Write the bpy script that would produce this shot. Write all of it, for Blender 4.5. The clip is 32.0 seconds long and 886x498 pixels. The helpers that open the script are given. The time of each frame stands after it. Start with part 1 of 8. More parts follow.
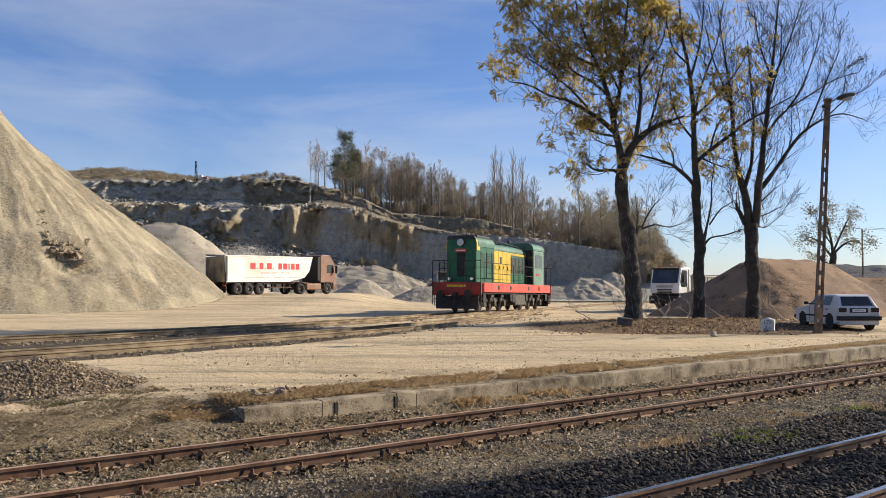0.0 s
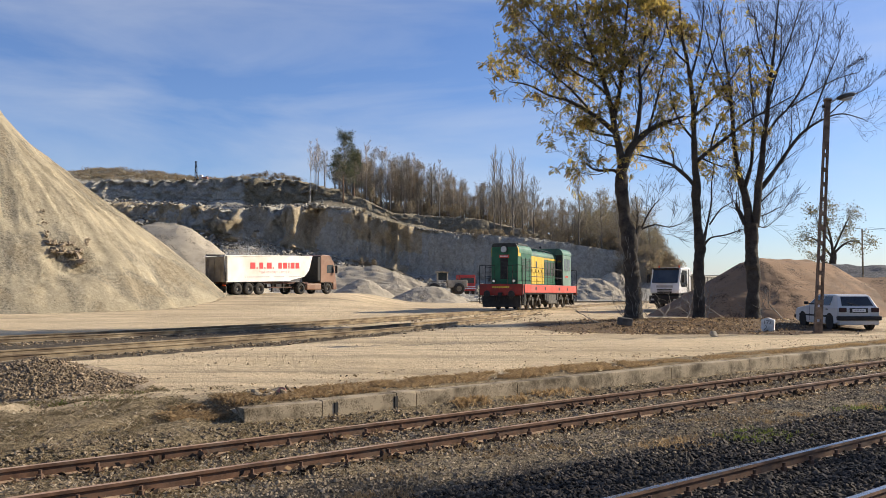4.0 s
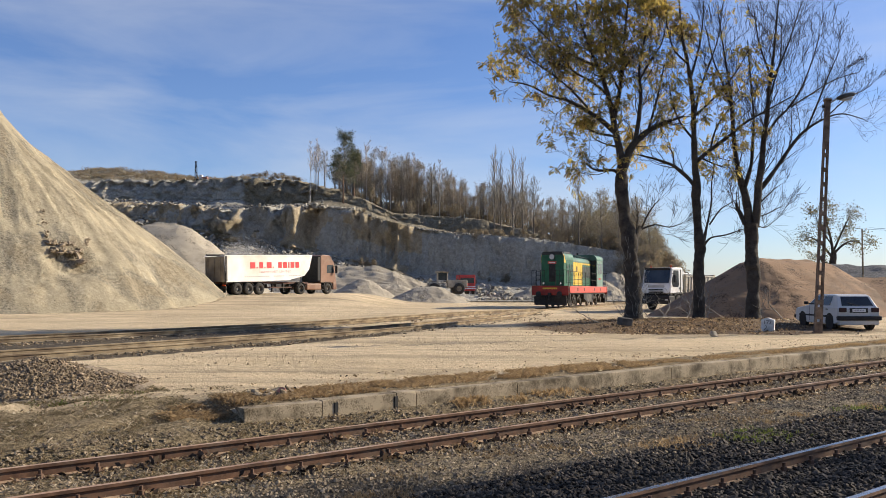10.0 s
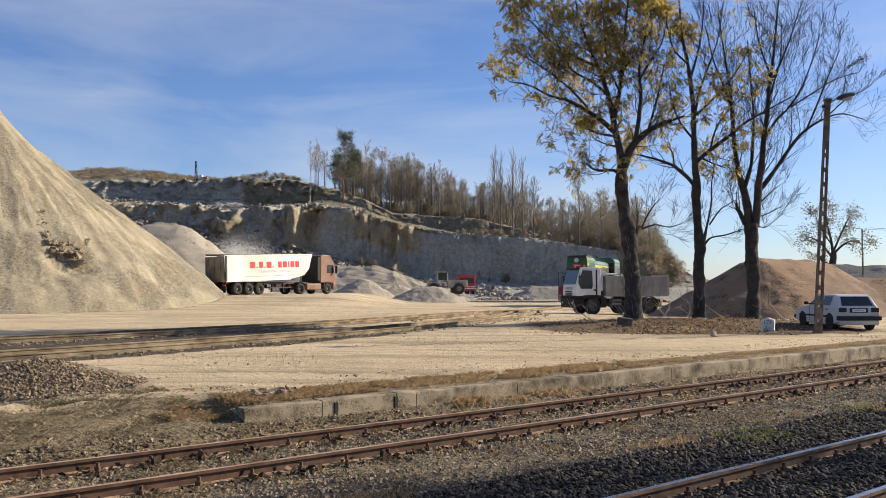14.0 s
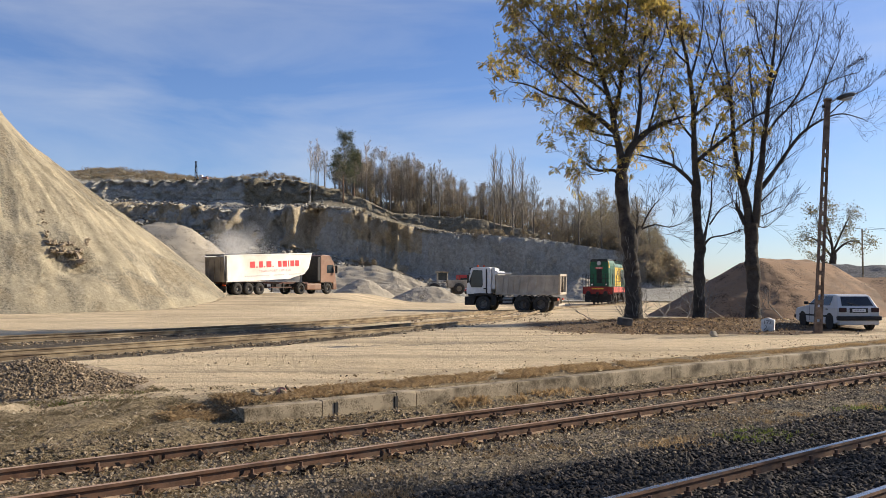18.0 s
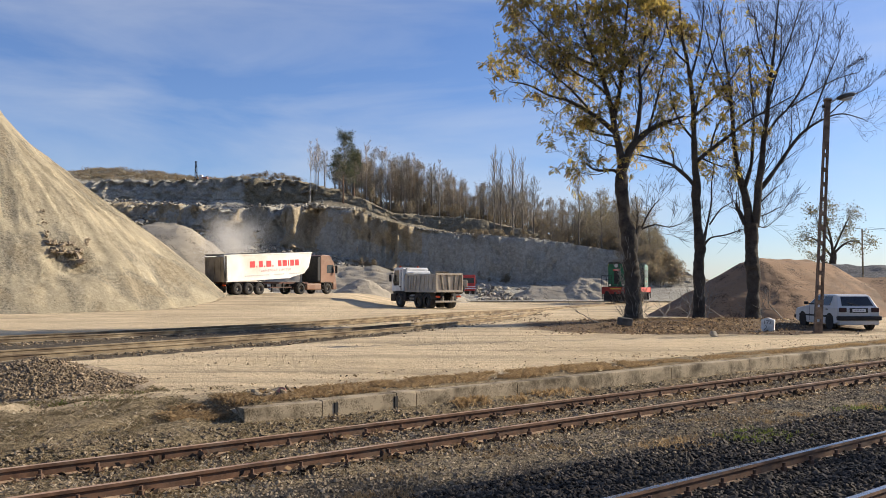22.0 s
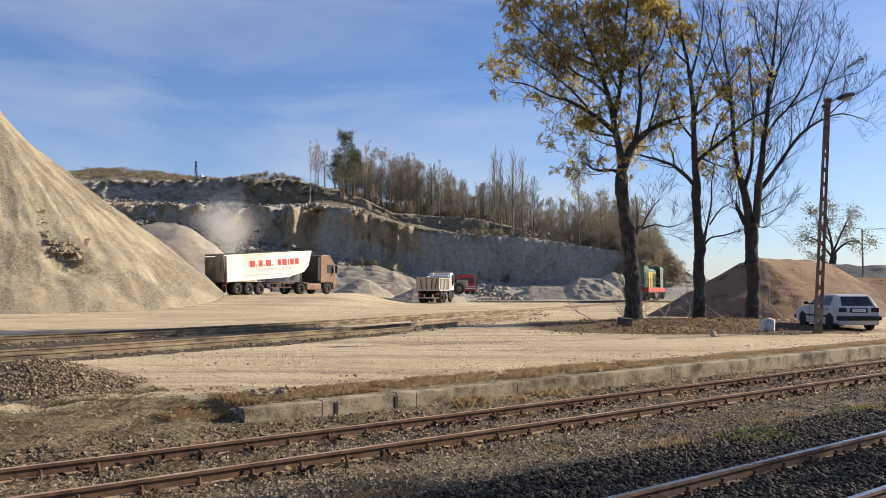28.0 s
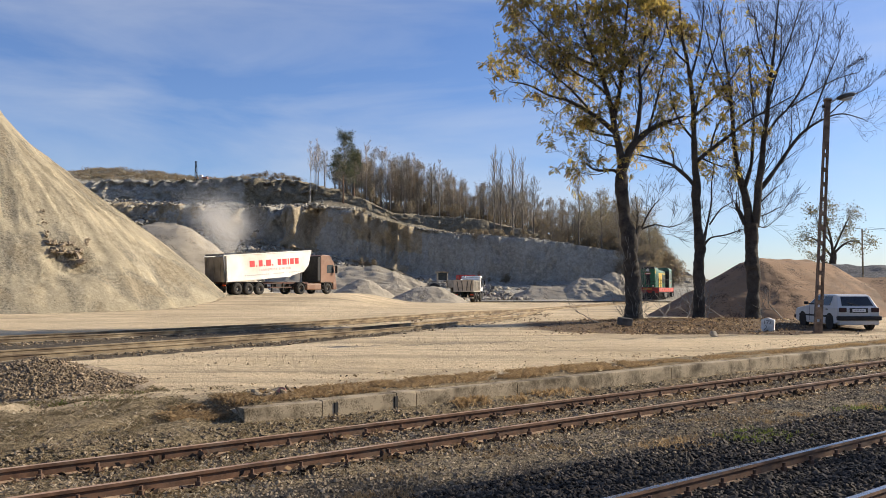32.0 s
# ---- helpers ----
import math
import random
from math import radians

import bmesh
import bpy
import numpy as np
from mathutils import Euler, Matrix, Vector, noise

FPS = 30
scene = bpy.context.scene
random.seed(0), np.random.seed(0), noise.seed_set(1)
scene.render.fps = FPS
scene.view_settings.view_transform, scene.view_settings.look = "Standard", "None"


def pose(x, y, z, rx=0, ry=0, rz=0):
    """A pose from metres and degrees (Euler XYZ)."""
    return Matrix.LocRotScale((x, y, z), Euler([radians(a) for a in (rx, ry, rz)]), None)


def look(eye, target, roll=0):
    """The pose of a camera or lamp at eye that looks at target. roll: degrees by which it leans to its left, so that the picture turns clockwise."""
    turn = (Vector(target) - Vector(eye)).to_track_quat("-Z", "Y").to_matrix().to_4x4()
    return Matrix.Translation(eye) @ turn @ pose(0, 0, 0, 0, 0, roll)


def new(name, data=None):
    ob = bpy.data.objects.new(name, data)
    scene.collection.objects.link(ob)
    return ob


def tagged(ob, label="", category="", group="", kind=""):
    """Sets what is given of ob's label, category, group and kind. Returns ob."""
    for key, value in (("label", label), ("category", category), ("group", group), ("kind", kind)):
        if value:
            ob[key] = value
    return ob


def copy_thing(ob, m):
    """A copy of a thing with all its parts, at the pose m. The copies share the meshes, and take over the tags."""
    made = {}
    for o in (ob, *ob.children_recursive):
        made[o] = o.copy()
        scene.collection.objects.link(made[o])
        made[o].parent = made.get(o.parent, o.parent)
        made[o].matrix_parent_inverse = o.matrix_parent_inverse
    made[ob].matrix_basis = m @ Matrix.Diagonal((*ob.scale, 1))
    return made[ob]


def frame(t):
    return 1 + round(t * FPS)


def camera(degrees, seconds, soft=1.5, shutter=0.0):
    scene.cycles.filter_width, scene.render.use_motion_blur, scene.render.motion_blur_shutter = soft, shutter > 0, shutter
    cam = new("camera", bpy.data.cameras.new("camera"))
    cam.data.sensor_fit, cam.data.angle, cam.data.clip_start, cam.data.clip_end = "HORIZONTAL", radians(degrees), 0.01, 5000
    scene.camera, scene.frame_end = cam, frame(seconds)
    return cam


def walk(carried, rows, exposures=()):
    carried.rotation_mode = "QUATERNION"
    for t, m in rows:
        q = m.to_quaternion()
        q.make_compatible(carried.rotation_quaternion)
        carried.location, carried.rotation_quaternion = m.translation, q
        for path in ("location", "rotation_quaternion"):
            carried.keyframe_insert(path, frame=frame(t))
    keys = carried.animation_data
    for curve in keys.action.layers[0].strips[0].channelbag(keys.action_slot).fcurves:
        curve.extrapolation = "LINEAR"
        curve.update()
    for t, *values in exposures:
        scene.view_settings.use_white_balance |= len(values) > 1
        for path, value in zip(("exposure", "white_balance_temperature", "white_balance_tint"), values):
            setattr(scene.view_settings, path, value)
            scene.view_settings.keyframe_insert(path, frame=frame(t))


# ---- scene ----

# ---------------------------------------------------------------- camera
EYE = (0.0, 0.0, 1.68)
cam = camera(55.19, 32.0, soft=0.65)
VIEW = look(EYE, (0.0, 100.0, 1.68 + 4.233))
walk(cam, [(0.0, VIEW), (32.0, VIEW)], exposures=[(0.0, 0.60, 6500, 10), (32.0, 0.60, 6500, 10)])

# ---------------------------------------------------------------- light
SUN_ELEV, SUN_AZ = 24.5, 69.0      # degrees; azimuth from +Y towards +X
TO_SUN = Vector((math.sin(radians(SUN_AZ)) * math.cos(radians(SUN_ELEV)),
                 math.cos(radians(SUN_AZ)) * math.cos(radians(SUN_ELEV)),
                 math.sin(radians(SUN_ELEV))))
world = bpy.data.worlds.new("world")
scene.world = world
world.use_nodes = True
wn, wl = world.node_tree.nodes, world.node_tree.links
sky = wn.new("ShaderNodeTexSky")
sky.sky_type = "NISHITA"
sky.sun_disc = False
sky.sun_elevation = radians(SUN_ELEV)
sky.sun_rotation = radians(SUN_AZ)
sky.air_density, sky.dust_density, sky.ozone_density = 1.0, 0.25, 3.0
# thin high cloud over the clear sky
wtc = wn.new("ShaderNodeTexCoord")
wmap = wn.new("ShaderNodeMapping")
wmap.inputs["Scale"].default_value = (1.1, 1.1, 5.5)
wmap.inputs["Rotation"].default_value = (0.0, 0.22, 0.3)
wcl = wn.new("ShaderNodeTexNoise")
wcl.inputs["Scale"].default_value, wcl.inputs["Detail"].default_value, wcl.inputs["Roughness"].default_value = 1.6, 7.0, 0.55
wcl.inputs["Distortion"].default_value = 0.5
wrm = wn.new("ShaderNodeValToRGB")
wrm.color_ramp.elements[0].position, wrm.color_ramp.elements[1].position = 0.44, 0.80
wrm.color_ramp.elements[0].color, wrm.color_ramp.elements[1].color = (0, 0, 0, 1), (0.55, 0.55, 0.55, 1)
wtint = wn.new("ShaderNodeMix")
wtint.data_type, wtint.blend_type = "RGBA", "MULTIPLY"
wtint.inputs["Factor"].default_value = 1.0
wtint.inputs["B"].default_value = (0.88, 0.97, 1.27, 1)
wmix = wn.new("ShaderNodeMix")
wmix.data_type = "RGBA"
wmix.inputs["B"].default_value = (6.6, 6.9, 7.4, 1)
wl.new(wtc.outputs["Generated"], wmap.inputs["Vector"])
wl.new(wmap.outputs[0], wcl.inputs["Vector"])
wl.new(wcl.outputs["Fac"], wrm.inputs[0])
wl.new(sky.outputs[0], wtint.inputs["A"])
wl.new(wtint.outputs["Result"], wmix.inputs["A"])
wl.new(wrm.outputs[0], wmix.inputs["Factor"])
wl.new(wmix.outputs["Result"], wn["Background"].inputs[0])
wn["Background"].inputs[1].default_value = 0.073
sun_data = bpy.data.lights.new("sun", "SUN")
sun_data.energy, sun_data.angle, sun_data.color = 5.0, radians(0.55), (1.0, 0.885, 0.71)
sun = new("sun", sun_data)
sun.matrix_world = look(TO_SUN * 200, (0, 0, 0))


# ---------------------------------------------------------------- materials
def material(name, c1, c2, scale=4.0, rough=0.8, metal=0.0, bump=0.3, bump_scale=40.0, c3=None, spread=0.35, spec=0.3, island=False, per_object=0.0, detail=8.0, grain=0.35):
    """Two colours mixed by a coarse and a fine noise; c3 adds stains."""
    m = bpy.data.materials.new(name)
    m.use_nodes = True
    nt = m.node_tree
    n, l = nt.nodes, nt.links
    b = n["Principled BSDF"]
    tc = n.new("ShaderNodeTexCoord")
    big = n.new("ShaderNodeTexNoise")
    big.inputs["Scale"].default_value, big.inputs["Detail"].default_value = scale, detail
    fine = n.new("ShaderNodeTexNoise")
    fine.inputs["Scale"].default_value, fine.inputs["Detail"].default_value = bump_scale, 4.0
    for t in (big, fine):
        l.new(tc.outputs["Object"], t.inputs["Vector"])
    add = n.new("ShaderNodeMath")
    add.operation = "MULTIPLY_ADD"
    l.new(fine.outputs["Fac"], add.inputs[0])
    add.inputs[1].default_value = grain
    l.new(big.outputs["Fac"], add.inputs[2])
    ramp = n.new("ShaderNodeValToRGB")
    ramp.color_ramp.elements[0].position, ramp.color_ramp.elements[1].position = 0.5 + 0.5 * grain - spread / 2, 0.5 + 0.5 * grain + spread / 2
    ramp.color_ramp.elements[0].color, ramp.color_ramp.elements[1].color = (*c1, 1), (*c2, 1)
    l.new(add.outputs[0], ramp.inputs[0])
    col = ramp.outputs[0]
    if c3:
        st = n.new("ShaderNodeTexNoise")
        st.inputs["Scale"].default_value, st.inputs["Detail"].default_value, st.inputs["Roughness"].default_value = scale * 0.37, 10.0, 0.65
        l.new(tc.outputs["Object"], st.inputs["Vector"])
        sr = n.new("ShaderNodeValToRGB")
        sr.color_ramp.elements[0].position, sr.color_ramp.elements[1].position = 0.5, 0.66
        l.new(st.outputs["Fac"], sr.inputs[0])
        mix = n.new("ShaderNodeMix")
        mix.data_type = "RGBA"
        l.new(sr.outputs[0], mix.inputs["Factor"])
        l.new(col, mix.inputs["A"])
        mix.inputs["B"].default_value = (*c3, 1)
        col = mix.outputs["Result"]
    if island or per_object:
        rnd = n.new("ShaderNodeNewGeometry").outputs["Random Per Island"] if island else n.new("ShaderNodeObjectInfo").outputs["Random"]
        mr = n.new("ShaderNodeMapRange")
        amount = per_object or 0.5
        mr.inputs["To Min"].default_value, mr.inputs["To Max"].default_value = 1 - amount, 1 + amount
        l.new(rnd, mr.inputs["Value"])
        hsv = n.new("ShaderNodeHueSaturation")
        l.new(mr.outputs[0], hsv.inputs["Value"])
        l.new(col, hsv.inputs["Color"])
        col = hsv.outputs[0]
    l.new(col, b.inputs["Base Color"])
    b.inputs["Metallic"].default_value = metal
    b.inputs["Specular IOR Level"].default_value = spec
    rr = n.new("ShaderNodeMapRange")
    rr.inputs["To Min"].default_value, rr.inputs["To Max"].default_value = max(0.03, rough - 0.12), min(1, rough + 0.12)
    l.new(big.outputs["Fac"], rr.inputs["Value"])
    l.new(rr.outputs[0], b.inputs["Roughness"])
    if bump:
        bp = n.new("ShaderNodeBump")
        bp.inputs["Strength"].default_value = bump
        bp.inputs["Distance"].default_value = min(0.5, 1.0 / bump_scale)
        l.new(fine.outputs["Fac"], bp.inputs["Height"])
        l.new(bp.outputs[0], b.inputs["Normal"])
    return m


M = {}
M["gravel"] = material("gravel", (0.15, 0.127, 0.095), (0.40, 0.347, 0.265), 0.7, 0.95, bump=0.8, bump_scale=7.0, c3=(0.27, 0.235, 0.18), spread=0.5, grain=1.2)
M["brown_soil"] = material("brown_soil", (0.060, 0.035, 0.020), (0.27, 0.168, 0.096), 0.8, 0.95, bump=0.4, bump_scale=11.0, c3=(0.165, 0.11, 0.07), spread=0.5, grain=1.1)
M["ballast"] = material("ballast", (0.10, 0.09, 0.08), (0.20, 0.185, 0.16), 1.2, 0.95, bump=0.8, bump_scale=30.0, c3=(0.15, 0.125, 0.09))
M["stone"] = material("stone", (0.10, 0.098, 0.095), (0.22, 0.21, 0.20), 9.0, 0.9, bump=0.5, bump_scale=60.0, island=True)
M["rail_rust"] = material("rail_rust", (0.068, 0.036, 0.022), (0.165, 0.088, 0.052), 6.0, 0.75, bump=0.2, bump_scale=80.0, c3=(0.13, 0.085, 0.058))
M["rail_top"] = material("rail_top", (0.30, 0.25, 0.21), (0.50, 0.45, 0.41), 3.0, 0.27, metal=0.9, bump=0.05)
M["rail_worn"] = material("rail_worn", (0.22, 0.12, 0.07), (0.42, 0.265, 0.17), 3.0, 0.6, bump=0.1, c3=(0.48, 0.36, 0.27))
# paler rail foot: the light falling on it is put into the colour
M["rail_foot_lit"] = material("rail_foot_lit", (0.20, 0.128, 0.08), (0.39, 0.275, 0.18), 5.0, 0.9, bump=0.3, c3=(0.12, 0.08, 0.055))
M["wood"] = material("wood", (0.05, 0.042, 0.035), (0.12, 0.10, 0.08), 5.0, 0.9, bump=0.6, bump_scale=50.0)
M["concrete"] = material("concrete", (0.11, 0.083, 0.049), (0.37, 0.298, 0.20), 3.2, 0.95, bump=0.35, bump_scale=38.0, c3=(0.075, 0.056, 0.033), spread=0.5, grain=0.9)
M["bark"] = material("bark", (0.035, 0.028, 0.022), (0.085, 0.07, 0.055), 3.0, 0.95, bump=1.0, bump_scale=18.0)
M["green"] = material("green", (0.010, 0.075, 0.036), (0.022, 0.125, 0.062), 1.5, 0.5, bump=0.08, c3=(0.03, 0.08, 0.05))
M["yellow"] = material("yellow", (0.50, 0.32, 0.02), (0.68, 0.46, 0.05), 1.5, 0.5, bump=0.08, c3=(0.42, 0.28, 0.06))
M["black"] = material("black", (0.012, 0.012, 0.012), (0.035, 0.032, 0.03), 3.0, 0.7, bump=0.2)
M["white"] = material("white", (0.66, 0.65, 0.62), (0.80, 0.79, 0.76), 1.2, 0.5, bump=0.03)
M["loco_red"] = material("loco_red", (0.42, 0.045, 0.03), (0.56, 0.09, 0.06), 1.5, 0.6, bump=0.08, c3=(0.40, 0.10, 0.07))
# buffer beam red: the frame red with its shade put in
M["loco_darkred"] = material("loco_darkred", (0.22, 0.02, 0.015), (0.32, 0.04, 0.03), 2.0, 0.6, bump=0.1, c3=(0.14, 0.04, 0.03))
M["loco_black"] = material("loco_black", (0.015, 0.016, 0.015), (0.04, 0.042, 0.04), 3.0, 0.6, bump=0.1)
# roof light put into the colour: the body green made paler
M["roof_green"] = material("roof_green", (0.05, 0.14, 0.085), (0.10, 0.21, 0.14), 1.2, 0.5, bump=0.08, c3=(0.05, 0.08, 0.06))
M["cab_green"] = material("cab_green", (0.10, 0.17, 0.13), (0.16, 0.24, 0.19), 1.2, 0.6, bump=0.08)
M["bogie_grey"] = material("bogie_grey", (0.045, 0.042, 0.038), (0.13, 0.12, 0.105), 3.0, 0.85, bump=0.3)
M["wheel_steel"] = material("wheel_steel", (0.06, 0.05, 0.045), (0.13, 0.11, 0.10), 4.0, 0.5, metal=0.6, bump=0.1)
M["truck_white"] = material("truck_white", (0.62, 0.62, 0.61), (0.78, 0.78, 0.77), 1.2, 0.4, bump=0.03, c3=(0.55, 0.53, 0.49))
M["truck_grey"] = material("truck_grey", (0.28, 0.28, 0.28), (0.42, 0.42, 0.41), 2.0, 0.5, metal=0.3, bump=0.05)
M["tipper_steel"] = material("tipper_steel", (0.25, 0.232, 0.20), (0.43, 0.40, 0.345), 1.6, 0.65, metal=0.05, bump=0.15, c3=(0.32, 0.275, 0.215), grain=0.6, spread=0.5)
M["tailgate"] = material("tailgate", (0.36, 0.30, 0.225), (0.52, 0.445, 0.345), 1.6, 0.7, bump=0.15, c3=(0.30, 0.24, 0.175), grain=0.7, spread=0.5)
M["tipper_dark"] = material("tipper_dark", (0.05, 0.045, 0.04), (0.12, 0.11, 0.095), 2.0, 0.8, bump=0.2)
M["rubber"] = material("rubber", (0.02, 0.019, 0.018), (0.06, 0.055, 0.048), 5.0, 0.9, bump=0.3)
M["rim_grey"] = material("rim_grey", (0.10, 0.095, 0.085), (0.22, 0.20, 0.18), 4.0, 0.7, metal=0.3, bump=0.1)
M["lorry_red"] = material("lorry_red", (0.34, 0.035, 0.035), (0.48, 0.07, 0.06), 2.0, 0.6, bump=0.08)
# dirty chassis red, with the underside shade put into the colour
M["lorry_rust"] = material("lorry_rust", (0.055, 0.028, 0.022), (0.15, 0.07, 0.052), 2.0, 0.75, bump=0.1, c3=(0.10, 0.08, 0.06))
M["lorry_tan"] = material("lorry_tan", (0.17, 0.085, 0.052), (0.27, 0.15, 0.095), 1.2, 0.5, bump=0.05, c3=(0.27, 0.185, 0.125))
M["trailer_white"] = material("trailer_white", (0.66, 0.64, 0.58), (0.80, 0.78, 0.73), 0.8, 0.5, bump=0.03, c3=(0.62, 0.56, 0.47))
M["trailer_grime"] = material("trailer_grime", (0.12, 0.10, 0.075), (0.30, 0.26, 0.20), 1.2, 0.8, bump=0.15, c3=(0.10, 0.08, 0.06), spread=0.5)
M["letter_red"] = material("letter_red", (0.50, 0.03, 0.035), (0.62, 0.06, 0.06), 3.0, 0.5, bump=0.0)
M["letter_pale"] = material("letter_pale", (0.60, 0.24, 0.22), (0.66, 0.32, 0.29), 3.0, 0.5, bump=0.0)
M["letter_grey"] = material("letter_grey", (0.46, 0.43, 0.40), (0.52, 0.50, 0.47), 3.0, 0.5, bump=0.0)
M["dark_gravel"] = material("dark_gravel", (0.08, 0.08, 0.08), (0.20, 0.195, 0.19), 6.0, 0.95, bump=1.0, bump_scale=14.0)
M["car_white"] = material("car_white", (0.48, 0.475, 0.47), (0.60, 0.595, 0.585), 0.8, 0.35, bump=0.0, c3=(0.46, 0.43, 0.39))
M["tail_red"] = material("tail_red", (0.020, 0.010, 0.010), (0.045, 0.014, 0.014), 3.0, 0.3, bump=0.0)
M["beacon"] = material("beacon", (0.45, 0.05, 0.015), (0.60, 0.10, 0.03), 3.0, 0.3, bump=0.0)
M["dark_glass"] = material("dark_glass", (0.012, 0.015, 0.018), (0.03, 0.036, 0.04), 1.0, 0.15, bump=0.0, spec=0.6)
M["lens"] = material("lens", (0.35, 0.36, 0.36), (0.48, 0.49, 0.49), 3.0, 0.15, bump=0.0, spec=0.6)
M["loader_dust"] = material("loader_dust", (0.24, 0.21, 0.165), (0.42, 0.375, 0.30), 1.6, 0.85, bump=0.2, c3=(0.20, 0.16, 0.11))


def lit(name, colour, strength):
    m = bpy.data.materials.new(name)
    m.use_nodes = True
    b = m.node_tree.nodes["Principled BSDF"]
    b.inputs["Base Color"].default_value = (*colour, 1)
    b.inputs["Emission Color"].default_value = (*colour, 1)
    b.inputs["Emission Strength"].default_value = strength
    return m


M["lit_lens"] = lit("lit_lens", (1.0, 0.93, 0.78), 0.12)
M["stone_dark"] = material("stone_dark", (0.018, 0.014, 0.010), (0.092, 0.072, 0.052), 9.0, 0.85, bump=0.3, bump_scale=60.0, island=True, per_object=0.7)
M["stone_mid"] = material("stone_mid", (0.08, 0.058, 0.035), (0.35, 0.275, 0.18), 9.0, 0.9, bump=0.3, bump_scale=60.0, island=True)
M["stone_yard"] = material("stone_yard", (0.36, 0.28, 0.18), (0.56, 0.46, 0.32), 9.0, 0.9, bump=0.4, bump_scale=60.0, island=True, per_object=0.3)
M["stone_pile"] = material("stone_pile", (0.21, 0.175, 0.115), (0.42, 0.35, 0.245), 9.0, 0.9, bump=0.4, bump_scale=60.0, island=True, per_object=0.4)
M["stone_pale"] = material("stone_pale", (0.18, 0.16, 0.127), (0.38, 0.345, 0.28), 2.0, 0.9, bump=0.5, bump_scale=8.0, island=True)
M["clod"] = material("clod", (0.09, 0.063, 0.036), (0.31, 0.235, 0.15), 9.0, 0.95, bump=0.3, bump_scale=60.0, island=True, per_object=0.35)
M["clod_soil"] = material("clod_soil", (0.12, 0.088, 0.055), (0.29, 0.228, 0.155), 4.0, 0.95, bump=0.8, bump_scale=22.0, grain=1.0, spread=0.45)
M["brick_red"] = material("brick_red", (0.32, 0.13, 0.09), (0.44, 0.21, 0.155), 9.0, 0.9, bump=0.4)
M["white_stone"] = material("white_stone", (0.55, 0.54, 0.51), (0.70, 0.69, 0.66), 5.0, 0.85, bump=0.3, c3=(0.38, 0.36, 0.32))
M["lamp_concrete"] = material("lamp_concrete", (0.10, 0.068, 0.048), (0.25, 0.18, 0.13), 4.0, 0.9, bump=0.4, c3=(0.09, 0.062, 0.045))
M["roof_grey"] = material("roof_grey", (0.16, 0.15, 0.15), (0.26, 0.25, 0.24), 2.0, 0.85, bump=0.3)
M["far_bark"] = material("far_bark", (0.11, 0.095, 0.078), (0.21, 0.18, 0.15), 2.0, 0.95, bump=0.3)
M["far_twig"] = material("far_twig", (0.215, 0.19, 0.155), (0.34, 0.305, 0.25), 1.0, 0.95, bump=0.0)
M["far_twig_pale"] = material("far_twig_pale", (0.30, 0.245, 0.19), (0.44, 0.37, 0.295), 1.0, 0.95, bump=0.0)
M["birch_bark"] = material("birch_bark", (0.42, 0.395, 0.36), (0.72, 0.69, 0.64), 1.2, 0.9, bump=0.2)
M["dead_wood"] = material("dead_wood", (0.26, 0.22, 0.17), (0.42, 0.37, 0.30), 3.0, 0.9, bump=0.2)
M["pine_bark"] = material("pine_bark", (0.10, 0.065, 0.045), (0.20, 0.125, 0.08), 2.0, 0.95, bump=0.4)
M["rail_dusty"] = material("rail_dusty", (0.30, 0.22, 0.13), (0.62, 0.50, 0.32), 1.4, 0.85, bump=0.2, c3=(0.24, 0.165, 0.10))
# siding rail sides: rust brown darkened for the shade under the head
M["rail_side_shade"] = material("rail_side_shade", (0.12, 0.085, 0.052), (0.34, 0.265, 0.165), 1.4, 0.9, bump=0.3, c3=(0.10, 0.07, 0.045))
M["sleeper_dusty"] = material("sleeper_dusty", (0.10, 0.085, 0.065), (0.30, 0.25, 0.18), 2.0, 0.95, bump=0.5)


def leaf(name, c1, c2):
    """Thin leaves: some light comes through; each leaf has its own tone."""
    m = bpy.data.materials.new(name)
    m.use_nodes = True
    n, l = m.node_tree.nodes, m.node_tree.links
    b = n["Principled BSDF"]
    rp = n.new("ShaderNodeValToRGB")
    rp.color_ramp.elements[0].color, rp.color_ramp.elements[1].color = (*c1, 1), (*c2, 1)
    l.new(n.new("ShaderNodeNewGeometry").outputs["Random Per Island"], rp.inputs[0])
    l.new(rp.outputs[0], b.inputs["Base Color"])
    b.inputs["Roughness"].default_value = 0.7
    b.inputs["Specular IOR Level"].default_value = 0.25
    tr = n.new("ShaderNodeBsdfTranslucent")
    l.new(rp.outputs[0], tr.inputs["Color"])
    mx = n.new("ShaderNodeMixShader")
    mx.inputs[0].default_value = 0.68
    l.new(b.outputs[0], mx.inputs[1])
    l.new(tr.outputs[0], mx.inputs[2])
    l.new(mx.outputs[0], n["Material Output"].inputs["Surface"])
    return m


M["leaf_olive"] = leaf("leaf_olive", (0.25, 0.215, 0.065), (0.52, 0.44, 0.16))
M["leaf_far_olive"] = leaf("leaf_far_olive", (0.20, 0.17, 0.10), (0.34, 0.295, 0.19))
M["leaf_gold"] = leaf("leaf_gold", (0.44, 0.32, 0.06), (0.70, 0.53, 0.15))
M["leaf_tan"] = leaf("leaf_tan", (0.30, 0.22, 0.09), (0.50, 0.38, 0.18))
M["leaf_green"] = leaf("leaf_green", (0.06, 0.065, 0.022), (0.14, 0.14, 0.05))
M["leaf_brown"] = leaf("leaf_brown", (0.185, 0.15, 0.105), (0.32, 0.27, 0.195))
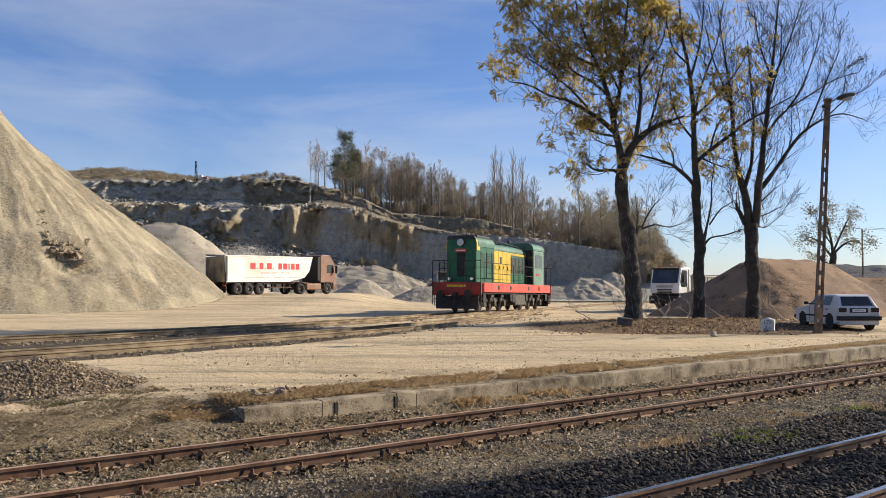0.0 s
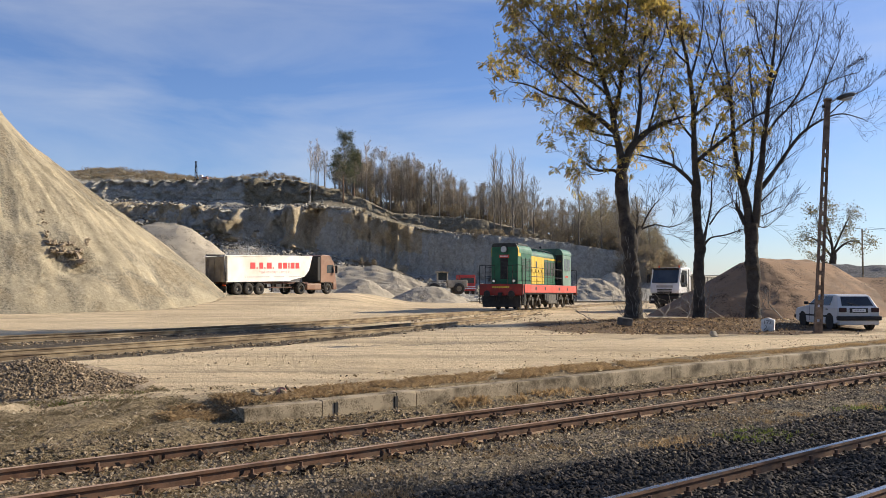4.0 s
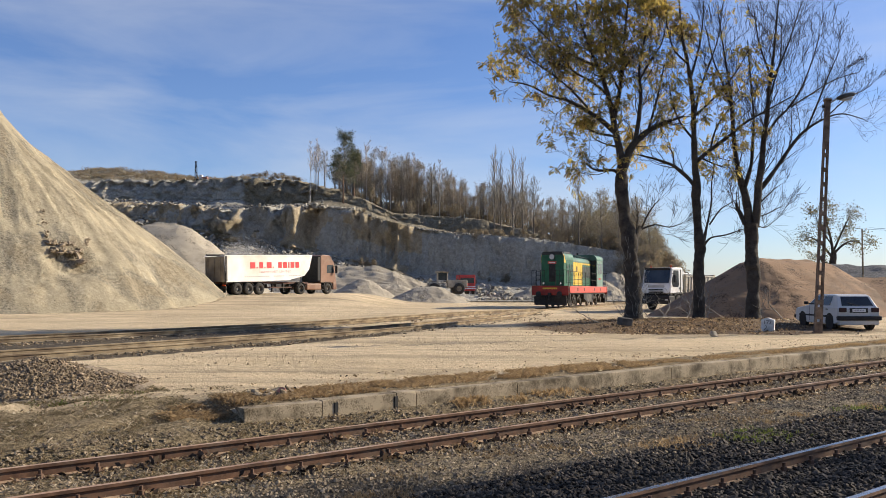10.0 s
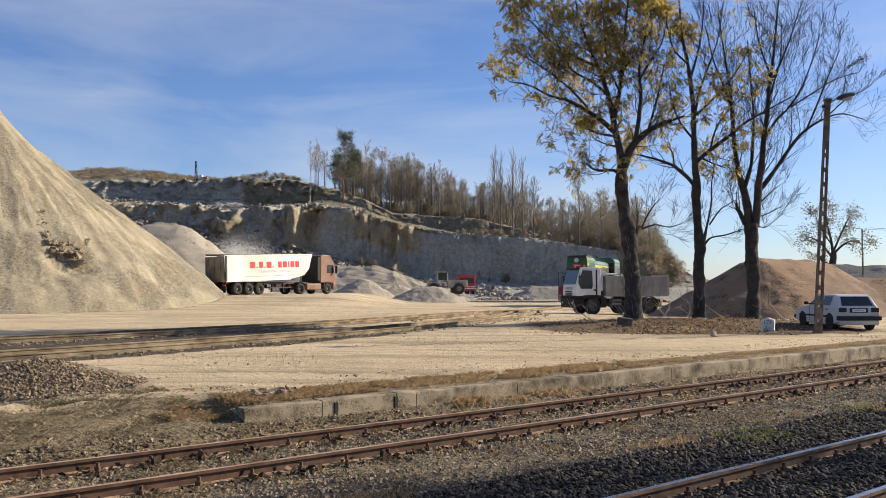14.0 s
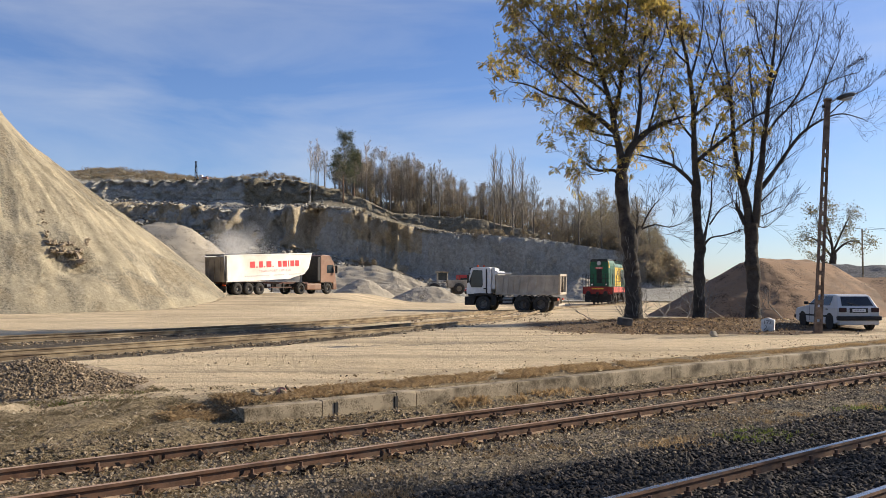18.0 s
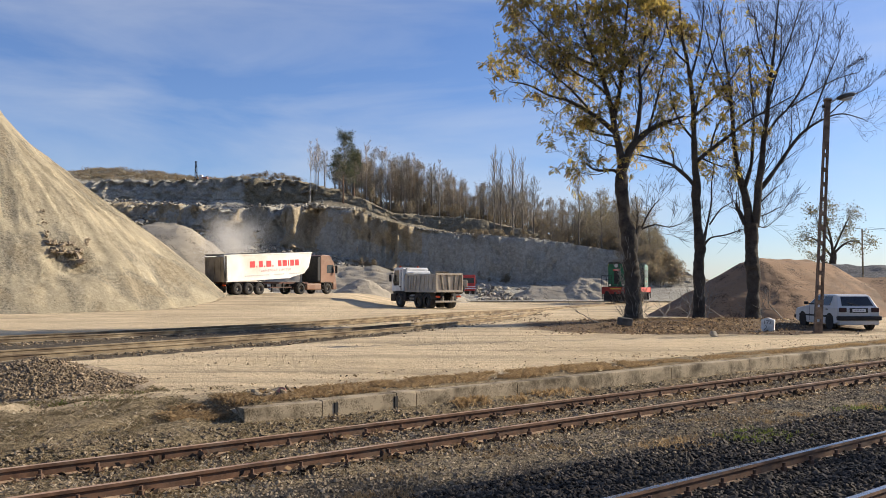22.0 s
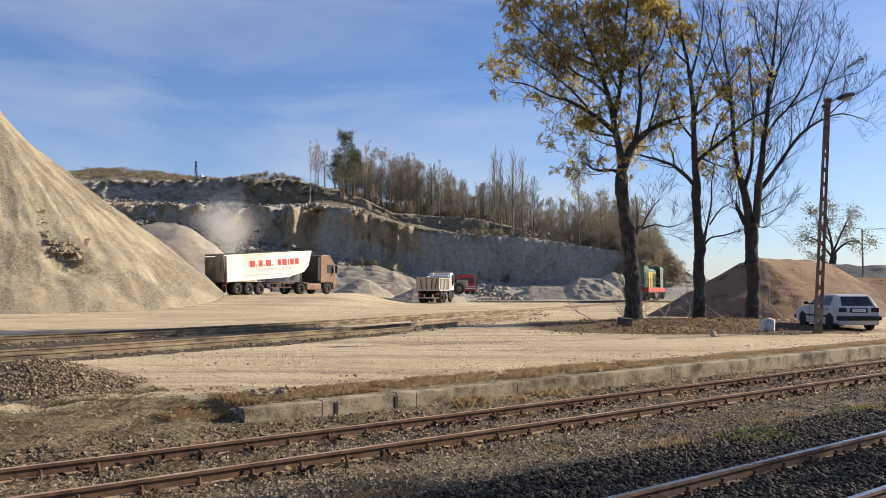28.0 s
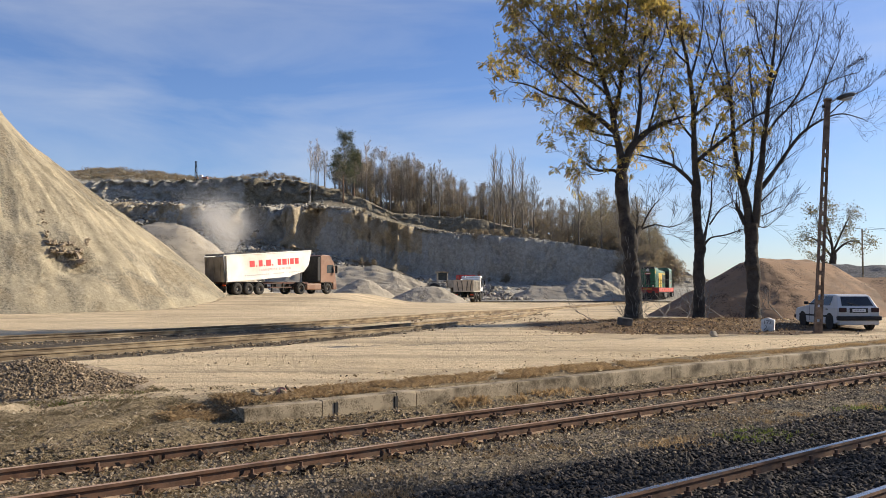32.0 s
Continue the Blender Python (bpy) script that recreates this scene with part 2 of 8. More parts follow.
M["leaf_rust"] = leaf("leaf_rust", (0.23, 0.162, 0.10), (0.355, 0.262, 0.165))
M["leaf_dry"] = leaf("leaf_dry", (0.22, 0.155, 0.09), (0.44, 0.335, 0.21))
M["needle"] = leaf("needle", (0.055, 0.066, 0.04), (0.125, 0.135, 0.078))
M["grass_dry"] = leaf("grass_dry", (0.13, 0.085, 0.045), (0.33, 0.235, 0.13))
M["grass_green"] = leaf("grass_green", (0.07, 0.095, 0.022), (0.18, 0.21, 0.055))
M["grass_tan"] = leaf("grass_tan", (0.22, 0.145, 0.075), (0.42, 0.30, 0.165))
M["grass_dull"] = leaf("grass_dull", (0.12, 0.098, 0.058), (0.30, 0.24, 0.145))
M["leaf_fallen"] = leaf("leaf_fallen", (0.11, 0.072, 0.042), (0.31, 0.215, 0.13))
M["leaf_pale"] = leaf("leaf_pale", (0.42, 0.34, 0.22), (0.68, 0.58, 0.42))
M["leaf_dead"] = material("leaf_dead", (0.022, 0.016, 0.011), (0.075, 0.05, 0.032), 9.0, 0.9, bump=0.0, island=True)


M["dust"] = leaf("dust", (0.70, 0.68, 0.64), (0.82, 0.80, 0.76))


def blend_material(name, base, layers, bump=0.6, bump_scale=9.0, streak=None):
    """base and layers are (dark, light) colours; layers come in by the channels of the attribute 'zone'."""
    m = bpy.data.materials.new(name)
    m.use_nodes = True
    n, l = m.node_tree.nodes, m.node_tree.links
    b = n["Principled BSDF"]
    b.inputs["Roughness"].default_value, b.inputs["Specular IOR Level"].default_value = 0.95, 0.2
    tc = n.new("ShaderNodeTexCoord")

    def tex(scale, detail, rough=0.55, vec=None):
        t = n.new("ShaderNodeTexNoise")
        t.inputs["Scale"].default_value, t.inputs["Detail"].default_value, t.inputs["Roughness"].default_value = scale, detail, rough
        l.new(vec or tc.outputs["Object"], t.inputs["Vector"])
        return t.outputs["Fac"]

    def ramp(fac, c1, c2, p0=0.35, p1=0.65):
        r = n.new("ShaderNodeValToRGB")
        r.color_ramp.elements[0].position, r.color_ramp.elements[1].position = p0, p1
        r.color_ramp.elements[0].color, r.color_ramp.elements[1].color = (*c1, 1), (*c2, 1)
        l.new(fac, r.inputs[0])
        return r.outputs[0]

    def mix(fac, a, c):
        x = n.new("ShaderNodeMix")
        x.data_type = "RGBA"
        l.new(fac, x.inputs["Factor"])
        l.new(a, x.inputs["A"])
        l.new(c, x.inputs["B"])
        return x.outputs["Result"]
    wide, mid, fine = tex(0.16, 6), tex(1.3, 8, 0.65), tex(bump_scale, 8, 0.8)
    col = mix(ramp(mid, (0.35, 0.35, 0.35), (0.9, 0.9, 0.9)), ramp(wide, *base), ramp(fine, *base, 0.40, 0.60))
    if streak:
        mp = n.new("ShaderNodeMapping")
        mp.inputs["Rotation"].default_value = (0, 0, radians(streak[0]))
        mp.inputs["Scale"].default_value = (0.05, 0.9, 1.0)
        l.new(tc.outputs["Object"], mp.inputs["Vector"])
        sf = ramp(tex(1.0, 5, 0.6, mp.outputs[0]), (0, 0, 0), (1, 1, 1), 0.50, 0.68)
        col = mix(sf, col, ramp(fine, *streak[1]))
        m2 = n.new("ShaderNodeMapping")
        m2.inputs["Rotation"].default_value = (0, 0, radians(streak[0] + 7))
        m2.inputs["Scale"].default_value = (0.07, 3.2, 1.0)
        l.new(tc.outputs["Object"], m2.inputs["Vector"])
        rut = tex(1.0, 4, 0.6, m2.outputs[0])
        col = mix(ramp(rut, (0, 0, 0), (0.65, 0.65, 0.65), 0.52, 0.64), col, ramp(fine, *streak[1]))
        hs = n.new("ShaderNodeMath")
        hs.operation = "MULTIPLY_ADD"
        l.new(rut, hs.inputs[0])
        hs.inputs[1].default_value = 0.8
        l.new(fine, hs.inputs[2])
        relief = hs.outputs[0]
    at = n.new("ShaderNodeAttribute")
    at.attribute_name = "zone"
    sep = n.new("ShaderNodeSeparateColor")
    l.new(at.outputs["Color"], sep.inputs[0])
    for ch, (c1, c2) in zip(("Red", "Green", "Blue"), layers):
        pm = n.new("ShaderNodeMath")
        pm.operation = "MULTIPLY_ADD"
        l.new(mid, pm.inputs[0])
        pm.inputs[1].default_value = 0.9
        ad = n.new("ShaderNodeMath")
        ad.operation = "MULTIPLY_ADD"
        l.new(sep.outputs[ch], ad.inputs[0])
        ad.inputs[1].default_value, ad.inputs[2].default_value = 1.9, -0.95
        l.new(ad.outputs[0], pm.inputs[2])
        cl = ramp(pm.outputs[0], (0, 0, 0), (1, 1, 1), 0.30, 0.62)
        col = mix(cl, col, mix(ramp(mid, (0.0, 0.0, 0.0), (0.45, 0.45, 0.45)), ramp(fine, c1, c2, 0.42, 0.60), ramp(wide, c1, c2)))
    l.new(col, b.inputs["Base Color"])
    bp = n.new("ShaderNodeBump")
    bp.inputs["Strength"].default_value, bp.inputs["Distance"].default_value = bump, 0.9 / bump_scale
    l.new(relief if streak else fine, bp.inputs["Height"])
    l.new(bp.outputs[0], b.inputs["Normal"])
    return m


M["yard"] = blend_material("yard", ((0.36, 0.27, 0.155), (0.84, 0.67, 0.435)), [((0.028, 0.022, 0.014), (0.15, 0.118, 0.08)), ((0.075, 0.056, 0.030), (0.36, 0.28, 0.168)), ((0.05, 0.033, 0.019), (0.22, 0.15, 0.09))], 1.0, 16.0, (-38.0, ((0.26, 0.20, 0.125), (0.41, 0.325, 0.215))))
M["pile_slope"] = blend_material("pile_slope", ((0.24, 0.20, 0.13), (0.52, 0.445, 0.31)), [((0.12, 0.102, 0.07), (0.44, 0.385, 0.28)), ((0.37, 0.30, 0.19), (0.59, 0.50, 0.34)), ((0.16, 0.128, 0.08), (0.42, 0.352, 0.24))], 1.0, 6.0)
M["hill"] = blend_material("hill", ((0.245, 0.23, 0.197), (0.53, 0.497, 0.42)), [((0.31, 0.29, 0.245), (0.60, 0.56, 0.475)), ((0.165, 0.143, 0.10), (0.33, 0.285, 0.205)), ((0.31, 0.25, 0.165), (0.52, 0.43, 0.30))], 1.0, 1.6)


def zone(ob, rgb):
    at = ob.data.color_attributes.new("zone", "FLOAT_COLOR", "POINT")
    c = np.ones((len(ob.data.vertices), 4), dtype=np.float32)
    c[:, :3] = rgb
    at.data.foreach_set("color", c.ravel())


# ---------------------------------------------------------------- mesh helpers
def thing(name, m=None, label="", category="", group="", kind=""):
    """An empty at a thing's base."""
    ob = new(name)
    ob.empty_display_size = 0.2
    if m:
        ob.matrix_world = m
    return tagged(ob, label, category, group, kind)


def finish(bm, mats, name, smooth=False):
    me = bpy.data.meshes.new(name)
    bm.to_mesh(me)
    bm.free()
    for mt in (mats if isinstance(mats, (list, tuple)) else [mats]):
        me.materials.append(M[mt] if isinstance(mt, str) else mt)
    if smooth:
        me.polygons.foreach_set("use_smooth", [True] * len(me.polygons))
    return me


def part(name, bm, mat, parent, label="", smooth=False):
    """One mesh object under a thing or a part."""
    me = bm if isinstance(bm, bpy.types.Mesh) else finish(bm, mat, name, smooth)
    ob = new(name, me)
    ob.parent = parent
    return tagged(ob, label)


def split_part(name, bm, mat, parent, label=""):
    """Links each loose piece of a bmesh as a part of its own."""
    bm.verts.ensure_lookup_table()
    seen = set()
    for v in list(bm.verts):
        if v.index in seen:
            continue
        todo, isle = [v], []
        seen.add(v.index)
        while todo:
            q = todo.pop()
            isle.append(q)
            for e in q.link_edges:
                o = e.other_vert(q)
                if o.index not in seen:
                    seen.add(o.index)
                    todo.append(o)
        piece = bmesh.new()
        new_v = {q.index: piece.verts.new(q.co) for q in isle}
        done = set()
        for q in isle:
            for f in q.link_faces:
                if f.index not in done:
                    done.add(f.index)
                    piece.faces.new([new_v[w.index] for w in f.verts])
        part(name, piece, mat, parent, label)
    bm.free()


def pydata(name, verts, faces, mat, smooth=True):
    me = bpy.data.meshes.new(name)
    verts = np.asarray(verts, dtype=np.float32)
    me.vertices.add(len(verts))
    me.vertices.foreach_set("co", verts.ravel())
    faces = np.asarray(faces, dtype=np.int32)
    k = faces.shape[1]
    me.loops.add(faces.size)
    me.loops.foreach_set("vertex_index", faces.ravel())
    me.polygons.add(len(faces))
    me.polygons.foreach_set("loop_start", np.arange(0, faces.size, k, dtype=np.int32))
    me.polygons.foreach_set("use_smooth", np.full(len(faces), smooth))
    me.update(calc_edges=True)
    for mt in (mat if isinstance(mat, (list, tuple)) else [mat]):
        me.materials.append(M[mt] if isinstance(mt, str) else mt)
    return me


def grid_faces(nu, nv):
    i = np.arange(nu * nv).reshape(nu, nv)
    return np.stack([i[:-1, :-1], i[1:, :-1], i[1:, 1:], i[:-1, 1:]], -1).reshape(-1, 4)


def box(bm, x0, x1, y0, y1, z0, z1, bevel=0.0):
    """An axis-aligned box with bevelled edges, added to bm."""
    r = bmesh.ops.create_cube(bm, size=1.0, matrix=Matrix.Translation(((x0 + x1) / 2, (y0 + y1) / 2, (z0 + z1) / 2)) @ Matrix.Diagonal((x1 - x0, y1 - y0, z1 - z0, 1)))
    if bevel:
        es = list({e for v in r["verts"] for e in v.link_edges})
        bmesh.ops.bevel(bm, geom=es, offset=bevel, segments=2, affect="EDGES", profile=0.5)
    return bm


def boxes(*args, bevel=0.0):
    bm = bmesh.new()
    for a in args:
        box(bm, *a, bevel=bevel)
    return bm


def rod(bm, a, b, r, r2=None, sides=8):
    """A round bar from a to b."""
    a, b = Vector(a), Vector(b)
    d = b - a
    q = d.to_track_quat("Z", "Y").to_matrix().to_4x4()
    bmesh.ops.create_cone(bm, cap_ends=True, segments=sides, radius1=r, radius2=r if r2 is None else r2, depth=d.length,
                          matrix=Matrix.Translation((a + b) / 2) @ q)
    return bm


def rods(*args, sides=8):
    bm = bmesh.new()
    for a in args:
        rod(bm, *a, sides=sides)
    return bm


def prism(bm, outline, axis, t0, t1):
    """Extrude an outline of (u, v) along axis 'x', 'y' or 'z' between t0 and t1."""
    def at(u, v, t):
        return {"x": (t, u, v), "y": (u, t, v), "z": (u, v, t)}[axis]
    a = [bm.verts.new(at(u, v, t0)) for u, v in outline]
    b = [bm.verts.new(at(u, v, t1)) for u, v in outline]
    n = len(outline)
    bm.faces.new(a[::-1])
    bm.faces.new(b)
    for i in range(n):
        bm.faces.new((a[i], a[(i + 1) % n], b[(i + 1) % n], b[i]))
    bmesh.ops.recalc_face_normals(bm, faces=bm.faces[:])
    return bm


def text_mesh(name, words, size, m, mat, parent):
    cu = bpy.data.curves.new(name, "FONT")
    cu.body, cu.size, cu.extrude = words, size, 0.004
    cu.align_x, cu.align_y = "CENTER", "CENTER"
    cu.materials.append(M[mat])
    ob = new(name, cu)
    ob.parent = parent
    ob.matrix_basis = m
    return ob


def vnoise(p, scale, octaves=4):
    """Fractal noise at points p (N x 3), in about -1..1."""
    return np.array([noise.fractal(Vector(q) * scale, 1.0, 2.0, octaves) for q in p])


def smooth01(t):
    t = np.clip(t, 0, 1)
    return t * t * (3 - 2 * t)


# ---------------------------------------------------------------- the lie of the land
RAIL_ANGLE = math.atan2(1866, 1500)
RU = np.array((math.sin(RAIL_ANGLE), math.cos(RAIL_ANGLE)))        # along the near railway
RN = np.array((-RU[1], RU[0]))                                     # across it, away from the platform side
RAIL_Z = -0.43
RAILS_NEAR = (4.09, 5.60, 9.32, 10.83)                             # distances of the rails across
KERB_W, KERB_TOP = 11.75, -0.158
KERB_S0 = 5.65                                                      # where the platform edge begins


def near(s, w, z):
    """A place by its way along and across the near railway."""
    return (RU[0] * s + RN[0] * w, RU[1] * s + RN[1] * w, z)


def ground_z(x, y):
    x, y = np.asarray(x, float), np.asarray(y, float)
    w = RN[0] * x + RN[1] * y
    s = RU[0] * x + RU[1] * y
    bed = RAIL_Z - 0.165 + np.clip(0.21 - 0.007 * (s - KERB_S0), 0.09, 0.21) * smooth01((w - 11.08) / 0.55)
    bed = bed + 0.05 * smooth01((8.7 - w) / 0.5) * smooth01((w - 6.6) / 0.5)
    yard = -0.12 - 0.0089 * np.clip(y - 51, 0, 60) + 0.9 * smooth01((y - 50) / 35) * smooth01((12 - x) / 45)
    yard = yard - 0.03 * (1 - smooth01((w - 12) / 8))
    yard = yard - 0.22 * np.exp(-((x - 14) / 7) ** 2 - ((y - 59) / 7) ** 2)
    yard = yard + 0.20 * np.exp(-((x - 11.0) / 5.0) ** 2 - ((y - 38.0) / 4.2) ** 2) + 0.10 * np.exp(-((x - 16) / 3) ** 2 - ((y - 40.0) / 2.8) ** 2)
    pad = smooth01((y - 60) / 12) * smooth01((-3 - x) / 7) * smooth01((x + 31) / 7) * smooth01((104 - y) / 10)
    yard = yard * (1 - pad) + 0.79 * pad
    with_kerb = smooth01((s - KERB_S0 + 0.02) / 0.25)
    t_k = smooth01((w - KERB_W - 0.03) / 0.2)
    t_f = smooth01((w - 11.0) / 4.5)
    t = with_kerb * t_k + (1 - with_kerb) * t_f
    return bed * (1 - t) + yard * t


# ---------------------------------------------------------------- the sidings' course
SIDING_YAW = radians(22.4)
SIDING_BEND = 0.012


def siding_z(x, y):
    return 0.04 - 0.006 * max(0.0, y - 50) - 0.12 * float(smooth01((y - 51) / 14))


def siding_point(s, off=0.0):
    """The quarry siding: straight away from (0.79, 50.08), bending on the near side; s in metres."""
    px, py, a = 0.79, 50.08, SIDING_YAW
    if s >= 0:
        px, py = px + math.sin(a) * s, py + math.cos(a) * s
    else:
        n = 40
        for i in range(n):
            a += SIDING_BEND * -s / n
            px -= math.sin(a) * -s / n
            py -= math.cos(a) * -s / n
    return (px + math.cos(a) * off, py - math.sin(a) * off)


def second_offset(s):
    """How far the second siding lies beside the first, joining it at a turnout."""
    return 4.1 * float(smooth01((20 - s) / 26)) + 0.10 * max(0.0, -6 - s)


def siding_dirt_shade(x, y):
    """Dark trodden ballast between and beside the two sidings, fading where sand has blown over them; tree shade is
    painted in at the left.
    """
    out = np.zeros(len(x))
    sel = np.where((y > 12) & (y < 75) & (np.abs(x) < 60))[0]
    for s in np.arange(-62, 16, 0.8):
        for off in (0.0, 0.5 * second_offset(s), second_offset(s)):
            px, py = siding_point(s, off)
            d = np.hypot(x[sel] - px, y[sel] - py)
            k = 0.20 + 0.72 * float(smooth01((-11 - s) / 12))
            out[sel] = np.maximum(out[sel], k * smooth01((2.5 - d) / 1.1))
    return out


# ---------------------------------------------------------------- ground
def build_ground():
    def steps(lo, hi, fine, grow, centre):
        out, v, st = [centre], centre, fine
        while v < hi:
            st = fine + grow * abs(v - centre)
            v += st
            out.append(v)
        v = centre
        while v > lo:
            st = fine + grow * abs(v - centre)
            v -= st
            out.insert(0, v)
        return np.array(out)
    ss = steps(-3500, 3500, 0.22, 0.026, 8.0)
    ws = steps(-400, 3500, 0.11, 0.026, 11.8)
    S, W = np.meshgrid(ss, ws, indexing="ij")
    X, Y = RU[0] * S + RN[0] * W, RU[1] * S + RN[1] * W
    Z = ground_z(X, Y)
    v = np.stack([X.ravel(), Y.ravel(), Z.ravel()], -1)
    dist = np.hypot(v[:, 0], v[:, 1])
    sel = np.where(dist < 120)[0]
    nz = vnoise(np.c_[v[sel, 0], v[sel, 1], 0 * sel], 0.35, 3)
    n2 = vnoise(np.c_[v[sel, 0], v[sel, 1], 0 * sel + 7], 2.2, 3)
    n3 = vnoise(np.c_[v[sel, 0], v[sel, 1], 0 * sel + 19], 5.5, 3)
    wq = W.ravel()[sel]
    calm = 1 - 0.65 * smooth01((wq - 3.0) / 0.6) * smooth01((11.7 - wq) / 0.5)
    bank = smooth01((wq - 11.2) / 0.5) * smooth01((15.5 - wq) / 1.0) * smooth01((5.5 - S.ravel()[sel]) / 0.8)
    v[sel, 2] += calm * (0.035 * nz + 0.030 * n2 + 0.014 * n3) + bank * (0.07 * n2 + 0.03 * n3)
    ob = new("ground", pydata("ground", v, grid_faces(*S.shape), "yard"))
    w, s_ = W.ravel(), S.ravel()
    kerb = smooth01((s_ - KERB_S0 + 0.1) / 0.3)
    # dark ballast along the sidings, with tree shade painted into it
    dirty = siding_dirt_shade(v[:, 0], v[:, 1])
    ballast = dirty + kerb * (w < KERB_W + 0.1) + (1 - kerb) * smooth01((10.6 - w) / 1.5)
    earth = smooth01((15.0 - w) / 2.2) * (1 - kerb) * smooth01((w - 7.6) / 2) + kerb * smooth01((13.6 - w) / 1.0) * (w > KERB_W) + 0.55 * kerb * (w < KERB_W) * smooth01((w - 7.0) / 0.6)
    litter = np.exp(-(((v[:, 0] - 10.5) / 6.3) ** 2 + ((v[:, 1] - 36.8) / 5.8) ** 4))
    zone(ob, np.stack([np.clip(ballast, 0, 1), np.clip(earth, 0, 1), np.clip(litter * 1.7, 0, 1)], -1))
    tagged(ob, "dusty pale sand yard with wheel tracks beside the railway", "ground", kind="structure")
    return ob


build_ground()


# ---------------------------------------------------------------- railway
def rail_profile():
    """Half a flat-bottomed rail's section: (offset, height below the head)."""
    h = [(0.036, 0.0), (0.036, -0.035), (0.010, -0.05), (0.008, -0.135), (0.070, -0.150), (0.070, -0.163)]
    return [(-x, z) for x, z in h] + [(x, z) for x, z in reversed(h)]


def build_rail(name, pts, z, parent=None, label="", mats=("rail_rust", "rail_top", "rail_foot_lit")):
    """A rail along plan points pts, head at z."""
    bm = bmesh.new()
    prof = rail_profile()
    rings = []
    for i, p in enumerate(pts):
        a, b = np.array(pts[max(0, i - 1)]), np.array(pts[min(len(pts) - 1, i + 1)])
        d = (b - a) / np.linalg.norm(b - a)
        nrm = np.array((d[1], -d[0]))
        zz = z(*p) if callable(z) else z
        rings.append([bm.verts.new((p[0] + nrm[0] * o, p[1] + nrm[1] * o, zz + h)) for o, h in prof])
    k = len(prof)
    for i in range(len(rings) - 1):
        for j in range(k):
            f = bm.faces.new((rings[i][j], rings[i][(j + 1) % k], rings[i + 1][(j + 1) % k], rings[i + 1][j]))
            f.material_index = 1 if j == k - 1 else (2 if j in (3, 7) else 0)
    bmesh.ops.recalc_face_normals(bm, faces=bm.faces[:])
    ob = part(name, bm, list(mats), parent, label)
    return ob


def build_near_tracks():
    for k, (a, b) in enumerate(((RAILS_NEAR[2], RAILS_NEAR[3]), (RAILS_NEAR[0], RAILS_NEAR[1]))):
        t = thing("railway_track", None, "rusty railway track on old sleepers beside the platform" if k == 0 else "polished main railway track on dark ballast", "railway track", kind="structure")
        for w in (a, b):
            build_rail("rail", [near(s, w, 0)[:2] for s in np.linspace(-60, 160, 45)], RAIL_Z, t, mats=("rail_rust", "rail_worn" if k == 0 else "rail_top", "rail_foot_lit"))
        bm = boxes((-0.125, 0.125, -1.3, 1.3, -0.15, 0.0), bevel=0.015)
        me = finish(bm, "wood", "sleeper")
        cb = boxes((-0.07, 0.07, -0.115, -0.03, 0.0, 0.022), (-0.07, 0.07, 0.03, 0.115, 0.0, 0.022), bevel=0.006)
        for sy in (-0.085, 0.085):
            rod(cb, (0, sy, 0.0), (0, sy, 0.115), 0.022, sides=6)
            rod(cb, (0, sy, 0.02), (0, sy, 0.065), 0.042, sides=6)
        clip = finish(cb, "rail_rust", "rail_clip")
        for i in range(-25, 90):
            o = new("sleeper", me)
            o.parent = t
            x, y, z = near(i * 0.65, (a + b) / 2, RAIL_Z - 0.165)
            o.matrix_basis = pose(x, y, z, 0, 0, 90 - math.degrees(RAIL_ANGLE) + random.uniform(-1, 1))
            if -8 < i < 62:
                for w in (a, b):
                    x, y, z = near(i * 0.65, w, RAIL_Z - 0.163)
                    g = new("rail_clip", clip)
                    g.parent = t
                    g.matrix_basis = pose(x, y, z, 0, 0, 90 - math.degrees(RAIL_ANGLE))


build_near_tracks()


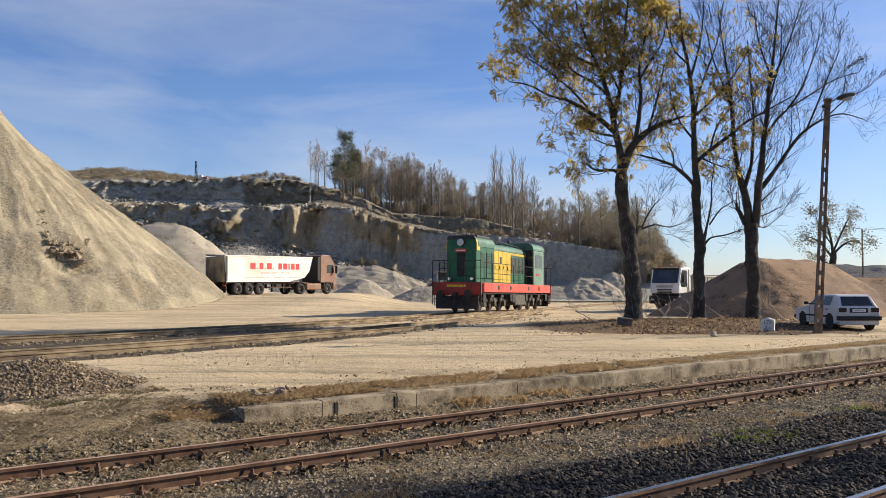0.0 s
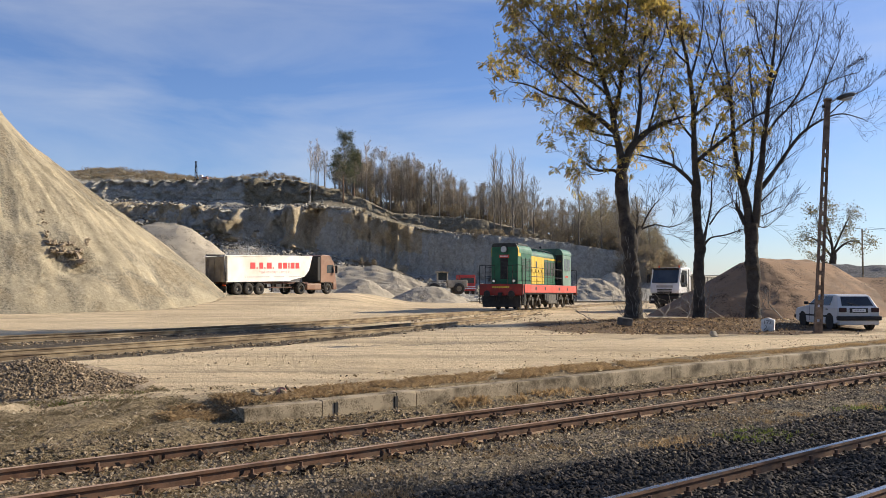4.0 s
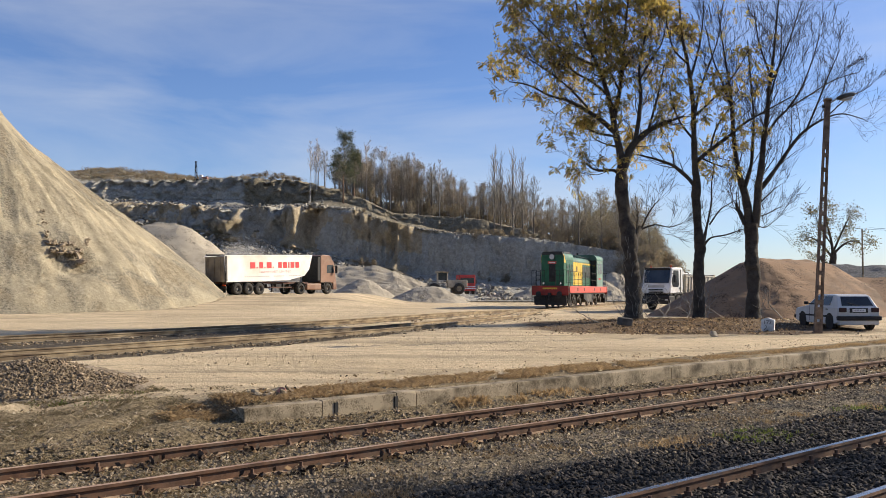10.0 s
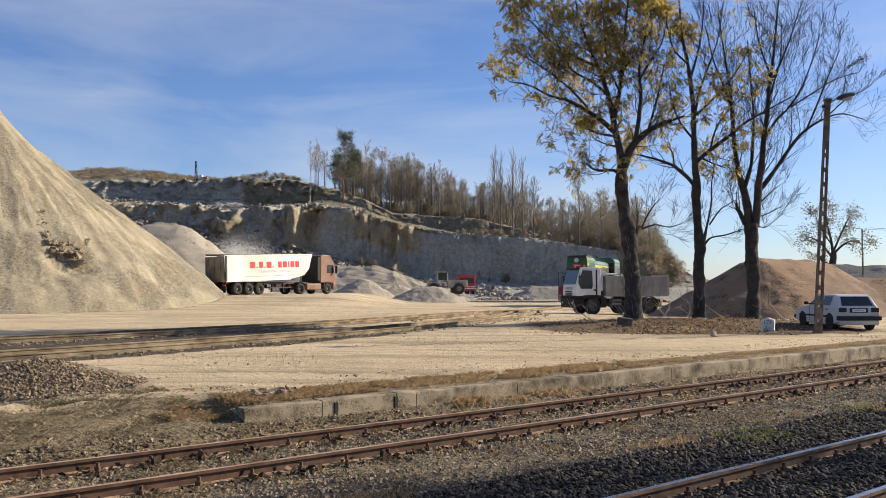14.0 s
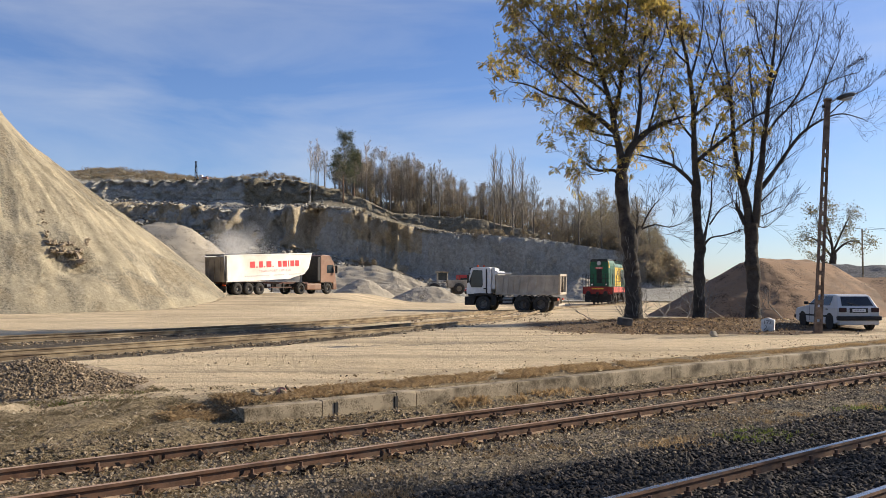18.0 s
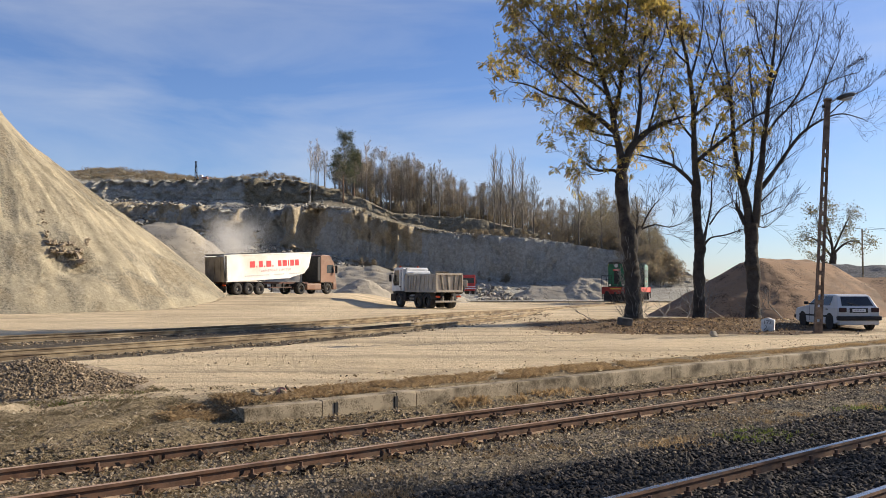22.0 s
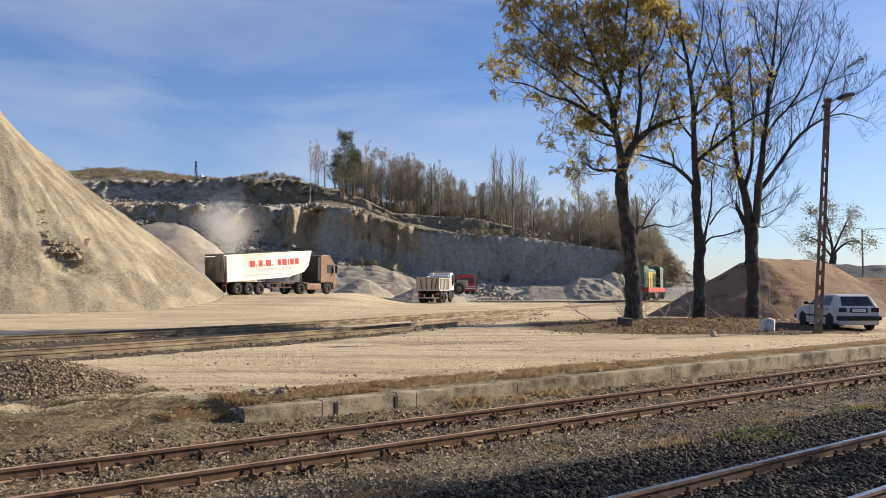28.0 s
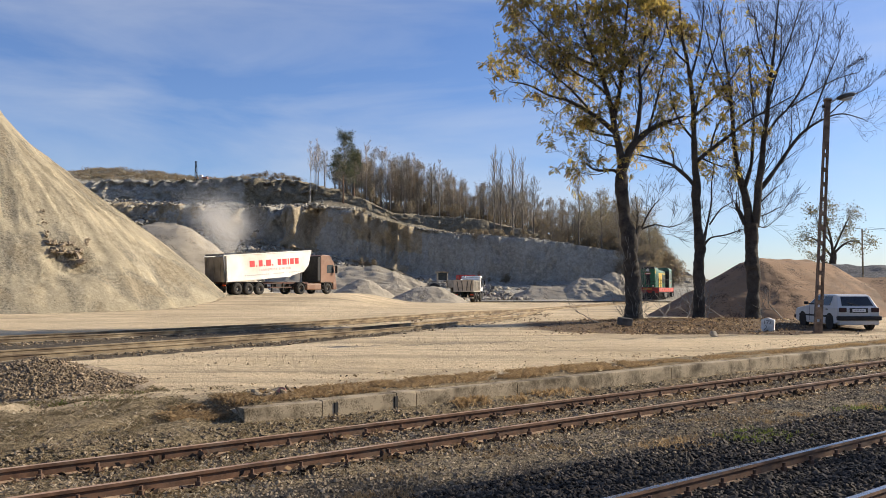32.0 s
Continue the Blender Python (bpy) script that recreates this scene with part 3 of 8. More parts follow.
def build_kerb():
    """Long cast blocks with chipped, uneven edges; black bars paint two shaded slots in the face."""
    k = thing("platform_edge", None, "weathered concrete platform edge blocks", "platform edge", kind="structure")
    s, i = KERB_S0, 0
    rng = random.Random(8)
    while s < 70:
        ln = (1.34, 1.45, 0.42, 2.4)[min(i, 3)]
        top = KERB_TOP + rng.uniform(-0.014, 0.012)
        n = max(4, int(ln / 0.11))
        verts, faces = [], []
        for j in range(n + 1):
            u = s + 0.008 + (ln - 0.016) * j / n
            g = noise.fractal(Vector((u * 2.3, 3.1, 0.7)), 1.0, 2.0, 4)
            c = 0.012 + 0.05 * max(0.0, g - 0.12) + (0.03 * rng.random() if j in (0, n) else 0.0)
            e = 0.006 * noise.noise(Vector((u * 6, 9, 0)))
            ring = [(0.0, -0.80), (e, -0.42), (e * 1.5, top - c * 1.2), (c * 0.35, top - c * 0.4), (c, top + e * 0.6), (0.29, top), (0.32, top - 0.02), (0.32, -0.80)]
            verts += [near(u, KERB_W + dw, z) for dw, z in ring]
        m = 8
        for j in range(n):
            faces += [(j * m + q, (j + 1) * m + q, (j + 1) * m + q + 1, j * m + q + 1) for q in range(m - 1)]
        for o in (0, n * m):
            faces += [(o, o + 1, o + 6, o + 7), (o + 1, o + 2, o + 5, o + 6), (o + 2, o + 3, o + 4, o + 5)]
        part("block", pydata("block", verts, faces, "concrete", False), None, k)
        s += ln
        i += 1
    # black bars stand in for the shade inside two slots
    for u in (KERB_S0 + 1.34 + 0.22, KERB_S0 + 1.34 + 1.45 - 0.05):
        bm = bmesh.new()
        box(bm, u, u + 0.07, KERB_W - 0.012, KERB_W + 0.06, -0.52, KERB_TOP - 0.045, bevel=0.006)
        for v in bm.verts:
            v.co = Vector(near(v.co.x, v.co.y, v.co.z))
        part("rusty_insert", bm, "black", k, "black bar painting the shade of a slot")


build_kerb()


def dusty_ties(t, t2):
    """Half-buried sleepers and rail clips of the two sidings."""
    tie = finish(boxes((-1.25, 1.25, -0.12, 0.12, -0.12, 0.0), bevel=0.02), "sleeper_dusty", "sleeper")
    clip = finish(boxes((-0.10, -0.05, -0.045, 0.045, 0.0, 0.045), (0.05, 0.10, -0.045, 0.045, 0.0, 0.045), bevel=0.006), "sleeper_dusty", "rail_clip")
    for par, offset in ((t, lambda s: 0.0), (t2, second_offset)):
        for k in range(-62, 24):
            s = k * 0.65
            if s > 12 and par is t2:
                continue
            c0, c1 = siding_point(s, offset(s)), siding_point(s, offset(s) + 1.0)
            z = siding_z(*c0) - 0.165
            zt = z - 0.02
            ang = math.degrees(math.atan2(c1[1] - c0[1], c1[0] - c0[0]))
            o = new("sleeper", tie)
            o.parent = par
            o.matrix_basis = pose(c0[0], c0[1], zt, 0, 0, ang + random.uniform(-1.5, 1.5))
            for q in (-0.753, 0.753):
                p = siding_point(s, offset(s) + q)
                g = new("rail_clip", clip)
                g.parent = par
                g.matrix_basis = pose(p[0], p[1], z, 0, 0, ang)


def build_siding():
    t = thing("quarry_siding", None, "quarry siding half buried in pale sand", "railway track", kind="structure")
    t2 = thing("quarry_siding", None, "second quarry siding half buried in pale sand", "railway track", kind="structure")
    dusty_ties(t, t2)
    for off in (-0.753, 0.753):
        build_rail("rail", [siding_point(s, off) for s in np.linspace(-70, 140, 80)], siding_z, t, mats=("rail_side_shade", "rail_dusty", "sleeper_dusty"))
        build_rail("rail", [siding_point(s, off + second_offset(s)) for s in np.linspace(-70, 19, 60)], siding_z, t2, mats=("rail_side_shade", "rail_dusty", "sleeper_dusty"))


build_siding()


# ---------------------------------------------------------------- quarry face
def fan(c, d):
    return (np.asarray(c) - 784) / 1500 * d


HILL = {}


def hill_at(c, d):
    """Height of the quarry hill at a bearing and distance."""
    i = int(np.clip(np.searchsorted(HILL["cs"], c), 0, len(HILL["cs"]) - 1))
    j = int(np.clip(np.searchsorted(HILL["ds"], d), 0, len(HILL["ds"]) - 1))
    return float(HILL["z"][i, j])


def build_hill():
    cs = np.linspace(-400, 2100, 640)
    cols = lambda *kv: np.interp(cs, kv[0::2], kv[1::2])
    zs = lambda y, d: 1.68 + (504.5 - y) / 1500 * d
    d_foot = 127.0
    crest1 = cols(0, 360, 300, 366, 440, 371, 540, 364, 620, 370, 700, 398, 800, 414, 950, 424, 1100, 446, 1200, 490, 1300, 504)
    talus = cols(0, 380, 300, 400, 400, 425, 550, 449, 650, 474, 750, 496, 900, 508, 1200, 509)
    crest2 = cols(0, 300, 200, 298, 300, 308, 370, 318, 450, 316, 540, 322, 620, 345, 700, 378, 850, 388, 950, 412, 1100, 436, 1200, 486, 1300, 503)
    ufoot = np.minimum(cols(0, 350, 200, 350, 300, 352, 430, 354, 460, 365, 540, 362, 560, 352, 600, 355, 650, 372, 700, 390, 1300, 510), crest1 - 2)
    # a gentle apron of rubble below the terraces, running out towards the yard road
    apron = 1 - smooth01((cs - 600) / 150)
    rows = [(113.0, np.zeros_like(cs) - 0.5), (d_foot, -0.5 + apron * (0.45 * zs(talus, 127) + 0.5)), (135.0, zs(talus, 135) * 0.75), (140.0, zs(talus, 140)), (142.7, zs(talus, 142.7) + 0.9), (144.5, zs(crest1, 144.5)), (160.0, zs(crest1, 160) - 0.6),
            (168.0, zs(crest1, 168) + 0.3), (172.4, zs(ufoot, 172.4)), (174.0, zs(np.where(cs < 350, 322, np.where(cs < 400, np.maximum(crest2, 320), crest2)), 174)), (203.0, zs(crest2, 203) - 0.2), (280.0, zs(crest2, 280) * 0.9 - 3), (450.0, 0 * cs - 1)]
    dk = np.array([r[0] for r in rows])
    ds = np.concatenate([np.linspace(113, 126, 10), np.linspace(127, 140, 14), np.linspace(140.4, 144.5, 18), np.linspace(145.5, 168, 24), np.linspace(168.8, 172, 6), np.linspace(172.2, 174.2, 18), np.linspace(176, 214, 14), np.linspace(225, 450, 10)])
    Z = np.zeros((len(cs), len(ds)))
    for i in range(len(cs)):
        Z[i] = np.interp(ds, dk, [r[1][i] for r in rows])
    C, D = np.meshgrid(cs, ds, indexing="ij")
    v = np.stack([fan(C, D).ravel(), D.ravel(), Z.ravel()], -1)
    n1 = vnoise(v, 0.045, 4)
    n2 = vnoise(v + 50, 0.22, 4)
    n3 = vnoise(v + 90, 0.7, 3)
    f = smooth01((v[:, 1] - 128) / 8)
    rg = 1 - 2 * np.abs(n2)
    flat = (1 - 0.72 * smooth01((C.ravel() - 540) / 40) * (D.ravel() < 169)) * (1 - 0.45 * smooth01((D.ravel() - 165) / 4)) * np.where(D.ravel() < 166, 0.8, 1.0)
    v[:, 1] += f * flat * (4.0 * n1 + 0.8 * rg + 0.5 * n3) * (D.ravel() < 190)
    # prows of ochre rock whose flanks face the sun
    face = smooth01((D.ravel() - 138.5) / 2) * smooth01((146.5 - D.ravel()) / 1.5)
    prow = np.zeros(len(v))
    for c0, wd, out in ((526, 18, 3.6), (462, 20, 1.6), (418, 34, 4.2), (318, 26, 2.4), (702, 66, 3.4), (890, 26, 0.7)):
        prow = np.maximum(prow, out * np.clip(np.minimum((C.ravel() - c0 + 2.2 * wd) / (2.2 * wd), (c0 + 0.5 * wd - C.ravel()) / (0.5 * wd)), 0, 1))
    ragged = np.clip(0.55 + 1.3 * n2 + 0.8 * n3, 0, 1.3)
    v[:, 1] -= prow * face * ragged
    crag = 1 - 2 * np.abs(vnoise(v + 210, 0.55, 4))
    steep = np.maximum(face, smooth01((D.ravel() - 171.8) / 0.6) * smooth01((175.5 - D.ravel()) / 1.0))
    v[:, 1] -= steep * (0.9 * crag + 0.45 * vnoise(v + 170, 1.6, 3)) * np.where(C.ravel() < 560, 1.0, 0.55)
    v[:, 2] += f * flat * (0.5 * n2 + 0.45 * n3)
    # broken rims of the two benches
    rim = vnoise(np.stack([v[:, 0], 0 * v[:, 1], 0 * v[:, 1] + 17], -1), 0.33, 4)
    upper = smooth01((D.ravel() - 172.8) / 0.8) * smooth01((181 - D.ravel()) / 6) * (C.ravel() < 600)
    lower = smooth01((D.ravel() - 143.2) / 0.8) * smooth01((150 - D.ravel()) / 4) * (C.ravel() < 560)
    v[:, 2] += (1.1 * upper + 1.2 * lower) * np.minimum(rim + 0.15, 0.35) + 0.5 * upper * n3
    v[:, 1] += (upper + lower) * (1.3 * n3 + 1.6 * rim)
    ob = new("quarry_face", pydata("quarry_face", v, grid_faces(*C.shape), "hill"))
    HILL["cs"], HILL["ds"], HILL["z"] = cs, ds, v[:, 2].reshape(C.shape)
    cc, dd = C.ravel(), D.ravel()
    n4 = vnoise(v + 130, 0.09, 3)
    rubble = ((dd < 140.5) * 0.75 + (dd > 145.0) * (dd < 168.2) * (cc < 660) * 0.7) * (cc < 1000)
    soil = np.maximum(smooth01((dd - 174) / 6), (dd > 166) * smooth01((cc - 400) / 60)) * 0.9 + smooth01((cc - 600) / 60) * (dd > 145) * 0.85
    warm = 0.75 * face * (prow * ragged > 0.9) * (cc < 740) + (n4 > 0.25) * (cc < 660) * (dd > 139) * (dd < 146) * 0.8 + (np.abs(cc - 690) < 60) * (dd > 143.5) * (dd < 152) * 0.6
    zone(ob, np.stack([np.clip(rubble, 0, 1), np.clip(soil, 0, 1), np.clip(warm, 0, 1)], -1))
    tagged(ob, "grey terraced quarry rock face with rubble benches", "quarry face", kind="structure")


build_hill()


# ---------------------------------------------------------------- stock piles
def build_pile(name, cx, cy, h, r, mat, label, seed, rough=0.25, stretch=1.0, ang=0.0, flat=0.0, n=90, ridge=0.0, gully=0.0, ledge=None):
    us = np.linspace(0, 1.12, n) ** 0.8
    th = np.linspace(0, 2 * math.pi, n * 2)
    U, T = np.meshgrid(us, th, indexing="ij")
    prof = np.maximum(h * (1 - U) - flat * np.exp(-(U / 0.12) ** 2), -0.8)
    lx, ly = U * r * np.cos(T) * stretch + ridge * np.clip(np.cos(T) * 2.5, -1, 1), U * r * np.sin(T)
    ca, sa = math.cos(radians(ang)), math.sin(radians(ang))
    x, y = cx + lx * ca - ly * sa, cy + lx * sa + ly * ca
    z = prof + ground_z(x, y)
    if gully:
        q = np.stack([np.cos(T + 0.22 * U) * 10, np.sin(T + 0.22 * U) * 10, U * 3.6 + seed], -1).reshape(-1, 3)
        g = vnoise(q, 0.8, 4).reshape(U.shape)
        g2 = vnoise(q * np.array((2.6, 2.6, 1.2)) + 9, 0.8, 3).reshape(U.shape)
        body = smooth01((U - 0.15) / 0.5) * smooth01((1.05 - U) / 0.2)
        z += gully * body * (1.0 * g + 0.45 * g2)
        scarp = smooth01((g - 0.12) / 0.12) * np.clip(1 - np.abs(U - 0.62 - 0.10 * g2) / 0.16, 0, 1)
        z -= gully * 0.5 * scarp
    if ledge:
        lt, lu, lw, ld = ledge
        e = np.array([noise.fractal(Vector((t * 40, 3.0, 1.0)), 1.0, 2.0, 3) for t in th])[None, :]
        for dt, du, f in ((0.0, 0.0, 1.0), (-0.05, 0.045, 0.7)):
            z -= f * ld * smooth01((U - lu - du - 0.02 * e) / 0.012) * smooth01((lu + du + 0.13 - U) / 0.12) * np.exp(-((T - (lt - dt) % (2 * math.pi)) / lw) ** 4)
    v = np.stack([x.ravel(), y.ravel(), z.ravel()], -1)
    k = 1.5 / max(h, 2)
    q = v + seed * 13.7
    v[:, 2] += rough * h * 0.12 * vnoise(q, k * 2, 4) + rough * 0.25 * vnoise(q, 0.9, 3)
    me = pydata(name, v - np.array((cx, cy, 0)), grid_faces(*U.shape), mat)
    ob = new(name, me)
    ob.location = (cx, cy, 0)
    if ledge:
        # streaks of coarse gravel and slides of dry sand run down the slope
        q = np.stack([np.cos(T + 0.2 * U) * 9, np.sin(T + 0.2 * U) * 9, U * 4.5], -1).reshape(-1, 3)
        s1, s2 = vnoise(q + 31, 0.9, 4), vnoise(q * np.array((2.2, 2.2, 1.4)) + 77, 0.9, 4)
        s3 = vnoise(np.stack([np.cos(T) * 6, np.sin(T) * 6, U * 5], -1).reshape(-1, 3) + 5, 0.9, 4)
        zone(ob, np.clip(np.stack([0.42 + 0.25 * s1 + 0.75 * s3, 0.28 + 0.40 * s2 - 0.35 * s3, 0.26 + 0.7 * s3 - 0.2 * s1], -1), 0, 1))
    return tagged(ob, label, "stockpile", kind="structure" if h > 10 else "")


build_pile("sand_pile", -37.6, 68.0, 16.2, 19.6, "pile_slope", "tall pale sand stockpile with eroded slopes", 1, 0.16, n=260, flat=-1.5, gully=0.22, ledge=(radians(-39.0), 0.735, 0.10, 0.6))
build_pile("gravel_mound", -32.9, 100.0, 9.6, 12.0, "gravel", "grey crushed stone stockpile behind the sand heap", 2, 0.2, flat=0.8, ridge=1.2)
build_pile("gravel_mound", -9.4, 101.0, 2.75, 4.4, "gravel", "low grey gravel heap in the yard", 3, 0.3, flat=0.45)
build_pile("gravel_mound", -6.6, 104.0, 2.3, 4.6, "gravel", "low grey gravel heap in the yard", 13, 0.3, flat=0.3, ridge=1.0)
build_pile("gravel_mound", -1.6, 100.0, 2.15, 4.0, "gravel", "low grey gravel heap beside the loader", 4, 0.3, flat=0.3, ridge=0.8)
build_pile("gravel_mound", -14.0, 124.0, 4.6, 8.0, "gravel", "long grey rubble slope at the quarry foot", 14, 0.5, stretch=1.6, ridge=5.0)
build_pile("gravel_mound", 22.5, 130.0, 3.4, 5.5, "gravel", "grey sand heap by the siding", 15, 0.5, ridge=1.5)
build_pile("gravel_mound", 27.5, 137.0, 5.0, 6.0, "gravel", "grey sand heap by the siding", 16, 0.4, flat=0.5)
build_pile("gravel_mound", 16.0, 129.0, 2.2, 4.0, "gravel", "flat grey sand heap by the siding", 17, 0.4, ridge=2.5)
build_pile("gravel_mound", 33.6, 139.0, 2.7, 4.2, "gravel", "grey sand heap behind the siding", 18, 0.3)
build_pile("soil_mound", 21.3, 52.8, 3.85, 6.5, "brown_soil", "brown soil mound behind the roadside trees", 5, 0.15, stretch=1.05, ridge=2.4, ang=32, flat=0.4, gully=0.06)
build_pile("soil_mound", 24.6, 56.6, 3.1, 6.3, "brown_soil", "brown soil mound heaped against its neighbour", 25, 0.12, stretch=1.0, ridge=1.2, ang=10, flat=0.15, gully=0.06)
build_pile("soil_mound", 27.3, 53.5, 2.3, 6.0, "brown_soil", "brown soil mound behind the parked car", 6, 0.12, stretch=1.1, ridge=2.2, gully=0.05)
build_pile("soil_mound", 33.5, 56.0, 1.7, 4.6, "brown_soil", "low brown soil mound behind the parked car", 7, 0.4, stretch=1.2, ridge=2.5)
build_pile("dark_mound", 37.5, 72.0, 3.7, 6.5, "dark_gravel", "dark gravel mound on the far side", 9, 0.4, stretch=1.2, ridge=5.0)
build_pile("grey_mound", 31.2, 84.0, 3.3, 4.2, "dark_gravel", "dark grey gravel mound behind the road", 10, 0.3, ridge=1.2)


# ---------------------------------------------------------------- vehicle helpers
def arch(w, z0, z1, r, n=6, top_w=None):
    """Outline of a hood: flat foot, upright sides, rounded shoulders."""
    tw = w if top_w is None else top_w
    pts = [(-w, z0)]
    for i in range(n + 1):
        a = math.pi - i / n * math.pi / 2
        pts.append((-tw + r + r * math.cos(a), z1 - r + r * math.sin(a)))
    for i in range(n + 1):
        a = math.pi / 2 - i / n * math.pi / 2
        pts.append((tw - r + r * math.cos(a), z1 - r + r * math.sin(a)))
    pts.append((w, z0))
    return pts


def hood(outline, y0, y1):
    return prism(bmesh.new(), outline, "y", y0, y1)


def wheel_mesh(r, width, mat, rim=0.6, sides=24, tread=0.03):
    """A lathed wheel about the x axis: list of (radius, x) turned round."""
    bm = bmesh.new()
    prof = [(r * rim, -width / 2 + 0.01), (r - tread, -width / 2), (r, -width / 2 + tread), (r, width / 2 - tread), (r - tread, width / 2), (r * rim, width / 2 - 0.01)]
    lathe(bm, prof, sides)
    return finish(bm, mat, "tyre", True)


def lathe(bm, prof, sides=20):
    rings = []
    for k in range(sides):
        a = 2 * math.pi * k / sides
        rings.append([bm.verts.new((x, rr * math.cos(a), rr * math.sin(a))) for rr, x in prof])
    for k in range(sides):
        for j in range(len(prof) - 1):
            bm.faces.new((rings[k][j], rings[k][j + 1], rings[(k + 1) % sides][j + 1], rings[(k + 1) % sides][j]))
    bmesh.ops.recalc_face_normals(bm, faces=bm.faces[:])
    return bm


def rim_mesh(r, width, mat, bolts=8):
    bm = bmesh.new()
    lathe(bm, [(0.001, width * 0.22), (r * 0.30, width * 0.25), (r * 0.36, width * 0.05), (r * 0.8, -width * 0.05), (r * 0.9, width * 0.42), (r, width * 0.46), (r, -width * 0.46), (0.001, -width * 0.3)], 20)
    for i in range(bolts):
        a = 2 * math.pi * i / bolts
        rod(bm, (0, r * 0.55 * math.cos(a), r * 0.55 * math.sin(a)), (width * 0.16, r * 0.55 * math.cos(a), r * 0.55 * math.sin(a)), r * 0.06, sides=5)
    return finish(bm, mat, "rim")


def add_wheel(parent, x, y, z, tyre, rim, name="wheel"):
    """A wheel part (the tyre) with its rim; faces outwards on its side."""
    w = part(name, tyre, None, parent)
    w.matrix_basis = pose(x, y, z)
    rr = part("rim", rim, None, w)
    if x < 0:
        rr.matrix_basis = pose(0, 0, 0, 0, 0, 180)
    return w


def bars(bm, x0, x1, z0, z1, n, gap, y, axis="y", thick=0.01):
    """A row of n upright plain bars standing in for lettering."""
    step = (x1 - x0) / n
    for i in range(n):
        a, b = x0 + i * step, x0 + (i + 1) * step - gap
        if axis == "y":
            box(bm, a, b, y - thick, y, z0, z1)
        else:
            box(bm, y, y + thick, a, b, z0, z1)
    return bm


# ---------------------------------------------------------------- locomotive
LOCO_L = 15.47


def build_loco():
    t = thing("shunting_locomotive", None, "green and yellow diesel shunter with red frame on the siding", "locomotive")
    wh = []
    W = 1.55
    # frame
    for sx in (-1, 1):
        b = boxes((min(sx * 1.30, sx * W), max(sx * 1.30, sx * W), 0.55, LOCO_L - 0.25, 1.16, 1.70), bevel=0.02)
        side = part("side_beam", b, "loco_red", t, "bright red side beam with dark slots")
        for y in (3.2, 5.6, 9.6, 12.2):
            part("slot", boxes((sx * (W + 0.012) - 0.012, sx * (W + 0.012) + 0.012, y - 0.13, y + 0.13, 1.33, 1.55), bevel=0.01), "black", side)
    part("deck", boxes((-1.5, 1.5, 0.1, LOCO_L - 0.1, 1.62, 1.71), bevel=0.01), "loco_black", t, "dark chequered walkway deck")
    part("underframe", boxes((-1.25, 1.25, 0.5, LOCO_L - 0.5, 1.05, 1.6), bevel=0.02), "black", t)
    for end, y0, sy in (("front", 0.0, 1), ("rear", LOCO_L, -1)):
        bm = bmesh.new()
        o = [(-1.5, 0.98), (-1.56, 1.08), (-1.56, 1.72), (1.56, 1.72), (1.56, 1.08), (1.5, 0.98)]
        prism(bm, o, "y", min(y0, y0 + sy * 0.14), max(y0, y0 + sy * 0.14))
        h = part("headstock", bm, "loco_darkred", t, "red buffer beam at the end, darkened for shade")
        bt = bars(bmesh.new(), -0.62, 0.62, 1.46, 1.58, 8, 0.03, y0 - 0.002 if sy > 0 else y0 + 0.014)
        part("lettering", bt, "yellow", h, "faded yellow lettering on the beam")
        for sx in (-0.875, 0.875):
            bf = bmesh.new()
            rod(bf, (sx, y0 + sy * 0.02, 1.06), (sx, y0 - sy * 0.40, 1.06), 0.11, 0.09, 12)
            rod(bf, (sx, y0 - sy * 0.40, 1.06), (sx, y0 - sy * 0.46, 1.06), 0.24, 0.22, 16)
            part("buffer", bf, "black", t)
        cp = bmesh.new()
        box(cp, -0.12, 0.12, min(y0, y0 - sy * 0.35), max(y0, y0 - sy * 0.35), 0.95, 1.17, bevel=0.02)
        rod(cp, (0, y0 - sy * 0.3, 1.0), (0, y0 - sy * 0.36, 0.62), 0.05)
        part("coupling", cp, "black", t)
        pl = bmesh.new()
        prism(pl, [(-1.35, 0.22), (-1.35, 0.95), (1.35, 0.95), (1.35, 0.22)], "y", min(y0 + sy * 0.08, y0 + sy * 0.22), max(y0 + sy * 0.08, y0 + sy * 0.22))
        part("snow_plough", pl, "black", t, "black rail guard plate under the beam")
        for hx in (-0.45, -0.3, 0.3, 0.45):
            part("brake_hose", rods(((hx, y0 - sy * 0.01, 0.98), (hx, y0 - sy * 0.12, 0.75), 0.025), ((hx, y0 - sy * 0.12, 0.75), (hx * 0.8, y0 - sy * 0.06, 0.52), 0.025), sides=6), "black", t)
        for sx in (-1, 1):
            st = bmesh.new()
            for k, z in enumerate((0.42, 0.78, 1.16)):
                box(st, min(sx * 1.05, sx * 1.5), max(sx * 1.05, sx * 1.5), min(y0 + sy * 0.16, y0 + sy * 0.5), max(y0 + sy * 0.16, y0 + sy * 0.5), z, z + 0.03)
            for yy in (0.17, 0.49):
                box(st, sx * 1.5 - 0.02, sx * 1.5 + 0.02, y0 + sy * yy - 0.02, y0 + sy * yy + 0.02, 0.4, 1.62)
            part("corner_step", st, "black", t)
            rl = bmesh.new()
            zs = 2.93
            rod(rl, (sx * 1.53, y0 - sy * 0.03, 0.45), (sx * 1.53, y0 - sy * 0.03, zs), 0.022, sides=6)
            rod(rl, (sx * 1.53, y0 - sy * 0.03, zs), (sx * 1.15, y0 + sy * 0.05, zs + 0.02), 0.022, sides=6)
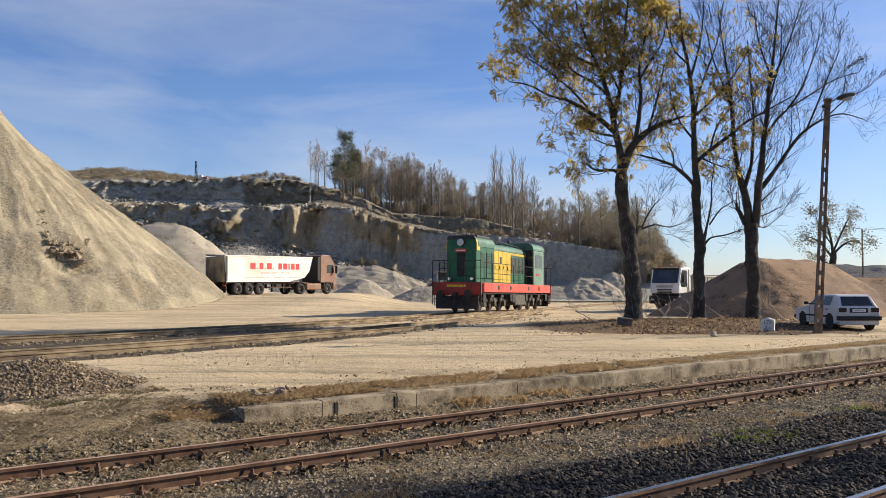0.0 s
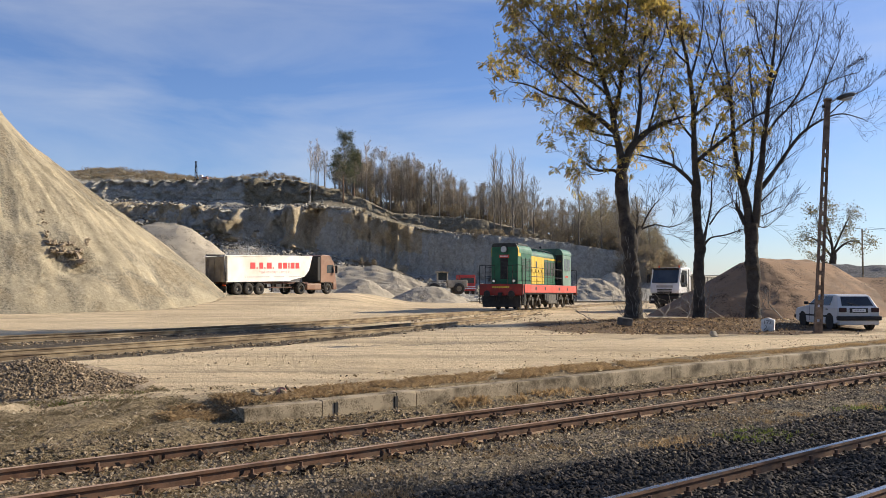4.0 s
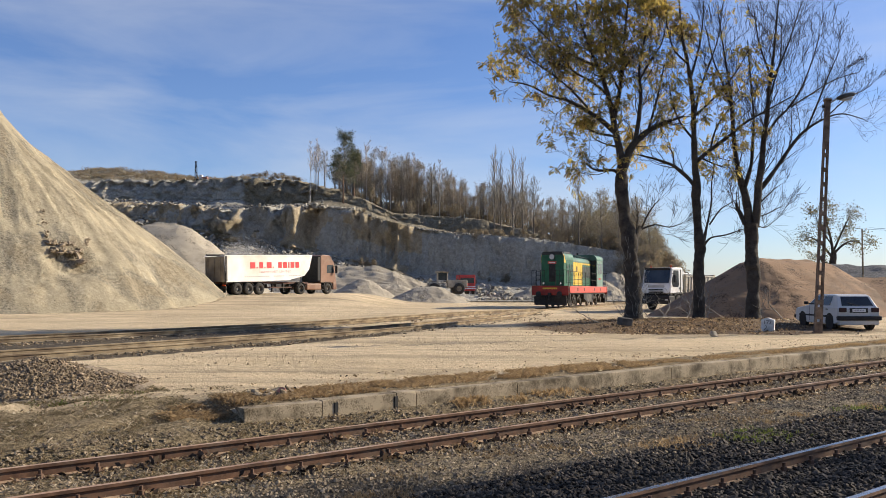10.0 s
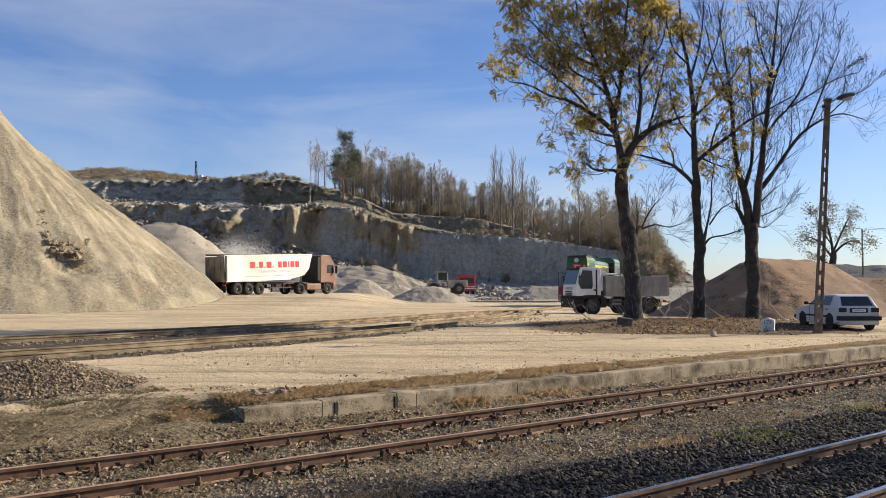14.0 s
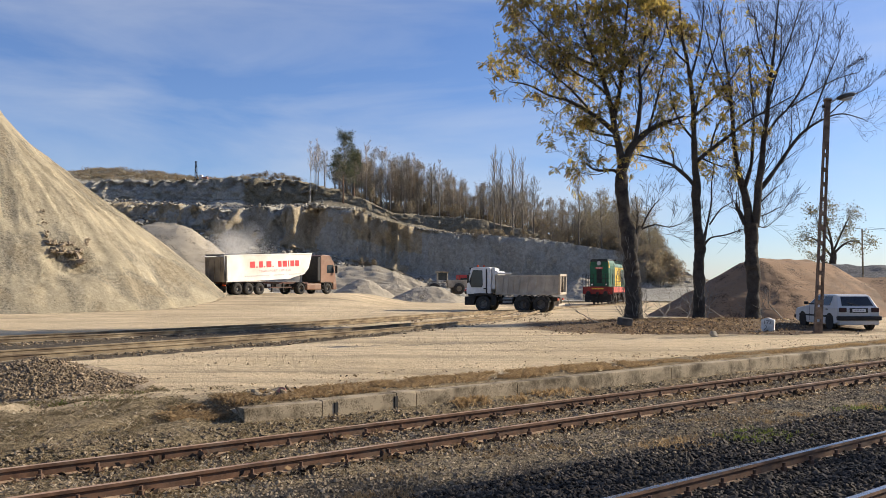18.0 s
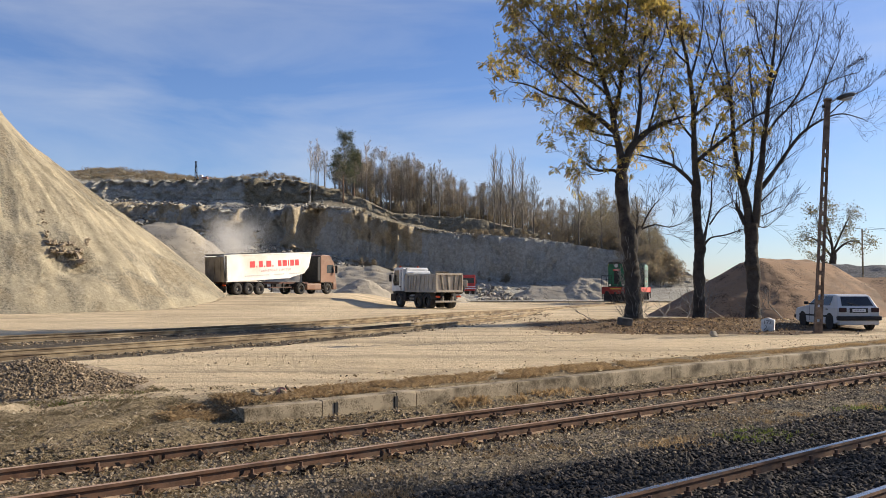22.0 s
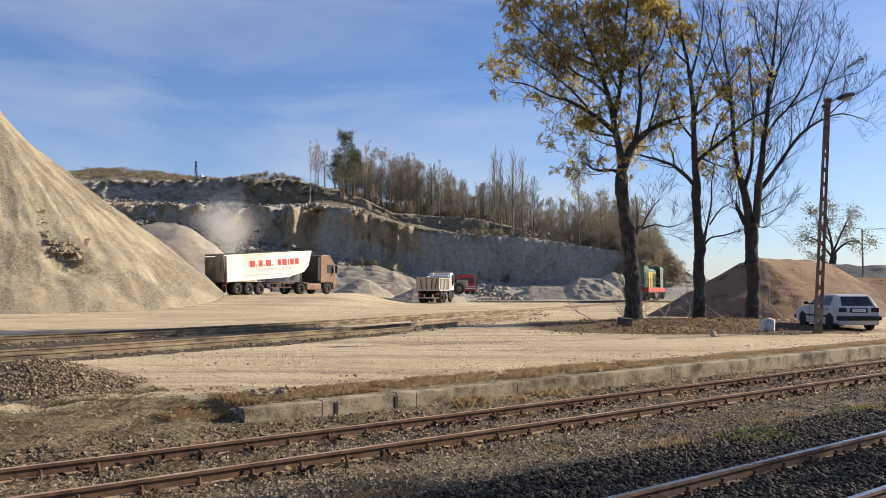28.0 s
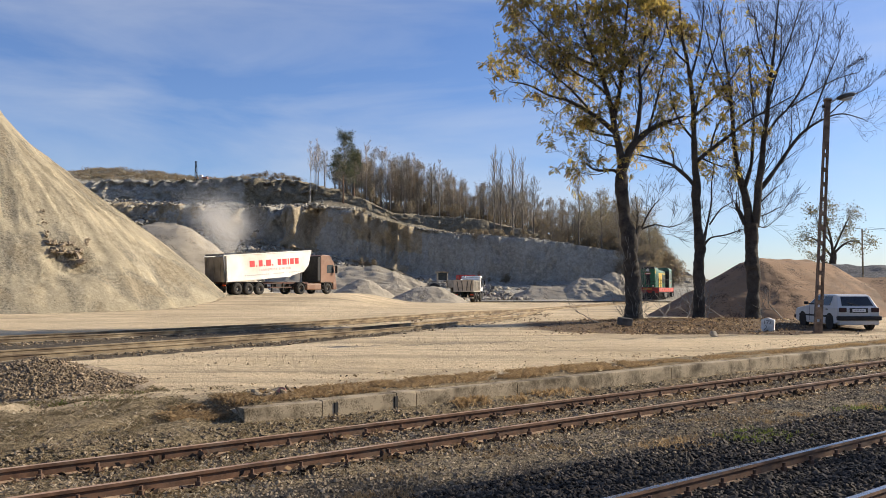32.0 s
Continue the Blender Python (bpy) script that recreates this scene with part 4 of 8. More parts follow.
            rod(rl, (sx * 1.15, y0 + sy * 0.05, zs + 0.02), (sx * 0.45, y0 + sy * 0.05, zs), 0.022, sides=6)
            for px in (1.15, 0.8, 0.45):
                rod(rl, (sx * px, y0 + sy * 0.05, 1.7), (sx * px, y0 + sy * 0.05, zs), 0.02, sides=6)
            for z in (2.1, 2.5):
                rod(rl, (sx * 1.15, y0 + sy * 0.05, z), (sx * 0.45, y0 + sy * 0.05, z), 0.016, sides=6)
            rl.verts.index_update()
            rl.faces.index_update()
            split_part("railing_bar", rl, "black", t)
    # walkway railings
    for sx in (-1, 1):
        rl = bmesh.new()
        for z in (2.25, 2.86):
            rod(rl, (sx * 1.46, 0.9, z), (sx * 1.46, 10.7, z), 0.02, sides=6)
        for y in np.arange(0.9, 10.8, 1.4):
            rod(rl, (sx * 1.46, y, 1.7), (sx * 1.46, y, 2.86), 0.02, sides=6)
        rl.verts.index_update()
        rl.faces.index_update()
        split_part("railing_bar", rl, "black", t)
        r2 = bmesh.new()
        rod(r2, (sx * 1.46, 13.8, 2.86), (sx * 1.46, 15.2, 2.86), 0.02, sides=6)
        for y in (14.5, 15.2):
            rod(r2, (sx * 1.46, y, 1.7), (sx * 1.46, y, 2.86), 0.02, sides=6)
        r2.verts.index_update()
        r2.faces.index_update()
        split_part("railing_bar", r2, "black", t)
    # nose hood
    nb = hood(arch(0.97, 1.70, 4.34, 0.42), 0.72, 4.0)
    bmesh.ops.bevel(nb, geom=[e for e in nb.edges if all(abs(v.co.y - 0.72) < 1e-4 for v in e.verts) and max(v.co.z for v in e.verts) > 1.8], offset=0.13, segments=3, affect="EDGES", profile=0.5)
    nose = part("nose_hood", nb, "green", t, "tall rounded green nose hood")
    part("nose_grille", boxes((-0.27, 0.27, 0.685, 0.73, 2.05, 3.55), bevel=0.01), "black", nose, "tall black ventilation grille")
    sl = bmesh.new()
    for z in np.arange(2.12, 3.5, 0.09):
        box(sl, -0.25, 0.25, 0.668, 0.69, z, z + 0.035)
    part("grille_slats", sl, "loco_black", nose)
    part("red_board", boxes((-0.36, 0.36, 0.66, 0.70, 3.44, 3.64), bevel=0.008), "loco_red", nose, "small red name board with pale lettering")
    part("lettering", bars(bmesh.new(), -0.28, 0.28, 3.50, 3.58, 6, 0.02, 0.659), "white", nose)
    hl = bmesh.new()
    rod(hl, (0, 0.74, 4.0), (0, 0.60, 4.0), 0.25, 0.24, 20)
    part("headlight", hl, "loco_black", nose, "round headlight high on the nose")
    part("headlight_lens", rods(((0, 0.605, 4.0), (0, 0.585, 4.0), 0.21), sides=20), "lens", nose)
    for sx in (-0.72, 0.72):
        mk = part("marker_lamp", rods(((sx, 0.74, 1.92), (sx, 0.60, 1.92), 0.11), sides=12), "loco_black", t)
        part("marker_lens", rods(((sx, 0.602, 1.92), (sx, 0.588, 1.92), 0.085), sides=12), "lit_lens", mk, "small lit white marker lens")
    part("roof_edge", hood(arch(0.90, 4.16, 4.40, 0.20), 0.70, 1.0), "loco_black", nose)
    ch = bmesh.new()
    prism(ch, arch(0.985, 3.55, 4.36, 0.42), "y", 0.80, 1.35)
    part("stripe", ch, "yellow", nose, "yellow chevron band round the nose")
    pg = bmesh.new()
    prism(pg, arch(1.0, 3.78, 4.37, 0.42), "y", 1.02, 4.02)
    part("nose_roof", pg, "roof_green", nose, "green roof, paler for the light painted on it")
    for sx in (-1, 1):
        for k, (a, b) in enumerate(((1.5, 2.35), (2.5, 3.3), (3.4, 3.9))):
            d = part("side_door", boxes((sx * 0.985 - 0.02, sx * 0.985 + 0.02, a, b, 1.95, 3.5), bevel=0.012), "green", nose)
            sh = bmesh.new()
            for z in np.arange(2.65, 3.4, 0.1):
                box(sh, sx * 1.012 - 0.012, sx * 1.012 + 0.012, a + 0.1, b - 0.1, z, z + 0.045)
            part("shutter", sh, "loco_black", d)
    fan = bmesh.new()
    rod(fan, (0, 2.4, 4.3), (0, 2.4, 4.47), 0.62, 0.6, 24)
    part("roof_fan", fan, "loco_black", nose, "round black roof fan guard")
    # engine hood
    eng = part("engine_hood", hood(arch(0.93, 1.70, 4.08, 0.40), 4.0, 10.9), "green", t, "green engine hood with side doors")
    part("hood_roof", hood(arch(0.95, 3.70, 4.11, 0.40), 4.0, 10.9), "roof_green", eng, "green hood roof with its light painted paler")
    for sx in (-1, 1):
        for k in range(4):
            a = 4.06 + k * 0.85
            d = part("side_door", boxes((sx * 0.945 - 0.02, sx * 0.945 + 0.02, a, a + 0.80, 1.78, 3.68), bevel=0.012), "yellow", eng, "yellow engine door")
            part("door_handle", boxes((sx * 0.98 - 0.015, sx * 0.98 + 0.015, a + 0.08, a + 0.13, 2.6, 2.78), bevel=0.005), "loco_black", d)
            if k == 1:
                part("vent", boxes((sx * 0.97 - 0.012, sx * 0.97 + 0.012, a + 0.22, a + 0.58, 2.9, 3.35), bevel=0.005), "loco_black", d)
        for k in range(4):
            a = 7.5 + k * 0.84
            d = part("side_door", boxes((sx * 0.945 - 0.02, sx * 0.945 + 0.02, a, a + 0.79, 1.78, 3.5), bevel=0.012), "green", eng)
            part("door_grille", boxes((sx * 0.97 - 0.012, sx * 0.97 + 0.012, a + 0.08, a + 0.71, 2.4, 3.4), bevel=0.005), "loco_black", d)
        part("stripe", boxes((sx * 0.945 - 0.01, sx * 0.945 + 0.01, 7.45, 10.85, 3.54, 3.68)), "yellow", eng)
    ex = bmesh.new()
    rod(ex, (0.0, 6.2, 4.0), (0.0, 6.2, 4.42), 0.14, 0.13, 14)
    part("exhaust", ex, "loco_black", eng, "sooty exhaust stub")
    for y in (4.8, 7.6, 8.8, 9.8):
        part("roof_hatch", boxes((-0.3, 0.3, y - 0.25, y + 0.25, 4.05, 4.2), bevel=0.03), "loco_black", eng)
    # cab
    cab = part("cab", hood(arch(1.50, 1.70, 4.46, 0.55), 11.0, 13.6), "cab_green", t, "pale green driver's cab with rounded roof")
    fr = bmesh.new()
    prism(fr, arch(1.46, 1.75, 4.40, 0.53), "y", 10.93, 11.0)
    # a black panel paints the shade on the cab front
    part("cab_front_wall", fr, "loco_black", cab, "cab front bulkhead with its shade painted black")
    part("cab_roof", hood(arch(1.53, 4.02, 4.50, 0.46), 10.85, 13.75), "roof_green", cab, "overhanging cab roof with its light painted paler")
    for sx in (-1, 1):
        for a, b in ((11.35, 12.1), (12.3, 13.2)):
            w = part("cab_window", boxes((sx * 1.5 - 0.015, sx * 1.5 + 0.015, a, b, 2.85, 3.72), bevel=0.01), "dark_glass", cab, "dark cab window")
            for z in (2.79, 3.72):
                part("window_bar", boxes((sx * 1.5 - 0.02, sx * 1.5 + 0.02, a - 0.06, b + 0.06, z, z + 0.06)), "cab_green", w)
        part("number_plate", bars(bmesh.new(), 11.7, 12.6, 2.32, 2.46, 6, 0.04, sx * 1.505, axis="x"), "loco_red", cab, "small red lettering bars")
        part("front_window", boxes((sx * 1.2 - 0.2, sx * 1.2 + 0.2, 10.90, 10.93, 2.9, 3.6), bevel=0.008), "dark_glass", cab)
        part("rear_window", boxes((sx * 0.7 - 0.4, sx * 0.7 + 0.4, 13.6, 13.63, 2.9, 3.7), bevel=0.008), "dark_glass", cab)
    # running gear
    tyre = wheel_mesh(0.525, 0.13, "wheel_steel", rim=0.2)
    hub = rim_mesh(0.42, 0.2, "black", 6)
    for k, (yc, axles) in enumerate(((3.6, (1.7, 3.6, 5.5)), (12.0, (10.1, 12.0, 13.9)))):
        bg = bmesh.new()
        for sx in (-1, 1):
            box(bg, sx * 1.02 - 0.06, sx * 1.02 + 0.06, axles[0] - 0.55, axles[2] + 0.55, 0.62, 0.86, bevel=0.03)
            for y in axles:
                box(bg, sx * 1.08 - 0.12, sx * 1.08 + 0.12, y - 0.17, y + 0.17, 0.32, 0.72, bevel=0.03)
        bogie = part("bogie", bg, "bogie_grey", t, "dusty dark bogie frame with springs")
        for sx in (-1, 1):
            for y in (axles[0] + 0.95, axles[1] + 0.95, axles[0] - 0.35, axles[2] + 0.35):
                sp = bmesh.new()
                for c in range(5):
                    rod(sp, (sx * 1.12, y, 0.60 + c * 0.1), (sx * 1.12, y, 0.65 + c * 0.1), 0.13, 0.13, 10)
                rod(sp, (sx * 1.12, y, 0.5), (sx * 1.12, y, 1.15), 0.05, sides=6)
                part("spring", sp, "bogie_grey", bogie)
            bk = bmesh.new()
            for y in axles:
                for s2 in (-1, 1):
                    box(bk, sx * 0.75 - 0.05, sx * 0.75 + 0.05, y + s2 * 0.58 - 0.05, y + s2 * 0.58 + 0.05, 0.3, 0.8, bevel=0.01)
                rod(bk, (sx * 1.2, y - 0.5, 1.15), (sx * 1.2, y - 0.2, 0.4), 0.035, sides=6)
            tagged(part("brake_rigging", bk, "bogie_grey", bogie), kind="stuff")
            for y in axles:
                w = add_wheel(t, sx * 0.75, y, 0.525, tyre, hub)
                wh.append((w, sx * 0.75, y, 0.525))
    # filler block added between the wheels so no light shows through
    part("underbody", boxes((-0.62, 0.62, 0.9, LOCO_L - 0.9, 0.42, 1.08), bevel=0.03), "black", t, "added black block that stops light under the frame")
    for sx in (-1, 1):
        for y in (0.95, 6.15, 9.55, 14.5):
            part("sand_box", boxes((sx * 1.3 - 0.14, sx * 1.3 + 0.14, y - 0.24, y + 0.24, 0.62, 1.16), bevel=0.04), "black", t)
        for y in (2.65, 4.55, 11.05, 12.95):
            part("brake_cylinder", rods(((sx * 1.22, y - 0.22, 0.95), (sx * 1.22, y + 0.22, 0.95), 0.12), ((sx * 1.22, y + 0.22, 0.95), (sx * 1.22, y + 0.7, 0.55), 0.03), sides=10), "bogie_grey", t)
        part("air_pipe", rods(((sx * 1.42, 0.9, 1.08), (sx * 1.42, LOCO_L - 0.9, 1.08), 0.03), sides=6), "black", t)
        part("roof_rail", rods(((sx * 0.62, 1.2, 4.42), (sx * 0.62, 10.6, 4.18), 0.025), sides=6), "loco_black", t)
        part("roof_louvre", boxes((sx * 0.55 - 0.28, sx * 0.55 + 0.28, 1.25, 3.6, 4.28, 4.44), bevel=0.03), "loco_black", t, "dark slatted vent along the roof edge")
    part("horn", rods(((-0.3, 11.2, 4.6), (-0.3, 10.8, 4.6), 0.05, 0.09), sides=10), "loco_black", t)
    part("fuel_tank", boxes((-1.4, 1.4, 7.1, 9.3, 0.36, 1.14), bevel=0.08), "bogie_grey", t, "dusty grey fuel tank")
    bx = bmesh.new()
    for sx in (-1, 1):
        box(bx, sx * 1.38 - 0.08, sx * 1.38 + 0.08, 6.3, 6.95, 0.55, 1.12, bevel=0.03)
    bx.verts.index_update()
    bx.faces.index_update()
    split_part("battery_box", bx, "black", t)
    return t, wh


loco, LOCO_WHEELS = build_loco()


def heighten(ob, k, done):
    """Stretches the body to its true height above the rails; the wheels stay round."""
    for c in ob.children:
        if c.name.startswith("wheel"):
            continue
        if c.type == "MESH" and c.data.name not in done:
            done.add(c.data.name)
            c.data.transform(Matrix.Diagonal((1, 1, k, 1)))
        c.location.z *= k
        heighten(c, k, done)


heighten(loco, 1.05, set())



# ---------------------------------------------------------------- white tipper truck
def build_truck():
    t = thing("tipper_truck", None, "white-cabbed three-axle tipper truck with dusty grey body", "truck")
    wh = []
    # chassis
    part("chassis", boxes((-0.55, -0.35, 0.3, 7.3, 0.80, 1.08), (0.35, 0.55, 0.3, 7.3, 0.80, 1.08), (-0.5, 0.5, 1.2, 1.5, 0.75, 1.0), (-0.5, 0.5, 2.6, 2.9, 0.75, 1.0), (-0.5, 0.5, 4.3, 4.5, 0.8, 1.0), bevel=0.01), "black", t, "black steel chassis rails")
    for sx in (-1, 1):
        part("tank", rods(((sx * 0.85, 3.75, 0.82), (sx * 0.85, 4.85, 0.82), 0.28), sides=14), "truck_grey", t)
        part("side_guard", boxes((sx * 1.15 - 0.03, sx * 1.15 + 0.03, 3.6, 5.2, 0.55, 0.66), (sx * 1.15 - 0.03, sx * 1.15 + 0.03, 3.6, 5.2, 0.82, 0.93), bevel=0.01), "black", t)
    # cab
    prof = [(5.75, 1.30), (5.75, 2.90), (5.95, 2.98), (6.9, 2.98), (7.26, 2.92), (7.55, 1.95), (7.62, 1.55), (7.60, 1.30)]
    cab = bmesh.new()
    prism(cab, prof, "x", -1.22, 1.22)
    bmesh.ops.bevel(cab, geom=[e for e in cab.edges], offset=0.05, segments=2, affect="EDGES", profile=0.5)
    cabo = part("cab", cab, "truck_white", t, "white day cab with black bumper", smooth=False)
    ws = bmesh.new()
    prism(ws, [(7.29, 2.84), (7.32, 2.84), (7.60, 1.98), (7.57, 1.98)], "x", -1.08, 1.08)
    part("windscreen", ws, "dark_glass", cabo, "dark raked windscreen")
    part("sun_visor", boxes((-1.1, 1.1, 7.14, 7.42, 2.84, 2.96), bevel=0.03), "black", cabo)
    for sx in (-1, 1):
        sw = bmesh.new()
        prism(sw, [(6.36, 1.86), (6.40, 2.78), (7.10, 2.80), (7.40, 2.06), (7.22, 1.72), (6.44, 1.72)], "x", sx * 1.225 - 0.012, sx * 1.225 + 0.012)
        part("side_window", sw, "dark_glass", cabo, "dark cab side window")
        dh = part("door_handle", boxes((sx * 1.24 - 0.02, sx * 1.24 + 0.02, 6.08, 6.3, 1.6, 1.68), bevel=0.01), "black", cabo)
        part("wheel_arch", prism(bmesh.new(), [(5.60, 0.75), (5.64, 1.12), (5.95, 1.36), (6.75, 1.36), (7.06, 1.12), (7.08, 0.75), (7.00, 0.75), (6.97, 1.08), (6.72, 1.26), (5.98, 1.26), (5.73, 1.08), (5.68, 0.75)], "x", min(sx * 0.85, sx * 1.24), max(sx * 0.85, sx * 1.24)), "black", cabo)
        mr = bmesh.new()
        rod(mr, (sx * 1.2, 7.3, 2.6), (sx * 1.5, 7.4, 2.55), 0.02, sides=6)
        box(mr, sx * 1.48 - 0.1, sx * 1.48 + 0.1, 7.36, 7.46, 2.0, 2.5, bevel=0.03)
        part("mirror", mr, "black", cabo, "black door mirror")
        hd = part("headlight", boxes((sx * 0.95 - 0.12, sx * 0.95 + 0.12, 7.70, 7.76, 0.76, 0.88), bevel=0.015), "lens", cabo, "pale headlight in the bumper")
        part("beacon", rods(((sx * 0.85, 6.85, 2.96), (sx * 0.85, 6.85, 3.12), 0.07), sides=10), "beacon", cabo, "orange-red roof beacon")
    part("bumper", boxes((-1.25, 1.25, 7.02, 7.75, 0.50, 1.12), bevel=0.06), "black", t, "black plastic bumper with lamps")
    for sx in (-1, 1):
        part("cab_skirt", boxes((sx * 1.13 - 0.1, sx * 1.13 + 0.1, 5.6, 7.05, 1.20, 1.36), bevel=0.04), "black", t, "dark lower cab skirt")
        part("cab_step", boxes((sx * 1.1 - 0.12, sx * 1.1 + 0.12, 5.35, 5.75, 0.5, 1.2), bevel=0.04), "black", t)
    part("cab_floor", boxes((-1.15, 1.15, 5.8, 7.5, 1.12, 1.34), bevel=0.03), "black", t, "dark underside of the cab")
    part("door_gap", boxes((-1.232, 1.232, 6.02, 6.14, 1.35, 2.85), bevel=0.005), "black", cabo)
    gr = bmesh.new()
    for z in (1.22, 1.32, 1.42, 1.52):
        box(gr, -0.62, 0.62, 7.60, 7.66, z, z + 0.06, bevel=0.01)
    part("grille", gr, "black", cabo, "dark radiator grille slats")
    part("badge_panel", boxes((-0.7, 0.7, 7.53, 7.60, 1.66, 1.82), bevel=0.01), "truck_grey", cabo)
    part("exhaust_stack", rods(((0.9, 5.58, 0.9), (0.9, 5.58, 2.75), 0.09), sides=10), "truck_grey", t)
    part("air_intake", boxes((-1.0, -0.65, 5.5, 5.74, 1.6, 2.95), bevel=0.03), "truck_white", t)
    part("tarp_roll", rods(((-1.1, 5.4, 2.82), (1.1, 5.4, 2.82), 0.16), ((-1.05, 5.3, 2.8), (-1.05, 3.9, 2.78), 0.07), sides=10), "truck_white", t, "white rolled cover on the headboard")
    # tipper body
    body = bmesh.new()
    x0, z0, z1, y0, y1 = 1.25, 1.32, 2.58, 0.1, 5.4
    box(body, -x0, x0, y0, y1, z0, z0 + 0.12, bevel=0.01)
    box(body, -x0, -x0 + 0.06, y0, y1, z0 + 0.1, z1, bevel=0.01)
    box(body, x0 - 0.06, x0, y0, y1, z0 + 0.1, z1, bevel=0.01)
    box(body, -x0, x0, y1 - 0.06, y1, z0 + 0.1, z1 + 0.2, bevel=0.01)
    b = part("tipper_body", body, "tipper_steel", t, "open dusty grey steel tipper body")
    for sx in (-1, 1):
        part("top_rail", boxes((sx * x0 - 0.05, sx * x0 + 0.05, y0, y1, z1 - 0.03, z1 + 0.09), bevel=0.015), "tipper_steel", b)
        part("bottom_rail", boxes((sx * x0 - 0.05, sx * x0 + 0.05, y0, y1, z0 - 0.06, z0 + 0.1), bevel=0.015), "tipper_steel", b)
        for y in np.arange(0.55, 5.3, 0.62):
            rb = bmesh.new()
            prism(rb, [(y - 0.05, z0 + 0.08), (y + 0.10, z0 + 0.08), (y - 0.08, z1 - 0.02), (y - 0.23, z1 - 0.02)], "x", min(sx * x0, sx * (x0 + 0.06)), max(sx * x0, sx * (x0 + 0.06)))
            part("rib", rb, "tipper_steel", b)
    tg = part("tailgate", boxes((-x0, x0, 0.02, 0.09, z0 - 0.05, z1 + 0.14), bevel=0.012), "tailgate", b, "pale cream tailgate with slanted ribs")
    part("tailgate_rail", boxes((-x0, x0, -0.05, 0.02, z1 + 0.02, z1 + 0.16), (-x0, x0, -0.05, 0.02, z0 - 0.05, z0 + 0.12), (-x0, -x0 + 0.12, -0.05, 0.02, z0, z1 + 0.1), (x0 - 0.12, x0, -0.05, 0.02, z0, z1 + 0.1), bevel=0.01), "tailgate", tg)
    for cx, lean in ((-0.62, -0.2), (-0.12, -0.1), (0.38, 0.1), (0.80, 0.18)):
        rb = bmesh.new()
        prism(rb, [(cx - 0.05, z0 + 0.12), (cx + 0.05, z0 + 0.12), (cx + 0.05 + lean, z1), (cx - 0.05 + lean, z1)], "y", -0.045, 0.022)
        part("rib", rb, "tipper_dark", tg, "dark slanted tailgate rib")
    # running gear
    tyre = wheel_mesh(0.58, 0.30, "rubber", rim=0.55, tread=0.05)
    twin = wheel_mesh(0.58, 0.58, "rubber", rim=0.55, tread=0.05)
    rim = rim_mesh(0.32, 0.28, "rim_grey", 10)
    for sx in (-1, 1):
        for y, ty in ((5.63, tyre), (2.75, twin), (1.37, twin)):
            x = sx * (1.08 if ty is tyre else 0.94)
            wh.append((add_wheel(t, x, y, 0.58, ty, rim), x, y, 0.58))
        for y in (2.75, 1.37):
            mg = bmesh.new()
            o = [(y + 0.69 * math.cos(a), 0.58 + 0.69 * math.sin(a)) for a in np.linspace(0.25, math.pi - 0.25, 9)]
            i = [(y + 0.65 * math.cos(a), 0.58 + 0.65 * math.sin(a)) for a in np.linspace(math.pi - 0.25, 0.25, 9)]
            prism(mg, o + i, "x", min(sx * 0.66, sx * 1.24), max(sx * 0.66, sx * 1.24))
            part("mudguard", mg, "tipper_dark", t)
        part("tail_lamp", boxes((sx * 0.95 - 0.2, sx * 0.95 + 0.2, 0.12, 0.2, 0.86, 1.0), bevel=0.02), "beacon", t, "red tail lamp cluster")
        part("axle_hub", rods(((0, 1.37, 0.58), (sx * 0.7, 1.37, 0.58), 0.12), ((0, 2.75, 0.58), (sx * 0.7, 2.75, 0.58), 0.12), sides=8), "black", t)
    part("rear_bar", boxes((-1.2, 1.2, 0.08, 0.18, 0.48, 0.62), (-0.5, -0.4, 0.15, 0.5, 0.5, 0.95), (0.4, 0.5, 0.15, 0.5, 0.5, 0.95), bevel=0.012), "tailgate", t, "pale rear underrun bar")
    return t, wh


truck, TRUCK_WHEELS = build_truck()


def shorten(ob, done, tall=False):
    """Brings the truck to its short wheelbase and the cab to its full height; the wheels stay round."""
    for c in ob.children:
        if c.name.startswith("wheel") and not c.name.startswith("wheel_arch"):
            continue
        up = tall or c.name.split(".")[0] in ("cab", "air_intake", "exhaust_stack")
        if c.data.name not in done:
            done.add(c.data.name)
            for v in c.data.vertices:
                v.co.y -= TRUCK_CUT * min(1.0, max(0.0, (v.co.y - 3.0) / 2.0))
                if up and v.co.z > 1.3:
                    v.co.z = 1.3 + (v.co.z - 1.3) * 1.17
        shorten(c, done, up)


TRUCK_CUT = 0.72
shorten(truck, set())


